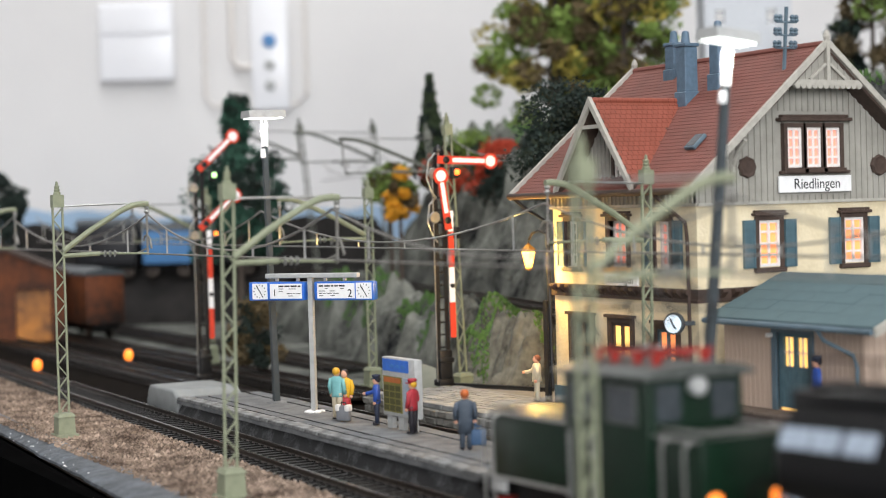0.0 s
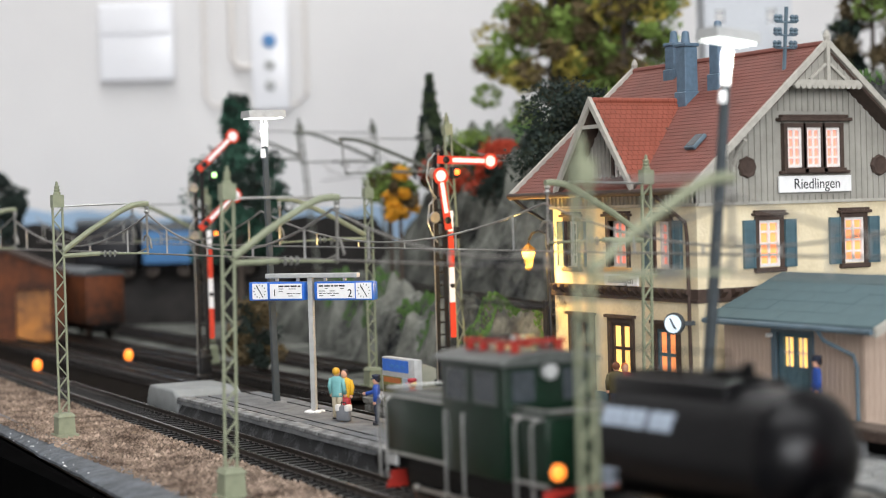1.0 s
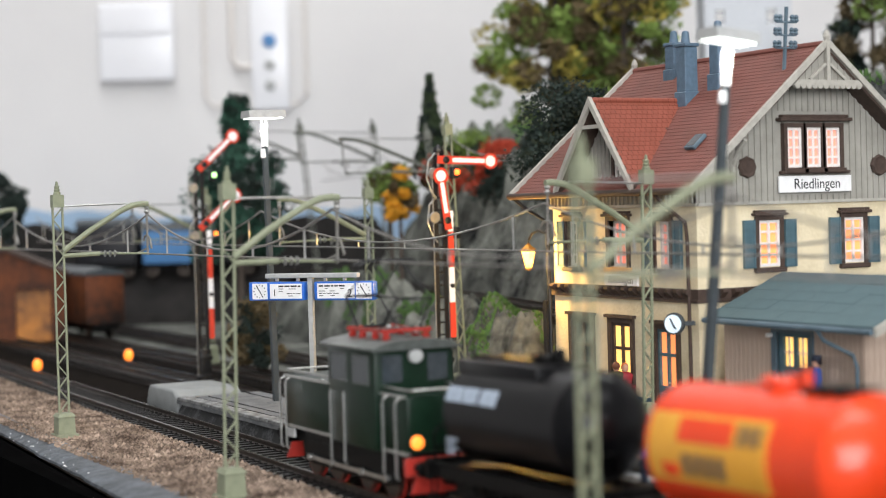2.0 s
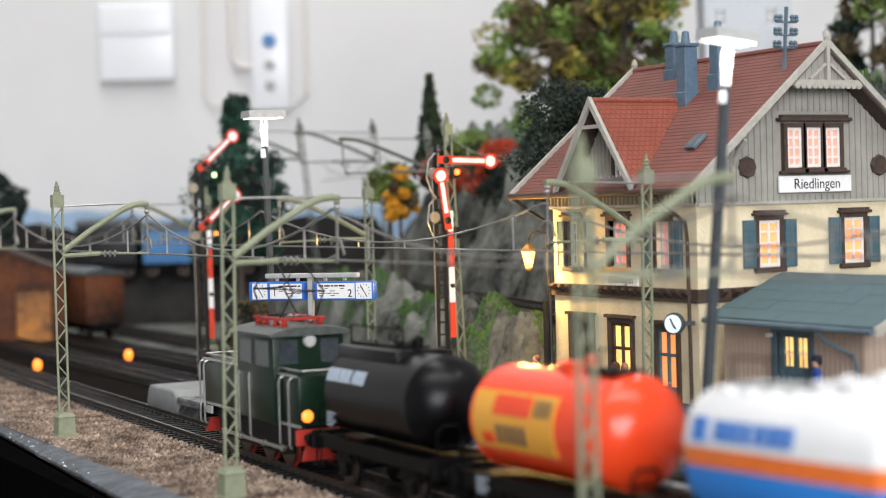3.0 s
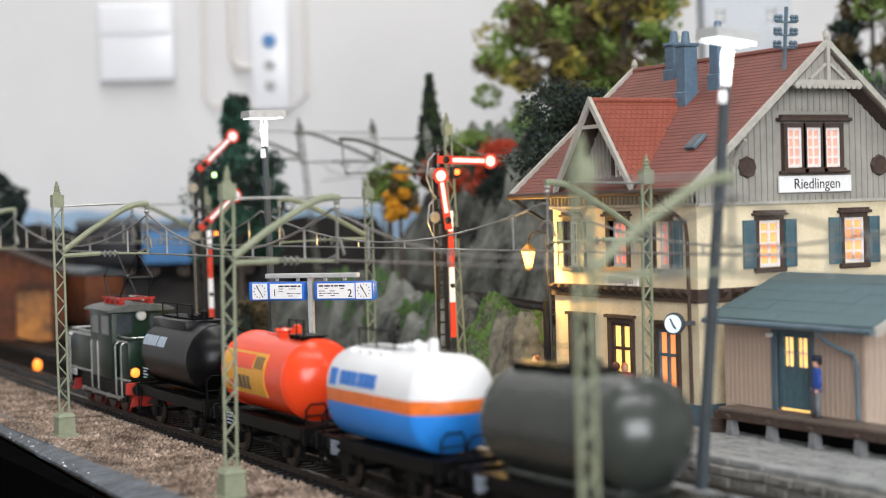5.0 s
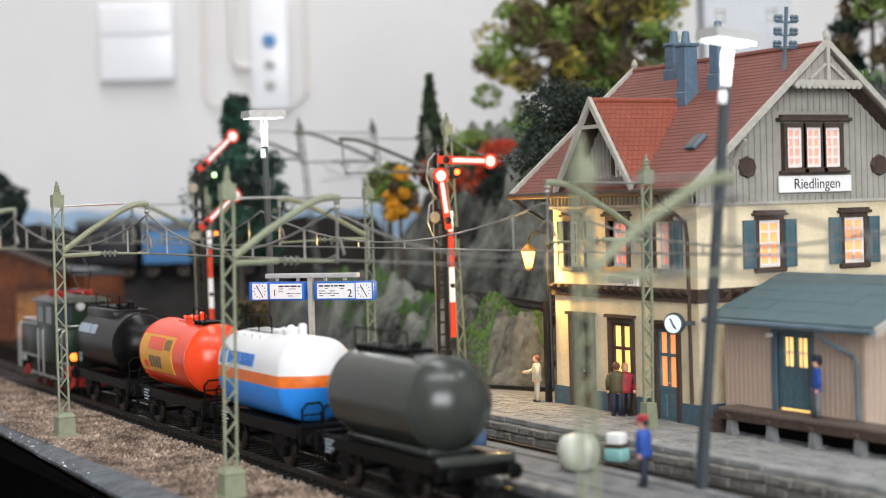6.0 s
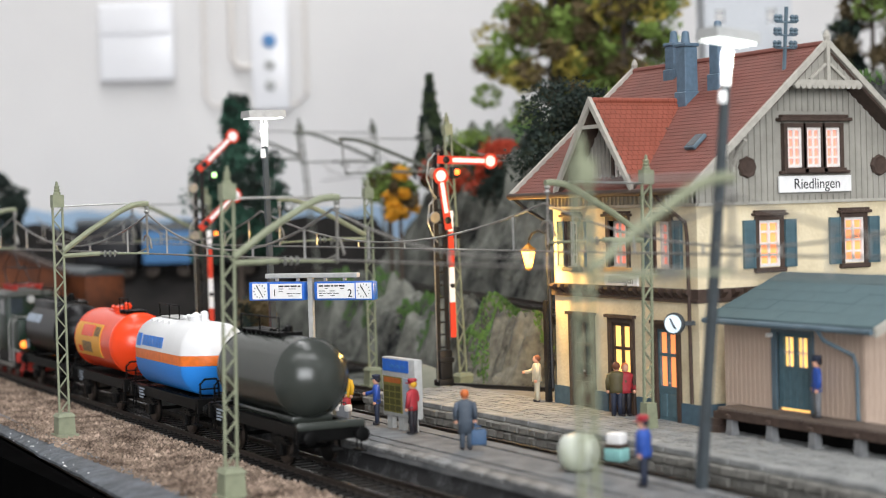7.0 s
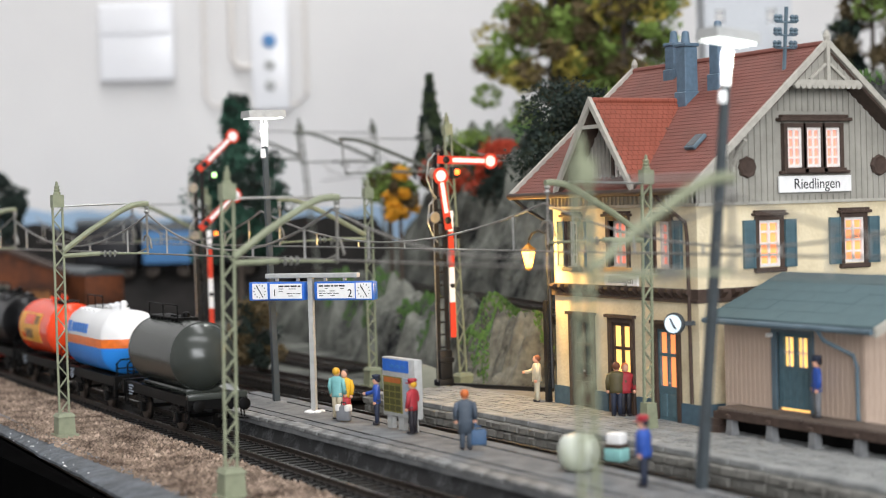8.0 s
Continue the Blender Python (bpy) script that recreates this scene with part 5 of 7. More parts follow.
# ---- goods shed with a loading ramp
def goods_shed():
    t = thing("goods_shed", mm(0, 0, 0), "beige boarded goods shed with a teal felt roof", "shed")
    x0, x1, y0, y1 = -507.0, -431.5, 394.0, 452.0
    bm = bmesh.new()
    holed_wall(bm, x0, x1, 5, 47, [(-476.5, -458.5, 15.6, 43.5)], y0, y0 + 3)
    part("front_wall", bm, SHEDWALL, t, "beige vertical boarding")
    bm = bmesh.new()
    prism(bm, [(y0 + 3, 5), (y1, 5), (y1, 47), ((y0 + y1) / 2, 60), (y0 + 3, 49)], 3, "yz", x1 - 3)
    part("end_wall", bm, SHEDWALL, t, "beige vertical boarding")
    bm = bmesh.new()
    prism(bm, [(y0 + 3, 5), (y1, 5), (y1, 47), ((y0 + y1) / 2, 60), (y0 + 3, 49)], 3, "yz", x0)
    part("end_wall", bm, SHEDWALL, t, "beige vertical boarding")
    bm = bmesh.new()
    box(bm, -0.55, 0.55, -0.16, -0.003, 15.8, 46.5)
    me = mesh_of("batten", bm, SHEDWALL)
    for k in range(29):
        x = x0 + 1.5 + k * 2.6
        if not -479 < x < -456.5:
            again(me, "batten", t, mm(x, y0, 0))
    bm = bmesh.new()
    box(bm, 0.003, 0.16, -0.55, 0.55, 15.8, 46.5)
    me = mesh_of("batten", bm, SHEDWALL)
    for k in range(21):
        again(me, "batten", t, mm(x1, y0 + 2 + k * 2.6, 0))
    # roof: two felt planes with lapped sheets
    ym = 420.0
    for s, ye in ((0, 383.5), (1, 458.0)):
        bm = bmesh.new()
        zr, ze = 63.2, 48.4 if s == 0 else 47.0
        prism(bm, [(ye, ze), (ym, zr), (ym, zr - 1.8), (ye, ze - 1.8)], x1 - x0 + 13, "yz", x0 + 3)
        part("roof", bm, FELT, t, "teal-grey felt roof")
        if s == 0:
            rnd = random.Random(4)
            d = Vector((0, ym - ye, zr - ze))
            for j in range(5):
                for i in range(7):
                    b = bmesh.new()
                    box(b, 0, 12.52, 0, d.length / 5 - 0.08, 0, 0.3 + rnd.uniform(0, 0.12))
                    part("felt_sheet", b, FELT, t, m=mm(x0 + 3.1 + i * 12.6 + (j % 2) * 0.0, ye + d.y * j / 5, ze + d.z * j / 5 + 0.03) @ pose(0, 0, 0, math.degrees(math.atan2(d.z, d.y))))
    bm = bmesh.new()
    for ye, ze in ((383.2, 48.0), (458.3, 46.6)):
        prism(bm, [(ye, ze - 2.4), (ye, ze + 0.6), (ym, 64.2), (ym, 61.0)], 1.5, "yz", x1 + 16)
    part("verge_board", bm, TRIM, t, "pale verge board")
    bm = bmesh.new()
    tube(bm, [(x0 + 3, 382.4, 47.2), (x1 + 16, 382.4, 47.2)], 1.1, 8)
    part("gutter", bm, SLATE, t, "", True)
    bm = bmesh.new()
    tube(bm, [(-442, 382.6, 46.4), (-441.6, 385, 43), (-434.5, 391.5, 38), (-433.6, 392.4, 34), (-433.6, 392.4, 16)], 0.7, 8)
    part("downpipe", bm, SLATE, t, "", True)
    # door
    bm = bmesh.new()
    for a, b in ((-479, -476.5), (-458.5, -456.6)):
        box(bm, a, b, y0 - 0.9, y0 + 1, 15.6, 45)
    box(bm, -476.5, -458.5, y0 - 0.9, y0 + 1, 43.5, 45)
    dr = part("door", bm, SLATE, t, "blue-green boarded door with lit upper panes")
    bm = bmesh.new()
    holed_wall(bm, -476.5, -458.5, 16.6, 43.5, [(-473.4, -468.4, 31.5, 42), (-466.2, -461, 31.5, 42)], y0 + 0.4, y0 + 1.4)
    for x in (-474, -470.5, -467, -463.5, -460.5):
        box(bm, x - 0.25, x + 0.25, y0 + 0.1, y0 + 0.4, 17, 30)
    part("door_leaf", bm, SHUTTER, dr)
    bm = bmesh.new()
    for a, b in ((-473.4, -468.4), (-466.2, -461)):
        box(bm, (a + b) / 2 - 0.3, (a + b) / 2 + 0.3, y0 + 0.5, y0 + 1.2, 31.5, 42)
        box(bm, a, b, y0 + 0.5, y0 + 1.2, 36.3, 36.9)
    part("glazing_bar", bm, WHITE, dr)
    bm = bmesh.new()
    box(bm, -476.5, -458.5, y0 + 1.5, y0 + 1.8, 15.7, 43.5)
    part("pane", bm, LITYELLOW, dr, "yellow lit pane")
    bm = bmesh.new()
    rod(bm, (-478.4, y0 - 1, 42.5), (-478.4, y0 - 3.4, 42.5), 0.8)
    part("door_lamp", bm, SIGWHITE, t, "small white door lamp")
    # ramp: planks on beams and stone feet
    yr = 383.0
    bm = bmesh.new()
    box(bm, 0, 3.3, 0, y0 - yr - 0.6, 0, 1.0)
    me = mesh_of("ramp_plank", bm, mat("weathered_ramp_wood", rgb("6f6259"), rgb("50463f"), rough=0.85, scale=200, stretch=(1, 0.2, 1), island=0.2))
    x = -498.0
    rnd = random.Random(6)
    while x < -398:
        again(me, "ramp_plank", t, mm(x, yr + rnd.uniform(-0.3, 0.3), 14.6 + rnd.uniform(-0.1, 0.1)))
        x += 3.6
    for y in (yr + 1.5, 391):
        bm = bmesh.new()
        box(bm, -498.5, -396, y - 1.1, y + 1.1, 11.4, 14.55)
        part("ramp_beam", bm, BROWN, t, "dark timber beam")
    bm = bmesh.new()
    soft_box(bm, -1.2, 1.2, -0.9, 0.9, 0, 1.8, 0.3, 1)
    knob = mesh_of("beam_end", bm, BROWN)
    bm = bmesh.new()
    box(bm, -1.8, 1.8, -1.8, 1.8, 0, 6, 0.4)
    foot = mesh_of("stone_foot", bm, PAVE)
    for k in range(5):
        again(foot, "stone_foot", t, mm(-492 + k * 22.5, yr + 2, 5.4))
        again(knob, "beam_end", t, mm(-492 + k * 22.5, yr + 0.2, 11.6))
    bm = bmesh.new()
    for k in range(3):
        box(bm, -506.5 + k * 2.4, -499, yr + 1, yr + 9, 5.5 + k * 2.8, 8.2 + k * 2.8)
    part("ramp_steps", bm, BROWN, t, "dark timber steps")
    # black sheet stands in for the shade in the gap under the ramp
    bm = bmesh.new()
    box(bm, -506, -398, 392.2, 393.6, 5.4, 14)
    part("ramp_gap_shade", bm, FRAMEBLACK, t)
    return t


goods_shed()


# ---- overhead line
def lattice_mast(x, y, z, h, arm_y, label, tilt=0.0, lean=0.0, arm=True, w=2.7, foot=True, paint_m=None):
    """A lattice mast with a bracket towards arm_y (distance across the track)."""
    green = paint_m or MASTGREEN
    t = thing("catenary_mast", mm(x, y, z, 0, lean, tilt), label, "catenary mast", "masts of the overhead line")
    bm = bmesh.new()
    if foot:
        box(bm, -5.2, 5.2, -5.2, 5.2, 0, 2.0, 0.3)
        box(bm, -3.8, 3.8, -3.8, 3.8, 2.0, 9.5, 0.3)
        box(bm, -4.1, 4.1, -4.1, 4.1, 9.5, 11.0, 1.2)
    else:
        box(bm, -2.6, 2.6, -2.6, 2.6, 0, 10.5, 0.4)
    part("mast_foot", bm, green, t, "grey-green mast foot")
    w1 = w * 0.78
    for s in (-1, 1):
        bm = bmesh.new()
        beam(bm, (0, s * w1, 10), (0, s * w1, h - 6), 0.8, 1.0)
        part("mast_leg", bm, green, t)
    n = 17
    step = (h - 18) / n
    bm = bmesh.new()
    beam(bm, (0, -w1, 0), (0, w1, step), 0.8, 0.45)
    bar = mesh_of("lacing_bar", bm, green)
    for k in range(n):
        again(bar, "lacing_bar", t, mm(0, 0, 11 + k * step, 180 * (k % 2)))
    bm = bmesh.new()
    box(bm, -w1, w1, -w1 - 0.35, w1 + 0.35, h - 7, h - 1.5)
    lathe(bm, [(1.6, 0), (1.6, 1.0), (1.0, 1.2), (1.5, 2.2), (0.9, 2.5), (1.3, 3.6), (0.7, 4), (0.5, 5.5), (0.2, 5.8)], (0, 0, h - 1.5), (0, 0, 1), 10)
    part("mast_head", bm, green, t)
    if not arm:
        return t
    s = 1 if arm_y > 0 else -1
    a = abs(arm_y)
    bm = bmesh.new()
    tube(bm, [(0, s * 2, h - 26), (0, s * a * 0.35, h - 17.5), (0, s * a * 0.7, h - 9.2), (0, s * a * 0.84, h - 6.8), (0, s * a * 0.95, h - 6.2), (0, s * a * 1.02, h - 6.4)], 1.25, 8)
    part("bracket_arm", bm, green, t, "bent grey-green bracket arm", True)
    bm = bmesh.new()
    tube(bm, [(0, s * 2.5, h - 6.5), (0, s * a * 0.8, h - 6.0)], 0.45, 6)
    part("tie_rod", bm, STEEL, t, "thin bright tie rod")
    bm = bmesh.new()
    tube(bm, [(0, s * 2, h - 28), (0, s * a * 0.45, h - 27.6)], 1.0, 8)
    tube(bm, [(0, s * a * 0.45, h - 27.6), (0, s * a * 1.0, h - 28.2)], 0.5, 6)
    part("registration_arm", bm, green, t, "", True)
    for k in range(3):
        bm = bmesh.new()
        lathe(bm, [(0.7, 0), (1.6, 0.5), (0.7, 1.2)], (0, s * (a * 0.5 + k * 2.2), h - 27.7), (0, s, 0), 10)
        part("insulator", bm, STEEL, t, "grey insulators", True)
    bm = bmesh.new()
    lathe(bm, [(0.5, 0), (1.3, -1), (0.6, -1.8), (1.3, -2.8), (0.5, -4)], (0, s * a, h - 7), (0, 0, 1), 10)
    part("insulator", bm, STEEL, t, "grey insulators", True)
    bm = bmesh.new()
    tube(bm, [(-5, s * a, h - 22.5), (-3, s * a, h - 20.6), (0, s * a, h - 20.2), (3, s * a, h - 21.4), (5.5, s * a, h - 26)], 0.5, 6)
    tube(bm, [(0, s * a, h - 10), (0, s * a, h - 29)], 0.55, 6)
    tube(bm, [(0, s * a, h - 26), (-4, s * a - s * 4, h - 28.5)], 0.45, 6)
    part("wire_clamp", bm, WIRE, t, "bright wire clamp", True)
    return t


FARMAST = mat("weathered_grey_mast", rgb("6e7068"), rgb("54564f"), rough=0.6, bump=0.05)
MAST = "grey-green lattice catenary mast beside the track"
lattice_mast(-724, 204, -4, 107, 40, MAST)
lattice_mast(-529, 204.5, -4, 107, 40, MAST + ", slightly leaning", 0, -1.0)
lattice_mast(-311.5, 204, -4, 107, 41, MAST + ", close to the edge")
lattice_mast(-960, 206, -4, 107, 40, MAST)
lattice_mast(-526, 372, 5, 100, -44, "grey-green lattice catenary mast on the station platform", 0, -1.0, w=2.5, foot=False)
lattice_mast(-795, 388, -2, 106, -50, "grey-green lattice catenary mast behind the platform")
lattice_mast(-735, 409, -2, 136, -32, "tall grey-green catenary mast behind the signal", 0, 2.5, arm=False, w=2.4)


def wires(y, xs, label, material=WIRE, z_contact=74.5, z_top=92.0, drop=15.0, droppers=4):
    t = thing("overhead_wire", mm(0, y, 0), label, "overhead wire", "overhead wires")
    bm = bmesh.new()
    tube(bm, [(x, 0, z_contact) for x in xs], 0.42, 6)
    part("contact_wire", bm, material, t, "thin straight contact wire")
    for a, b in zip(xs, xs[1:]):
        bm = bmesh.new()
        pts = []
        for k in range(17):
            u = k / 16
            pts.append((a + (b - a) * u, 0, z_top - drop * (1 - (2 * u - 1) ** 2)))
        tube(bm, pts, 0.42, 6)
        part("carrier_wire", bm, material, t, "sagging carrier wire")
        for k in range(droppers):
            u = (k + 0.5) / droppers
            x = a + (b - a) * u
            bm = bmesh.new()
            beam(bm, (x, 0, z_contact), (x, 0, z_top - drop * (1 - (2 * u - 1) ** 2)), 0.7, 0.35)
            part("dropper", bm, STEEL, t)
    return t


wires(244.5, [-1200, -960, -724, -529, -309, -60], "grey overhead wire above the front track")
wires(328, [-1220, -1000, -795, -526, -300, -60], "grey overhead wire above the second track", droppers=6)
lattice_mast(-1000, 376, -2, 106, -48, "grey-green lattice catenary mast far along the line")
for x, y, h in ((-1142.9, 517.2, 125), (-1072.3, 542.2, 120), (-921.9, 504.5, 108)):
    base = hill_height(x, y) - 1.0
    lattice_mast(x, y, base, (36 if y < 560 else 60) + h - base, -60, "grey catenary mast by the upper track", -13.5, w=2.2, paint_m=FARMAST)
t = wires(0, [-640, -420, -210, 0], "thin overhead wire above the upper track", droppers=3)
t.matrix_basis = mm(LEDGE_AT.x, LEDGE_AT.y + 6, 42, -13.5)


# ---- semaphore signals
def semaphore(x, y, z, h, arms, label, band_z0, tilt=0.0):
    """arms: (height, degrees above level, length, colour of its lamp)."""
    t = thing("semaphore_signal", mm(x, y, z, 0, tilt), label, "railway signal", "semaphore signals")
    bm = bmesh.new()
    for s in (-1, 1):
        beam(bm, (0, s * 2.6 - 1, 0), (0, s * 1.9 - 1, h), 2.0, 1.1)
    for k in range(int(h / 6)):
        box(bm, -0.5, 0.5, -3.6, 1.6, 6 + k * 6, 6.9 + k * 6)
    part("post", bm, BLACKMETAL, t, "black lattice signal post")
    bm = bmesh.new()
    soft_box(bm, -3, 3, -5, 3, 0, 3, 0.4)
    soft_box(bm, -2.4, 2.4, -4, 2.6, 3, 17, 0.4)
    soft_box(bm, 0, 3.4, -4.6, 3.2, 11, 13.5, 0.4)
    part("signal_foot", bm, BLACKMETAL, t, "", True)
    bm = bmesh.new()
    lathe(bm, [(2.6, 0), (2.8, 1), (1.6, 3), (0.4, 4)], (0, -1, h), (0, 0, 1), 8)
    part("post_cap", bm, BLACKMETAL, t)
    # red and white mast board
    zz = band_z0
    for k in range(4):
        bm = bmesh.new()
        ln = 17.0 if k != 3 else 10
        box(bm, 2.3, 3.1, 1.9, 4.7, zz, zz + ln)
        part("mast_board", bm, (SIGRED, SIGWHITE)[k % 2], t, ("red", "white")[k % 2] + " field of the mast board")
        zz += ln
    bm = bmesh.new()
    ball(bm, (3.4, 3.3, band_z0 + 25), 1.2, n=10, m=6)
    part("board_stud", bm, BLACKMETAL, t, "", True)
    bm = bmesh.new()
    for za in (band_z0 + 58, h - 10):
        tube(bm, [(1, -3, za + 10), (1, -7, za + 6), (1, -8, za - 2), (1, -6, za - 8), (1, -3, za - 12)], 0.5, 6)
        lathe(bm, [(2.6, -0.6), (2.9, 0), (2.6, 0.6)], (2.4, -5, za), (1, 0, 0), 14)
    tube(bm, [(1.4, -5.2, 2), (1.4, -5.2, h - 12)], 0.3, 6)
    part("pull_wire", bm, STEEL, t, "pulleys and pull wires", True)
    for za, deg, ln, glowing in arms:
        m = mm(3.6, 1.2, za) @ pose(0, 0, 0, deg, 0, 0)
        bm = bmesh.new()
        box(bm, -0.3, 0.3, -4.5, ln, -1.9, 1.9)
        lathe(bm, [(4.0, -0.35), (4.0, 0.35)], (0, ln + 2.6, 0), (1, 0, 0), 24)
        arm = part("signal_arm", bm, SIGRED, t, "red-edged white semaphore arm", m=m)
        bm = bmesh.new()
        box(bm, -0.42, 0.42, 3.5, ln - 0.6, -1.05, 1.05)
        lathe(bm, [(2.7, -0.45), (2.7, 0.45)], (0, ln + 2.6, 0), (1, 0, 0), 24)
        part("arm_face", bm, SIGWHITE, arm, "white arm face")
        bm = bmesh.new()
        lathe(bm, [(1.7, -1.5), (1.7, 1.0), (0.8, 1.4)], (0, 0, 0), (1, 0, 0), 14)
        part("arm_pivot", bm, BLACKMETAL, arm, "", True)
        bm = bmesh.new()
        soft_box(bm, 0.6, 3.8, 4.6, 8.2, za - 9, za - 3.2, 0.5)
        lb = part("signal_lamp", bm, BLACKMETAL, t, "black signal lamp box", True)
        if glowing:
            bm = bmesh.new()
            ball(bm, (4.0, 7.0, za - 6), 1.5, n=12, m=8)
            part("lamp_lens", bm, glowing, lb, "glowing lens", True)
    return t


semaphore(-718, 389.5, 5.6, 112, [(108.5, -2, 22, LAMPRED), (79.5, 98, 19, None)], "black semaphore signal with one level and one folded arm", 23)
semaphore(-905, 337, -2, 118, [(121, 42, 21, LAMPGREEN), (88, 40, 21, LAMPORANGE)], "black semaphore signal with two raised arms", 23)


# ---- platform lamps
def platform_lamp(x, y, z, h, lean, label, head_y, width=20.0):
    t = thing("platform_lamp", mm(x, y, z, 0, lean), label, "street lamp", "platform lamps")
    bm = bmesh.new()
    box(bm, -1.35, 1.35, -1.35, 1.35, 0, h * 0.9, 0.3)
    part("post", bm, POST, t, "slim dark grey post")
    bm = bmesh.new()
    lathe(bm, [(5.2, 0), (4.4, 0.5), (2.6, 0.8)], (0, 0, 0), (0, 0, 1), 12)
    part("post_foot", bm, PAVE, t, "rough glued foot")
    bm = bmesh.new()
    for s in (-1, 1):
        rod(bm, (0, s * 0.9, h * 0.9), (0, s * 1.1, h - 1), 0.7)
    lathe(bm, [(1.2, 0), (1.4, 1), (1.2, 4)], (0, -0.8, h * 0.86), (0, 0, 1), 10)
    part("neck", bm, SIGWHITE, t, "white neck under the lamp head", True)
    bm = bmesh.new()
    rings = []
    for yy in (-width / 2, width / 2):
        rings.append([bm.verts.new((xx, yy, zz)) for xx, zz in ((-5.5, h), (-4.6, h + 3.2), (4.6, h + 3.2), (5.5, h))])
    skin(bm, rings)
    part("lamp_head", bm, GREYPLASTIC, t, "flat grey lamp hood")
    bm = bmesh.new()
    box(bm, -4.4, 4.4, -width / 2 + 1, width / 2 - 1, h - 0.5, h - 0.05)
    part("lamp_tube", bm, LAMPWHITE, t, "bright white tube")
    return t


platform_lamp(-708.5, 297, 5.4, 128.5, 1.0, "slim platform lamp with a flat hood and white light", 0, 17.5)
platform_lamp(-404, 304, 5.4, 134, -6.0, "slim leaning platform lamp with a flat hood and white light", 0, 16)
for x, y, z in ((-708.5, 295, 132.5), (-404, 318, 137.5)):
    data = bpy.data.lights.new("lamp_glow", "AREA")
    data.size, data.energy, data.color = 0.012, 0.02, (0.95, 1.0, 0.97)
    ob = new("platform_lamp_glow", data)
    ob.location = (x * S, y * S, (z - 1.5) * S)
    tagged(ob, "white light under the platform lamp hood", "lamp")


# ---- train indicator with two clocks
def indicator():
    t = thing("train_indicator", mm(-663.5, 295.5, 5.4, -50), "blue platform indicator board with two clocks on a grey post", "platform sign")
    bm = bmesh.new()
    box(bm, -1.05, 1.05, -1.05, 1.05, 0, 57.5)
    part("post", bm, GREYPLASTIC, t, "pale grey square post")
    bm = bmesh.new()
    soft_box(bm, -1.8, 1.8, -21, 22.5, 57.5, 59.5, 0.4)
    part("top_bar", bm, GREYPLASTIC, t, "pale grey top bar")
    bm = bmesh.new()
    for y in (-16, -6, 7, 16):
        box(bm, -0.6, 0.6, y - 0.6, y + 0.6, 56.2, 57.5)
    part("hanger", bm, GREYPLASTIC, t)
    bm = bmesh.new()
    for k in range(7):
        ball(bm, (random.uniform(-4, 4), random.uniform(-5, 5), 0.3), 1.6, 1.8, 0.7, 8, 6)
    part("glue_blobs", bm, SIGWHITE, t, "white glue blobs at the foot")
    for s in (-1, 1):
        bm = bmesh.new()
        y0, y1 = (-28.6, -2.2) if s < 0 else (2.6, 30.2)
        soft_box(bm, -2.4, 2.4, y0, y1, 48.0, 55.9, 0.5)
        b = part("board", bm, SIGNBLUE, t, "blue indicator board", True)
        yc = y0 + 5.4 if s < 0 else y1 - 4.4
        bm = bmesh.new()
        box(bm, 2.4, 2.62, yc - 3.6, yc + 3.6, 48.6, 55.4)
        part("clock_panel", bm, SIGWHITE, b, "white clock panel")
        bm = bmesh.new()
        for k in range(12):
            a = k * math.tau / 12
            beam(bm, (2.68, yc + 2.4 * math.cos(a), 52 + 2.4 * math.sin(a)), (2.68, yc + 3.0 * math.cos(a), 52 + 3.0 * math.sin(a)), 0.12, 0.3)
        beam(bm, (2.7, yc - 1.4, 54.2), (2.7, yc, 52), 0.12, 0.45)
        beam(bm, (2.7, yc, 52), (2.7, yc + 1.4, 49.6), 0.12, 0.35)
        part("clock_marks", bm, INK, b, "black clock marks and pointers")
        p0, p1 = (y0 + 10.3, y1 - 0.9) if s < 0 else (y0 + 1.6, yc - 4.2)
        bm = bmesh.new()
        box(bm, 2.4, 2.62, p0, p1, 48.8, 55.2)
        part("text_panel", bm, SIGWHITE, b, "white text panel")
        bm = bmesh.new()
        w = p1 - p0
        rnd = random.Random(11 + s)
        for row, z in enumerate((54.2, 53.0, 52.0, 51.0, 50.0)):
            yy = p0 + (4.2 if s < 0 else 0.8)
            while yy < p1 - (1 if s < 0 else 5.2):
                ln = rnd.uniform(1.0, 3.4)
                if rnd.random() < (0.95 if row == 0 else 0.45):
                    box(bm, 2.6, 2.68, yy, min(yy + ln, p1 - 0.6), z - (0.4 if row == 0 else 0.16), z + (0.25 if row == 0 else 0.12))
                yy += ln + 0.5
        part("text_rows", bm, INK, b, "small black lines of text")["kind"] = "stuff"
        text_mesh("platform_number", "1" if s < 0 else "2", 3.0 if s < 0 else 3.4, INK, b, mm(2.66, p0 + 2.2 if s < 0 else p1 - 2.2, 51.2 if s < 0 else 50.8) @ pose(0, 0, 0, 90, 0, 90))
    return t


indicator()


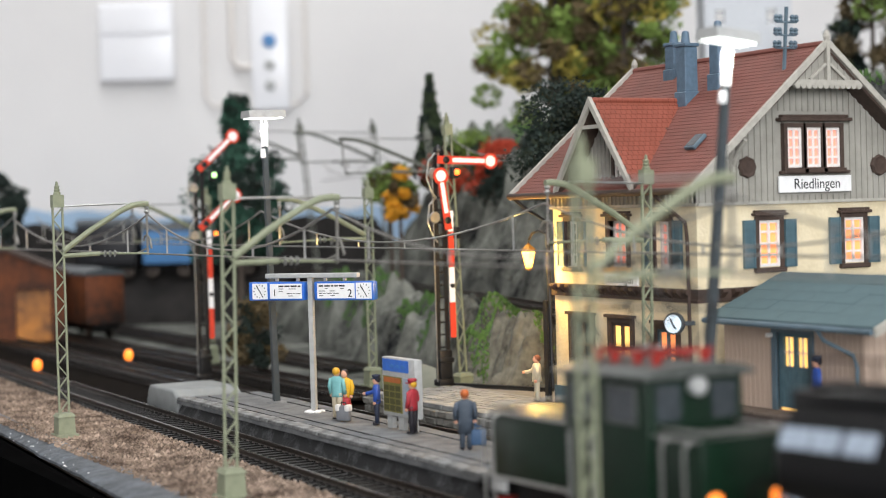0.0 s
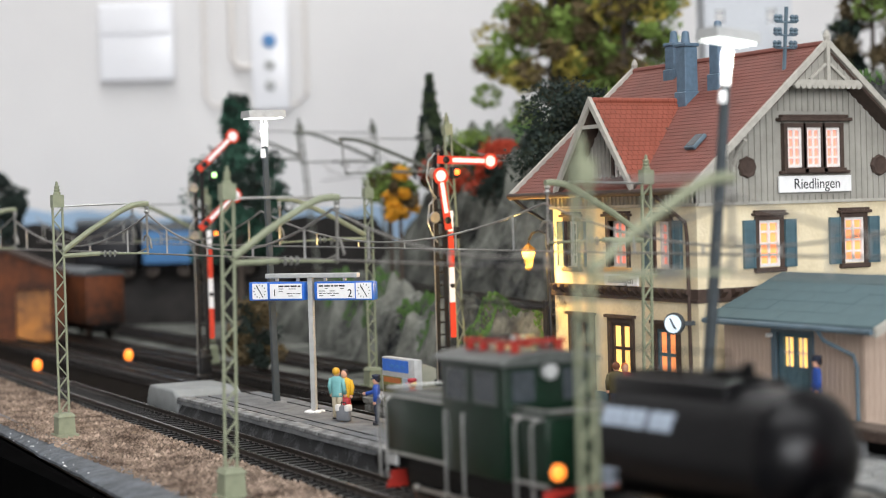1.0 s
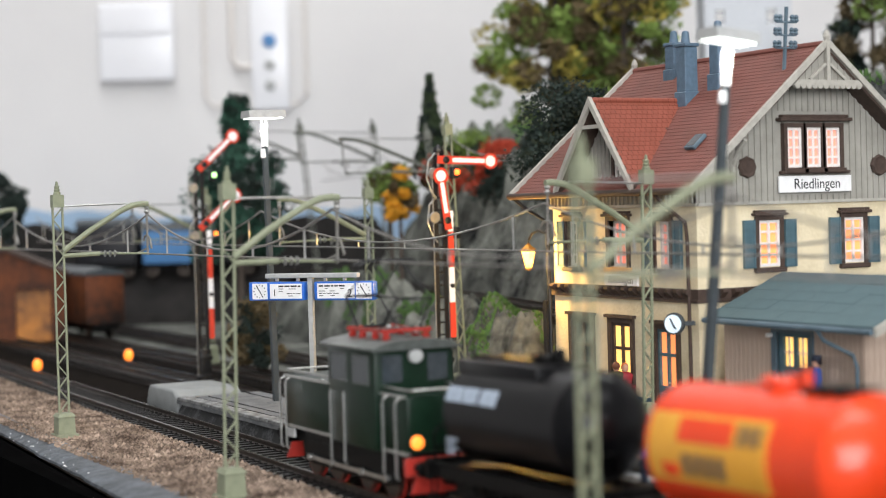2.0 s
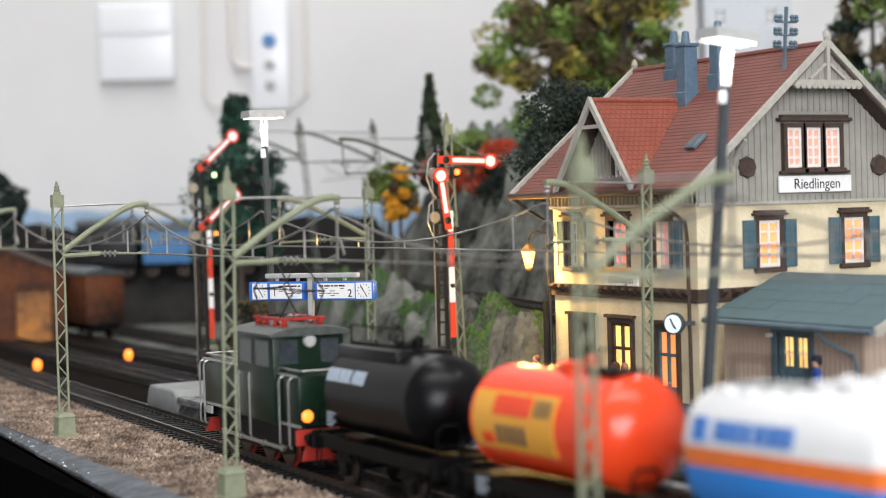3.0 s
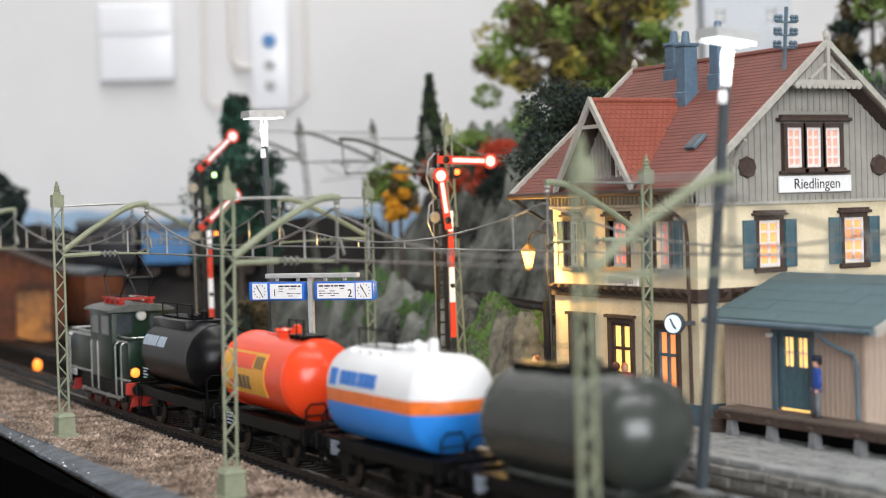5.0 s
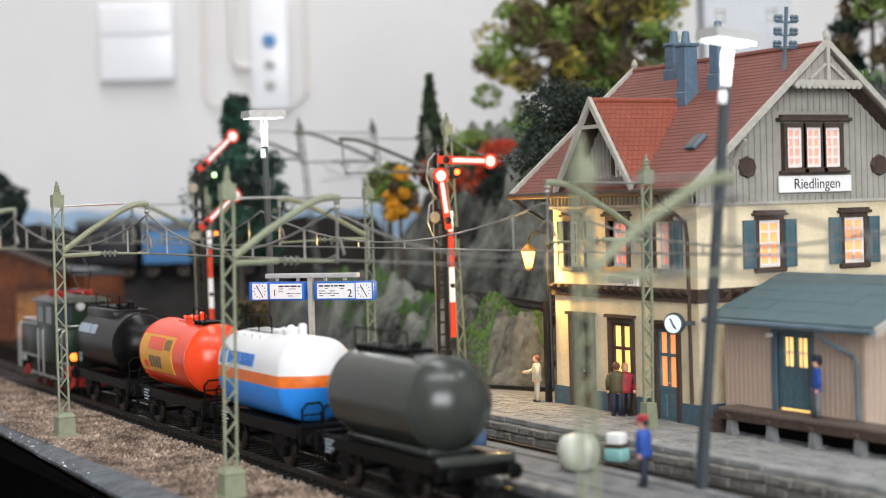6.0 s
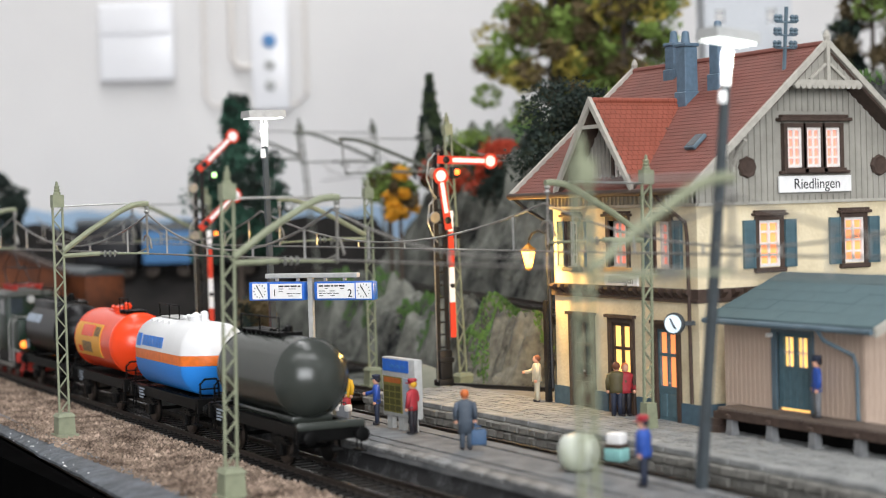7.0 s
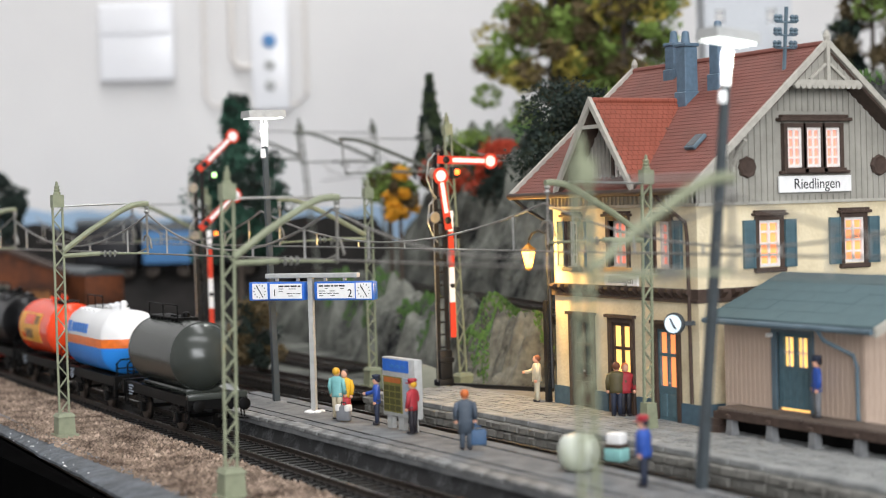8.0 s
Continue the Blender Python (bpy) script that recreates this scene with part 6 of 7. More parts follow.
# ---- timetable kiosk, planter, box, benches
def kiosk():
    t = thing("timetable_stand", mm(-587, 299, 5.4, 2), "pale grey timetable stand with a blue header", "information stand")
    bm = bmesh.new()
    soft_box(bm, -13, 13, -1.8, 1.8, 5, 28, 0.5)
    part("panel", bm, GREYPLASTIC, t, "pale grey panel", True)
    for x in (-9, 0, 8.5):
        bm = bmesh.new()
        box(bm, x - 2, x + 2, -1, 1, 0, 5)
        part("leg", bm, GREYPLASTIC, t)
    bm = bmesh.new()
    box(bm, -12, 8.5, -2.05, -1.8, 22.6, 27.3)
    part("header", bm, SIGNBLUE, t, "blue header field")
    for k in range(3):
        bm = bmesh.new()
        box(bm, -6 + k * 4.4, -2.6 + k * 4.4, -2.15, -2.05, 24.2, 25.4)
        part("header_bar", bm, DECALBLUE, t)
    bm = bmesh.new()
    box(bm, -11.6, 3, -2.05, -1.8, 6.6, 20.6)
    p = part("timetable", bm, mat("olive_print", rgb("7e7a3a"), rgb("5f5a30"), rough=0.5, bump=0), t, "olive timetable sheet")
    bm = bmesh.new()
    for k in range(3):
        for j in range(4):
            box(bm, -11 + k * 4.6, -7.2 + k * 4.6, -2.15, -2.05, 7.2 + j * 2.6, 9.3 + j * 2.6)
    part("timetable_block", bm, mat("dark_olive_print", rgb("4c4a22"), rough=0.5, bump=0), p)["kind"] = "stuff"
    bm = bmesh.new()
    box(bm, -11, 2.4, -2.15, -2.05, 18.2, 20.2)
    part("timetable_head", bm, mat("brown_orange_print", rgb("b5652f"), rough=0.5, bump=0), p)
    bm = bmesh.new()
    box(bm, 4.4, 11.6, -2.05, -1.8, 6.6, 20.6)
    part("side_sheet", bm, DECALGREY, t, "pale printed sheet")


kiosk()
bm = bmesh.new()
lathe(bm, [(3.5, 0), (5.8, 1.5), (7.0, 4.5), (7.0, 7.5), (6.2, 9.8), (5.0, 11.2), (2.5, 12), (0.4, 12.2)], (0, 0, 0), (0, 0, 1), 28)
solid("flower_tub", bm, mat("pale_tub_plastic", rgb("c9cdc8"), rgb("a9b08f"), rough=0.4, scale=60, mix=0.7), "round pale plastic flower tub on the platform", "flower tub", mm(-459.3, 297.2, 5.5), smooth=True)


def trolley():
    t = thing("luggage_trolley", mm(-468.5, 318.2, 5.5, 20), "small trolley with white and turquoise boxes", "trolley")
    bm = bmesh.new()
    soft_box(bm, -3.4, 3.4, -2.8, 2.8, 0, 4.4, 0.5)
    part("lower_box", bm, mat("turquoise_plastic", rgb("8fc3c0"), rgb("79adaa"), rough=0.5), t, "turquoise box", True)
    bm = bmesh.new()
    soft_box(bm, -2.8, 3.0, -2.4, 2.4, 5.6, 9.4, 0.7)
    part("upper_box", bm, SIGWHITE, t, "white box", True)
    bm = bmesh.new()
    soft_box(bm, -3.2, 3.2, -2.6, 2.6, 4.4, 5.6, 0.3)
    part("tray", bm, BROWN, t, "brown tray")


trolley()


# ---- painted miniature figures, one mesh each
SKIN = mat("figure_skin_paint", rgb("d9a58a"), rgb("c99379"), rough=0.5, bump=0.0)


def paint(name, h):
    return mat(name, rgb(h), rough=0.55, bump=0.05, scale=300)


PAINT = {k: paint("figure_paint_" + k, h) for k, h in dict(blue="2f54a8", navy="2c3345", cream="cfc7b0", teal="79b4b4", tan="b9ad94", yellow="e3b02c", red="a8313a", black="26242a", coat="4a5460", olive="5a5236", brown="7a4a34", blonde="d9a62f", orange="c86a35", white="e4e0da", grey="77797d", case="3f5a7a").items()}


def figure(x, y, z, rz, label, coat, legs, hair, h=20.5, skirt=False, cap="", long_coat=False, arm_out=False, bag="", wide=1.0):
    """A painted figure; it faces -y."""
    layers = {}

    def of(m):
        return layers.setdefault(m, bmesh.new())

    k = h / 20.5
    b = of(PAINT["black"])
    for s in (-1, 1):
        soft_box(b, s * 1.3 - 0.8, s * 1.3 + 0.8, -1.9, 1.0, 0, 0.9, 0.3, 1)
    b = of(PAINT[legs])
    if skirt:
        lathe(b, [(2.6, 3.5), (2.5, 6), (2.0, 10)], (0, 0, 0), (0, 0, 1), 12)
        for s in (-1, 1):
            rod(of(SKIN), (s * 0.9, 0, 0.6), (s * 0.9, 0, 4), 0.6, 0.8)
    else:
        for s in (-1, 1):
            lathe(b, [(0.95, 0.6), (1.0, 4), (1.2, 7), (1.35, 10.4)], (s * 1.15, 0, 0), (0, 0, 1), 10)
    b = of(PAINT[coat])
    rings = []
    low = 5.5 if long_coat else 8.8
    for zz, rx, ry in ((low, 2.5, 1.7), (10.2, 2.45, 1.65), (12.2, 2.45, 1.55), (14.6, 2.95, 1.6), (16.2, 2.7, 1.4), (16.9, 1.2, 0.9)):
        rings.append(ring(b, Vector((0, 0, zz)), Vector((1, 0, 0)), Vector((0, 1, 0)), rx * wide, ry * wide, 14))
    skin(b, rings)
    for s in (-1, 1):
        if arm_out and s < 0:
            tube(b, [(s * 2.7, 0, 15.8), (s * 3.4, -1.8, 13.2), (s * 3.8, -4.6, 12.6)], 0.85, 8)
            ball(of(SKIN), (s * 3.9, -5.3, 12.6), 0.75, n=8, m=6)
        else:
            tube(b, [(s * 2.7, 0, 15.9), (s * 3.4, 0.2, 13), (s * 3.2, -0.7, 10)], 0.85, 8)
            ball(of(SKIN), (s * 3.2, -0.9, 9.2), 0.75, n=8, m=6)
    ball(of(SKIN), (0, -0.1, 18.4), 1.35, 1.5, 1.75, 12, 8)
    rod(of(SKIN), (0, 0, 16.6), (0, 0, 17.6), 0.8)
    b = of(PAINT[hair])
    ball(b, (0, 0.35, 18.85), 1.5, 1.6, 1.6, 12, 8)
    if cap:
        b = of(PAINT[cap])
        lathe(b, [(1.5, 0), (1.55, 0.8), (1.9, 1.2), (1.7, 1.8), (0.4, 2.0)], (0, 0, 19.1), (0, 0, 1), 14)
        soft_box(b, -1.2, 1.2, -2.4, -0.8, 19.0, 19.4, 0.15, 1)
    if bag:
        b = of(PAINT[bag])
        soft_box(b, -7.0, -1.6, -1.5, 1.0, 1.2, 6.6, 0.6)
        tube(b, [(-3.2, -0.3, 6.4), (-3.3, -0.3, 7.6), (-5.2, -0.3, 7.6), (-5.4, -0.3, 6.4)], 0.35, 6)
        rod(b, (-3.4, -0.4, 7.4), (-3.2, -0.7, 9.2), 0.4)
    me = bpy.data.meshes.new("figure")
    whole = bmesh.new()
    for i, (m, b) in enumerate(layers.items()):
        bmesh.ops.recalc_face_normals(b, faces=list(b.faces))
        vs = {v: whole.verts.new(v.co * k) for v in b.verts}
        for f in b.faces:
            nf = whole.faces.new([vs[v] for v in f.verts])
            nf.material_index = i
            nf.smooth = True
        b.free()
        me.materials.append(m)
    whole.to_mesh(me)
    whole.free()
    me.transform(Matrix.Scale(S, 4))
    ob = new("figure", me)
    ob.matrix_basis = mm(x, y, z, rz)
    return tagged(ob, label, "miniature figure", "miniature figures")


P = 5.7
figure(-632.2, 291.9, P, -150, "painted figure in a turquoise shirt and beige trousers, embracing", "teal", "tan", "blonde", 21.5)
figure(-631.7, 295.2, P, 40, "painted figure in a yellow top and red skirt, embracing", "yellow", "red", "black", 20.5, skirt=True)
figure(-606.5, 297.3, P, -28, "painted railwayman figure in blue with an outstretched arm", "blue", "navy", "black", 19.5, cap="navy", arm_out=True)
figure(-573.0, 296.1, P, -60, "painted figure in a red jacket with blonde hair", "red", "black", "blonde", 20.5, cap="red")
figure(-523.3, 291.2, P, -118, "painted figure in a long grey-blue coat with a suitcase", "coat", "coat", "orange", 21.5, long_coat=True, bag="case")
figure(-628.8, 386.1, P, -25, "painted figure in a cream suit with an outstretched arm", "cream", "cream", "brown", 20.5, arm_out=True, wide=1.25)
figure(-564.5, 384, P, -125, "painted figure in an olive jacket and dark blue trousers, embracing", "olive", "navy", "brown", 22, wide=1.1)
figure(-563, 387.3, P, 70, "painted figure in a red jacket, embracing", "red", "black", "orange", 21.5)
figure(-421.0, 295.6, P, -40, "painted figure in a blue jacket and red cap", "blue", "navy", "black", 21, cap="red", wide=1.5)
figure(-450, 389, 15.7, -30, "painted railwayman figure in a blue jacket on the ramp", "blue", "grey", "black", 21, cap="navy")


def suitcase(x, y, z):
    t = thing("suitcase", mm(x, y, z, 30), "dark grey travel bag with white trim on the platform", "suitcase")
    bm = bmesh.new()
    soft_box(bm, -3.2, 3.2, -1.4, 1.4, 0, 6.4, 0.9)
    part("bag_body", bm, PAINT["grey"], t, "dark grey bag body", True)
    bm = bmesh.new()
    soft_box(bm, -3.4, -1.2, -1.6, 1.6, 4, 6.8, 0.6)
    soft_box(bm, 1.2, 3.4, -1.6, 1.6, 4, 6.8, 0.6)
    part("bag_trim", bm, PAINT["white"], t, "white corners", True)
    bm = bmesh.new()
    tube(bm, [(-1.2, 0, 6.4), (-1, 0, 7.6), (1, 0, 7.6), (1.2, 0, 6.4)], 0.3, 6)
    part("bag_handle", bm, PAINT["black"], t)


suitcase(-625.4, 291.5, 5.6)


# low shunting lamps beside the far tracks
for x, y in ((-1026.4, 273.7), (-1053.2, 339.9)):
    t = thing("ground_lamp", mm(x, y, -4), "small glowing orange shunting lamp beside the track", "signal lamp", "shunting lamps")
    bm = bmesh.new()
    rod(bm, (0, 0, 0), (0, 0, 3), 2.0, 1.4)
    part("lamp_foot", bm, BLACKMETAL, t)
    bm = bmesh.new()
    ball(bm, (0, 0, 6), 2.9, 2.9, 3.8, 14, 10)
    part("lamp_bulb", bm, LAMPORANGE, t, "glowing orange bulb", True)

# low black cable trough along the foot of the rock
bm = bmesh.new()
beam(bm, (-717.8, 392.6, 4), (-665.3, 416.9, 4), 3.0, 5.0)
solid("cable_trough", bm, BLACKMETAL, "low black cable trough at the foot of the rock", "cable trough")

# rounded grey-green mound behind the platform end
bm = bmesh.new()
ball(bm, (0, 0, 0), 34, 14, 16, 24, 12)
for v in bm.verts:
    v.co += v.co.normalized() * noise.noise(v.co * 0.05) * 2
solid("concrete_mound", bm, mat("grey_green_concrete", rgb("8f8f80"), rgb("77786a"), rough=0.85, scale=60), "smooth grey-green concrete mound behind the platform", "mound", mm(-753.7, 394.4, -3), smooth=True)


# ---- trees and bushes
LEAFDARK = mat("dark_green_foliage", rgb("25342d"), rgb("141d18"), rough=0.8, bump=0, scale=100, island=0.4)
LEAFGREEN = mat("green_foliage", rgb("7d9448"), rgb("546a2e"), rough=0.8, bump=0, scale=40, island=0.45)
LEAFYELLOW = mat("yellow_green_foliage", rgb("b0a04a"), rgb("7f7a33"), rough=0.8, bump=0, scale=40, island=0.45)
LEAFRED = mat("red_foliage", rgb("b5442a"), rgb("8d3322"), rough=0.8, bump=0, scale=50, island=0.35)
LEAFORANGE = mat("orange_yellow_foliage", rgb("dda22a"), rgb("bb7f1f"), rough=0.8, bump=0, scale=50, island=0.3)
LEAFBROWN = mat("brown_autumn_foliage", rgb("5e5034"), rgb("3c3424"), rough=0.8, bump=0, scale=50, island=0.4)
BARK = mat("grey_brown_bark", rgb("5a5048"), rgb("3d3630"), rough=0.9, scale=150, stretch=(1, 1, 0.3))


def foliage(rnd, clumps, per, leaf):
    """Leaves as small tilted quads over the shells of many clumps; clumps: (x, y, z, rx, rz)."""
    verts, faces = [], []
    for cx, cy, cz, rx, rz in clumps:
        for _ in range(per):
            u, a = rnd.uniform(-1, 1), rnd.uniform(0, 6.283)
            r = rnd.uniform(0.55, 1.08)
            q = math.sqrt(1 - u * u)
            p = Vector((cx + rx * r * q * math.cos(a), cy + rx * r * q * math.sin(a), cz + rz * r * u))
            d = Vector((rnd.gauss(0, 1), rnd.gauss(0, 1), rnd.gauss(0, 0.7))).normalized()
            e = d.cross(Vector((rnd.gauss(0, 1), rnd.gauss(0, 1), rnd.gauss(0, 1)))).normalized()
            s = leaf * rnd.uniform(0.6, 1.4)
            k = len(verts)
            for w in (d * s, e * s * 0.6, -d * s, -e * s * 0.6):
                verts.append(tuple((p + w) * S))
            faces.append((k, k + 1, k + 2, k + 3))
    return verts, faces


def tree(x, y, z, h, r, label, materials, seed, clump_r=0.28, count=40, per=90, leaf=1.6, trunk=0.3, shape="round", name="tree", category="tree"):
    # on the hill the trunk reaches down to the ground below the crown
    if z > 50:
        base = hill_height(x, y) - 2.0
        trunk, h, z = (z + trunk * h - base) / (z + h - base), z + h - base, base
    t = thing(name, mm(x, y, z), label, category)
    rnd = random.Random(seed)
    bm = bmesh.new()
    tr = min(3.2, max(1.0, h * 0.022))
    tube(bm, [(0, 0, -3), (rnd.uniform(-1, 1), rnd.uniform(-1, 1), h * 0.35), (rnd.uniform(-2, 2), rnd.uniform(-2, 2), h * 0.75)], tr, 8)
    for v in bm.verts:
        k = 1 - 0.7 * max(0, v.co.z) / h
        v.co.x *= k
        v.co.y *= k
    for k in range(7):
        a = k * 2.4 + rnd.uniform(-0.4, 0.4)
        z0 = h * rnd.uniform(trunk, 0.6)
        L = r * rnd.uniform(0.5, 0.85)
        rod(bm, (0, 0, z0), (math.cos(a) * L, math.sin(a) * L, z0 + L * rnd.uniform(0.4, 0.9)), tr * 0.4, tr * 0.12, 6)
    part("trunk", bm, BARK, t, "thin brown trunk with limbs", True)
    groups = [[] for _ in materials]
    for k in range(count):
        u = rnd.random()
        zz = trunk + (1 - trunk) * u
        if shape == "cone":
            rr = r * (1 - u) ** 0.9 + 0.6
        elif shape == "bell":
            rr = r * (1.0 if u < 0.66 else 0.16)
        elif shape == "bush":
            rr = r * math.sqrt(max(0.02, 1 - u * u))
        else:
            rr = r * math.sqrt(max(0.03, 1 - (2 * u - 0.9) ** 2 * 0.8))
        a = rnd.uniform(0, 6.283)
        q = rr * math.sqrt(rnd.uniform(0.15, 1.0)) * 0.85
        c = r * clump_r * rnd.uniform(0.6, 1.3) * (max(0.3, 1 - u) if shape == "cone" else 0.6 if shape == "bell" and u > 0.66 else 1)
        groups[rnd.randrange(len(materials))].append((q * math.cos(a), q * math.sin(a), zz * h, c, c * 0.8))
    for g, m in zip(groups, materials):
        v, f = foliage(rnd, g, per, leaf)
        me = bpy.data.meshes.new("crown")
        me.from_pydata(v, [], f)
        me.materials.append(m)
        ob = new("crown", me)
        ob.parent = t
        tagged(ob, "uneven leafy crown")
    return t


tree(-725.9, 466.8, 92, 58, 30, "dense dark green model tree behind the station", [LEAFDARK], 1, 0.36, 38, 330, 1.1, 0.08)
tree(-708.5, 470.6, 90, 54, 24, "dense dark green model tree behind the station", [LEAFDARK], 2, 0.3, 40, 260, 1.1, 0.1)
tree(-944, 551, 88, 28, 16, "small dark green shrub on the hill", [LEAFDARK], 21, 0.35, 18, 150, 1.0, 0.05, "bush", "shrub", "shrub")
tree(-1055.3, 672, 92, 200, 64, "large light green model tree on the hill", [LEAFGREEN, LEAFGREEN, LEAFYELLOW, LEAFBROWN], 3, 0.2, 120, 150, 2.3, 0.1)
tree(-1017.5, 707.1, 100, 200, 60, "large yellow-green autumn model tree on the hill", [LEAFYELLOW, LEAFGREEN, LEAFGREEN, LEAFBROWN], 4, 0.2, 120, 150, 2.3, 0.15)
tree(-1132.0, 749.1, 110, 190, 50, "large green model tree on the hill", [LEAFGREEN, LEAFBROWN, LEAFDARK], 5, 0.24, 80, 150, 2.4, 0.2)
tree(-1041.0, 558.1, 112, 71, 13, "slim dark green conical fir", [LEAFDARK, mat("fir_green_foliage", rgb("3c4a30"), rgb("2b3824"), rough=0.8, bump=0, island=0.3)], 6, 0.45, 150, 110, 1.4, 0.02, "cone")
tree(-965.5, 570.9, 100, 32, 22, "red autumn bush on the rock", [LEAFRED], 7, 0.35, 30, 140, 1.8, 0.05, "bush", "bush", "bush")
tree(-993.9, 539.5, 98, 26, 20, "dark red autumn bush on the rock", [LEAFRED, LEAFBROWN], 8, 0.35, 24, 120, 1.8, 0.05, "bush", "bush", "bush")
tree(-988.9, 506.0, 84, 30, 15, "orange-yellow autumn bush on the rock", [LEAFORANGE, LEAFORANGE, LEAFBROWN], 9, 0.3, 16, 120, 1.8, 0.05, "bush", "bush", "bush")
tree(-1014.5, 511.9, 96, 22, 20, "brown-green bush on the rock", [LEAFBROWN, LEAFGREEN], 10, 0.35, 24, 120, 1.8, 0.05, "bush", "bush", "bush")
tree(-1037.4, 586.3, 112, 26, 30, "grey-green bush on the hilltop", [LEAFDARK, LEAFGREEN], 22, 0.35, 26, 100, 2.0, 0.05, "bush", "bush", "bush")
tree(-1169.6, 464.8, -4, 176, 36, "dark green model tree behind the signal", [LEAFDARK, mat("deep_green_foliage", rgb("2f5444"), rgb("213c30"), rough=0.8, bump=0, island=0.3)], 11, 0.34, 100, 130, 2.2, 0.38, "bell")
tree(-1404.6, 346.4, -4, 130, 26, "dark green model tree at the layout's edge", [LEAFDARK], 12, 0.34, 40, 120, 2.4, 0.45)
tree(-909.9, 844.0, 120, 130, 34, "brown-orange autumn tree on the hill", [LEAFBROWN, LEAFDARK, LEAFBROWN, LEAFGREEN], 13, 0.3, 70, 130, 2.4, 0.02)
tree(-931.2, 377.2, 2, 34, 20, "dark autumn bush at the foot of the rock", [LEAFBROWN, LEAFDARK], 14, 0.35, 30, 120, 1.6, 0.02, "bush", "bush", "bush")


# ---- white house on the hill
def far_house(x, y, z, rz):
    t = thing("hill_house", mm(x, y, z, rz), "white gabled house on the hill", "building")
    wallm = mat("white_house_wall", rgb("d5d8dc"), rgb("c2c6cb"), rough=0.8)
    bm = bmesh.new()
    holes = [(-26, -18, 28, 40), (-6, 2, 28, 40), (14, 22, 28, 40), (-26, -18, 6, 18), (14, 22, 6, 18)]
    holed_wall(bm, -34, 34, -140, 50, holes, 0, 3)
    box(bm, -34, -31, 3, 50, -140, 50)
    box(bm, 31, 34, 3, 50, -140, 50)
    part("wall", bm, wallm, t, "white wall")
    bm = bmesh.new()
    for s in (-1, 1):
        prism(bm, [(0, 82), (s * 40, 46), (s * 40, 43), (0, 79)], 58, "xz", -4)
    part("roof", bm, SLATE, t, "grey roof")
    bm = bmesh.new()
    prism(bm, [(-34, 50), (34, 50), (0, 79)], 3, "xz", 0)
    part("gable", bm, wallm, t, "white gable")
    for a, b, c, d in holes:
        bm = bmesh.new()
        box(bm, a, b, 1.6, 2, c, d)
        w = part("window", bm, CABGLASS, t, "dark window")
        bm = bmesh.new()
        box(bm, (a + b) / 2 - 0.5, (a + b) / 2 + 0.5, 0.6, 1.5, c, d)
        box(bm, a, b, 0.6, 1.4, (c + d) / 2 - 0.5, (c + d) / 2 + 0.5)
        part("glazing_bar", bm, WHITE, w)
    return t


far_house(-1055.2, 850.6, 222, 60)


# ---- rolling stock and sheds far to the side
def box_wagon(x, y, z, rz, ln, w, h, material, label):
    t = thing("goods_wagon", mm(x, y, z, rz), label, "goods wagon", "parked wagons")
    bm = bmesh.new()
    soft_box(bm, -ln / 2, ln / 2, -w / 2, w / 2, 12, 12 + h, 1.2)
    part("wagon_body", bm, material, t, "", True)
    bm = bmesh.new()
    rings = [[bm.verts.new((xx, yy, zz)) for yy, zz in ((-w / 2 - 1, 11 + h), (-w / 2, 13.5 + h), (0, 17 + h), (w / 2, 13.5 + h), (w / 2 + 1, 11 + h))] for xx in (-ln / 2 - 1, ln / 2 + 1)]
    skin(bm, rings)
    part("wagon_roof", bm, POST, t, "dark grey roof")
    bm = bmesh.new()
    box(bm, -ln / 2, ln / 2, -10, 10, 8, 12)
    part("wagon_frame", bm, FRAMEBLACK, t)
    for xx in (-ln / 3, ln / 3):
        wheelset(t, xx)
    return t


BROWNRED = mat("rust_orange_paint", rgb("6e3814"), rgb("1c0f08"), rough=0.7, scale=30, fine=200, contrast=0.2)
DULLBLUE = mat("dull_blue_paint", rgb("5a8fc4"), rgb("4a7bb0"), rough=0.5)
DARKGREY = mat("dark_grey_paint", rgb("1f1f23"), rgb("18181b"), rough=0.5)
track("track_4", -1690, -760, 372, 0, "dark siding tracks beyond the platform", False)
track("track_5", -1690, -900, 430, 0, "dark siding tracks beyond the platform", False)
box_wagon(-1302.2, 385.7, -2, 0, 110, 30, 38, BROWNRED, "rust-brown parked goods wagon on a siding")
box_wagon(-1468.0, 459.4, 36, 61.5, 52, 30, 36, DARKGREY, "dark grey parked goods wagon on a siding")
box_wagon(-1442.9, 506.1, 36, 61.5, 42, 30, 30, DULLBLUE, "dull blue parked goods wagon on a siding")
box_wagon(-1417.6, 552.2, 36, 61.5, 56, 30, 30, DARKGREY, "dark grey parked goods wagon on a siding")


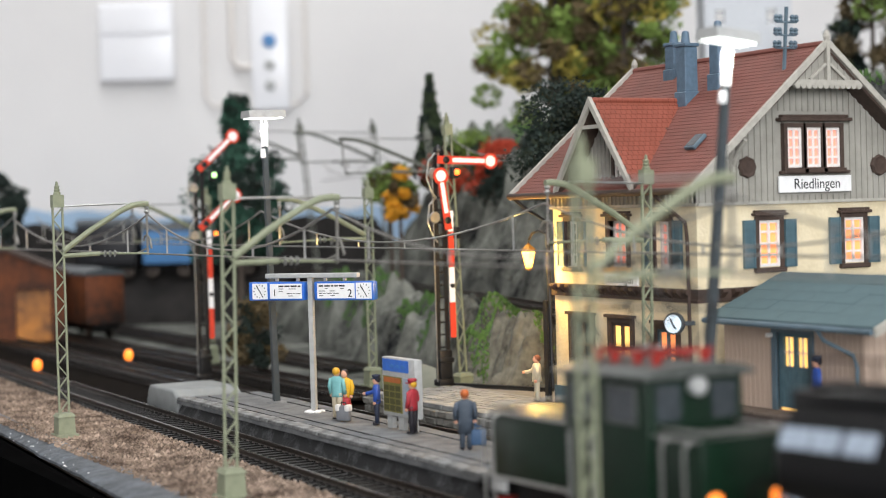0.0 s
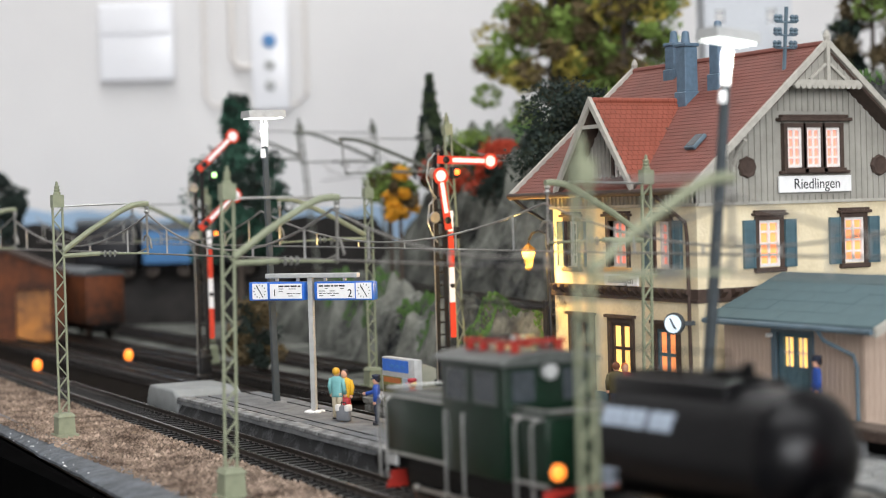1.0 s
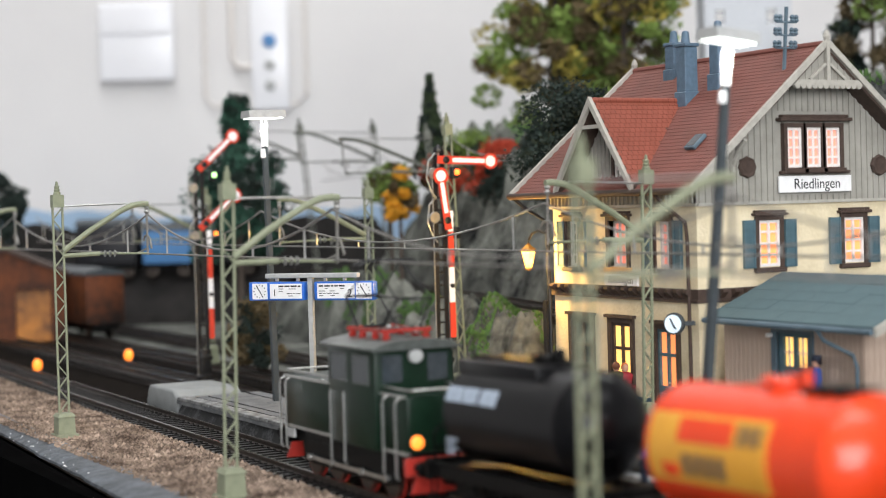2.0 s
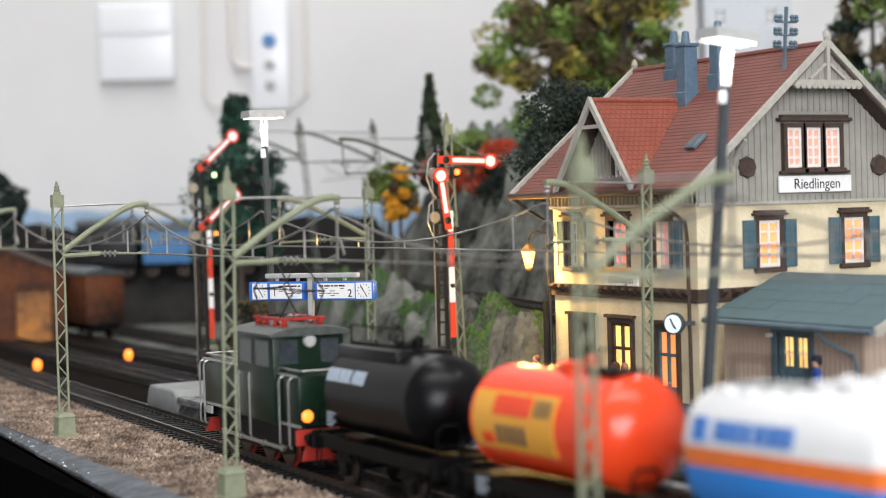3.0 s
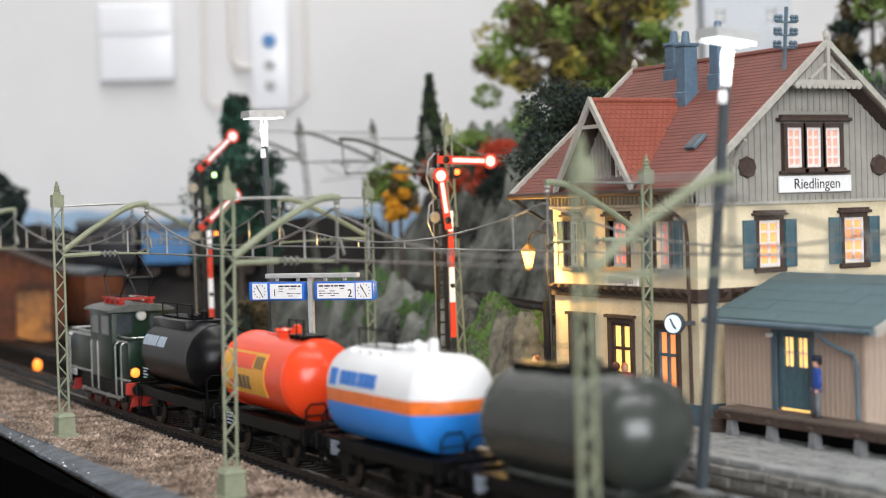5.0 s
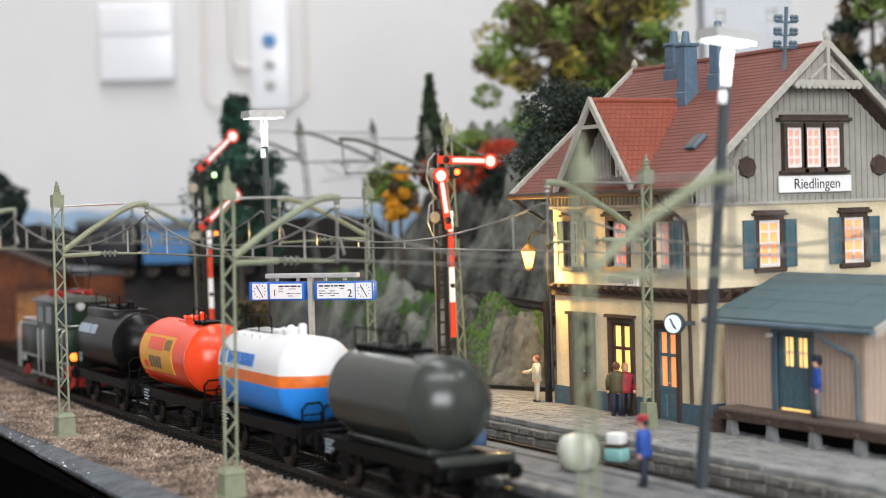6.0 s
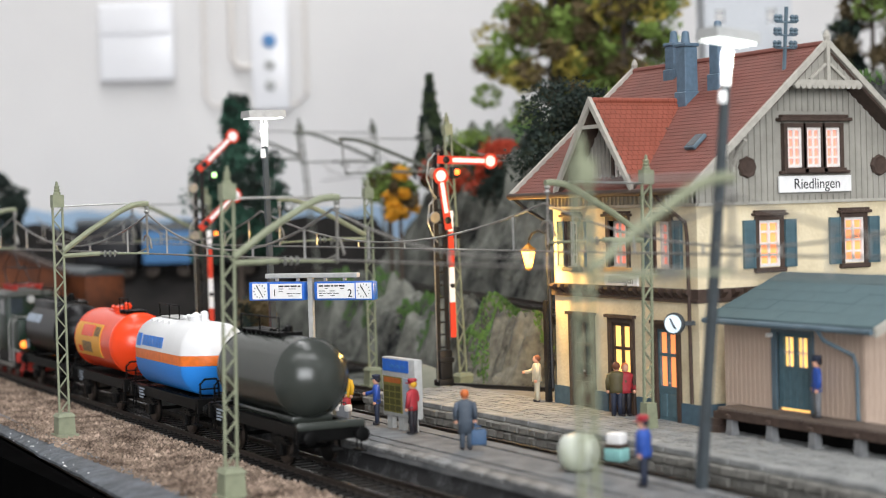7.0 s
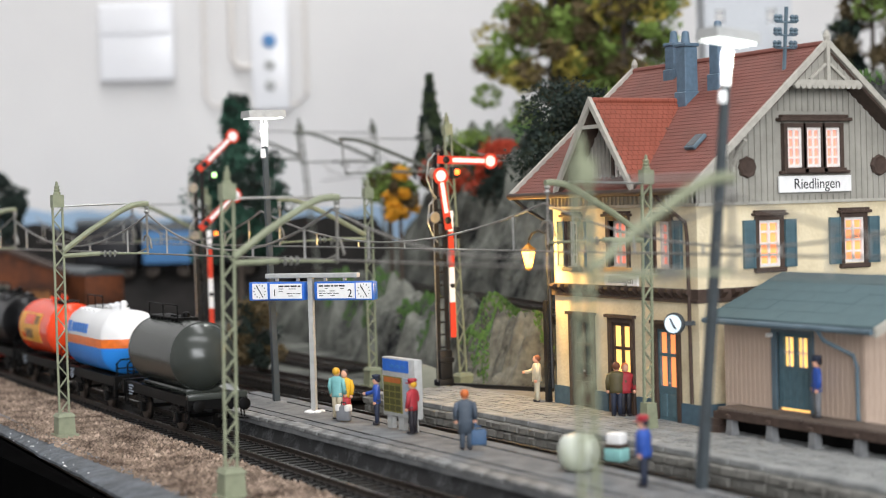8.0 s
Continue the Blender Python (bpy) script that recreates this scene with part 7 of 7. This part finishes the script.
def engine_shed(x, y, z, rz):
    t = thing("engine_shed", mm(x, y, z, rz), "orange brick engine shed beyond the tracks", "shed")
    bm = bmesh.new()
    holed_wall(bm, -45, 45, 0, 55, [(-34, -8, 0, 40), (8, 34, 0, 40)], 0, 4)
    box(bm, -45, -41, 4, 90, 0, 55)
    box(bm, 41, 45, 4, 90, 0, 55)
    part("wall", bm, BROWNRED, t, "orange brick wall")
    bm = bmesh.new()
    for s in (-1, 1):
        prism(bm, [(0, 74), (s * 50, 53), (s * 50, 50), (0, 71)], 98, "xz", -4)
    part("roof", bm, BROWN, t, "brown roof")
    bm = bmesh.new()
    prism(bm, [(-45, 55), (45, 55), (0, 71)], 4, "xz", 0)
    part("gable", bm, BROWNRED, t)
    for x0 in (-34, 8):
        bm = bmesh.new()
        box(bm, x0, x0 + 26, 6, 8, 0, 40)
        part("gate", bm, mat("bright_orange_gate", rgb("c47c2a"), rgb("3e2410"), rough=0.5, scale=30, fine=150, contrast=0.2), t, "orange gate")
    return t


engine_shed(-1301.8, 323.7, -4, 75)

# dark rock bank behind the sidings
def dark_bank():
    def zf(u, v):
        k = min(1.0, max(0.0, (60 - abs(v)) / 34))
        e = max(0.0, min(1.0, (u + 210) / 50, (210 - u) / 50))
        r = 7 * ridged(u, v, 0.02, 3) + 5 * ridged(u, v, 0.05, 8)
        back = min(1.0, max(0.0, (v + 14) / 14))
        return -5 + e ** 0.6 * (41 * k ** 0.6 + (34 + 1.4 * r) * back * min(1.0, k * 1.6))
    bm = sheet(bmesh.new(), -210, 210, -60, 60, 120, 40, zf)
    solid("rock_bank", bm, mat("dark_brown_rock", rgb("2e2b29"), rgb("0e0d0d"), rough=0.95, scale=40, fine=200, mix=0.9, bump=0.8), "dark rock bank behind the sidings", "rock", mm(-1459.2, 538.4, 0, 61.5), kind="structure")


dark_bank()
# blue backdrop hills behind the sidings
bm = bmesh.new()
rows = []
for i in range(60):
    y = -260 + i * 26
    hgt = 92 + 14 * noise.noise(Vector((y * 0.006, 0, 0))) + 10 * noise.noise(Vector((y * 0.03, 2, 0)))
    rows.append([bm.verts.new((0, y, -6)), bm.verts.new((0, y, hgt)), bm.verts.new((3, y, hgt)), bm.verts.new((3, y, -6))])
for a, b in zip(rows, rows[1:]):
    for k in range(3):
        bm.faces.new((a[k], a[k + 1], b[k + 1], b[k]))
solid("backdrop", bm, mat("blue_backdrop_paint", rgb("a9c2da"), rgb("8aa6c0"), rough=0.8, scale=10), "blue painted low backdrop board behind the sidings", "backdrop", mm(-1790, 420, 0, -20), kind="structure")


# ---- fittings on the room wall


def on_wall(name, x, y, z, label, category):
    return thing(name, mm(x, y, z, 61.5), label, category)


t = on_wall("wall_socket", -1917.0, 641.4, 293.7, "white plastic wall socket with a hinged lid", "socket")
bm = bmesh.new()
soft_box(bm, -44, 44, -7, 0, -46, 46, 3, 3)
part("socket_body", bm, GLOSSWHITE, t, "white rounded body", True)
bm = bmesh.new()
soft_box(bm, -40, 40, -9.5, -7, 8, 42, 1.2, 3)
part("lid", bm, GLOSSWHITE, t, "white glossy lid", True)
t = on_wall("wall_switch", -1842.6, 777.5, 276.2, "white wall plate with a blue pilot light", "switch")
bm = bmesh.new()
soft_box(bm, -22, 22, -5, 0, -66, 66, 2, 2)
part("switch_plate", bm, GLOSSWHITE, t, "white plate", True)
bm = bmesh.new()
lathe(bm, [(8, 0), (8, 3), (5, 4)], (0, -5, 14), (0, -1, 0), 18)
part("pilot_light", bm, DULLBLUE, t, "blue pilot light", True)
for z in (-14, -38):
    bm = bmesh.new()
    lathe(bm, [(6, 0), (6, 3), (4, 4)], (0, -5, z), (0, -1, 0), 18)
    part("button", bm, GREYPLASTIC, t, "grey button", True)
t = on_wall("cable_duct", -1870.6, 737.7, 301.2, "white plastic cable duct on the wall", "cable duct")
bm = bmesh.new()
tube(bm, [(-28, -6, 420), (-28, -6, -74), (-20, -6, -84), (80, -6, -84), (90, -6, -74), (90, -6, 420)], 2.4, 8)
part("duct", bm, WHITE, t, "", True)
bm = bmesh.new()
tube(bm, [(4, -5, 420), (4, -5, -30), (12, -5, -40), (60, -5, -40)], 4, 8)
part("duct_branch", bm, WHITE, t, "", True)


# ---- what moves: the train gathers speed along the track
# way of the rear lamp, in millimetres gone in each half second
STEPS = (32, 37, 41.2, 42.3, 43.3, 44, 48.5, 49.7, 53.3, 53.8, 53.7, 53.5, 53.5, 55.5, 58.5, 60.5)


def motions():
    for ob, offset in TRAIN:
        x = -304.5 + offset
        rows = [(0.0, on_track(x))]
        for k, step in enumerate(STEPS):
            x -= step
            rows.append(((k + 1) * 0.5, on_track(x)))
        walk(ob, rows)


motions()
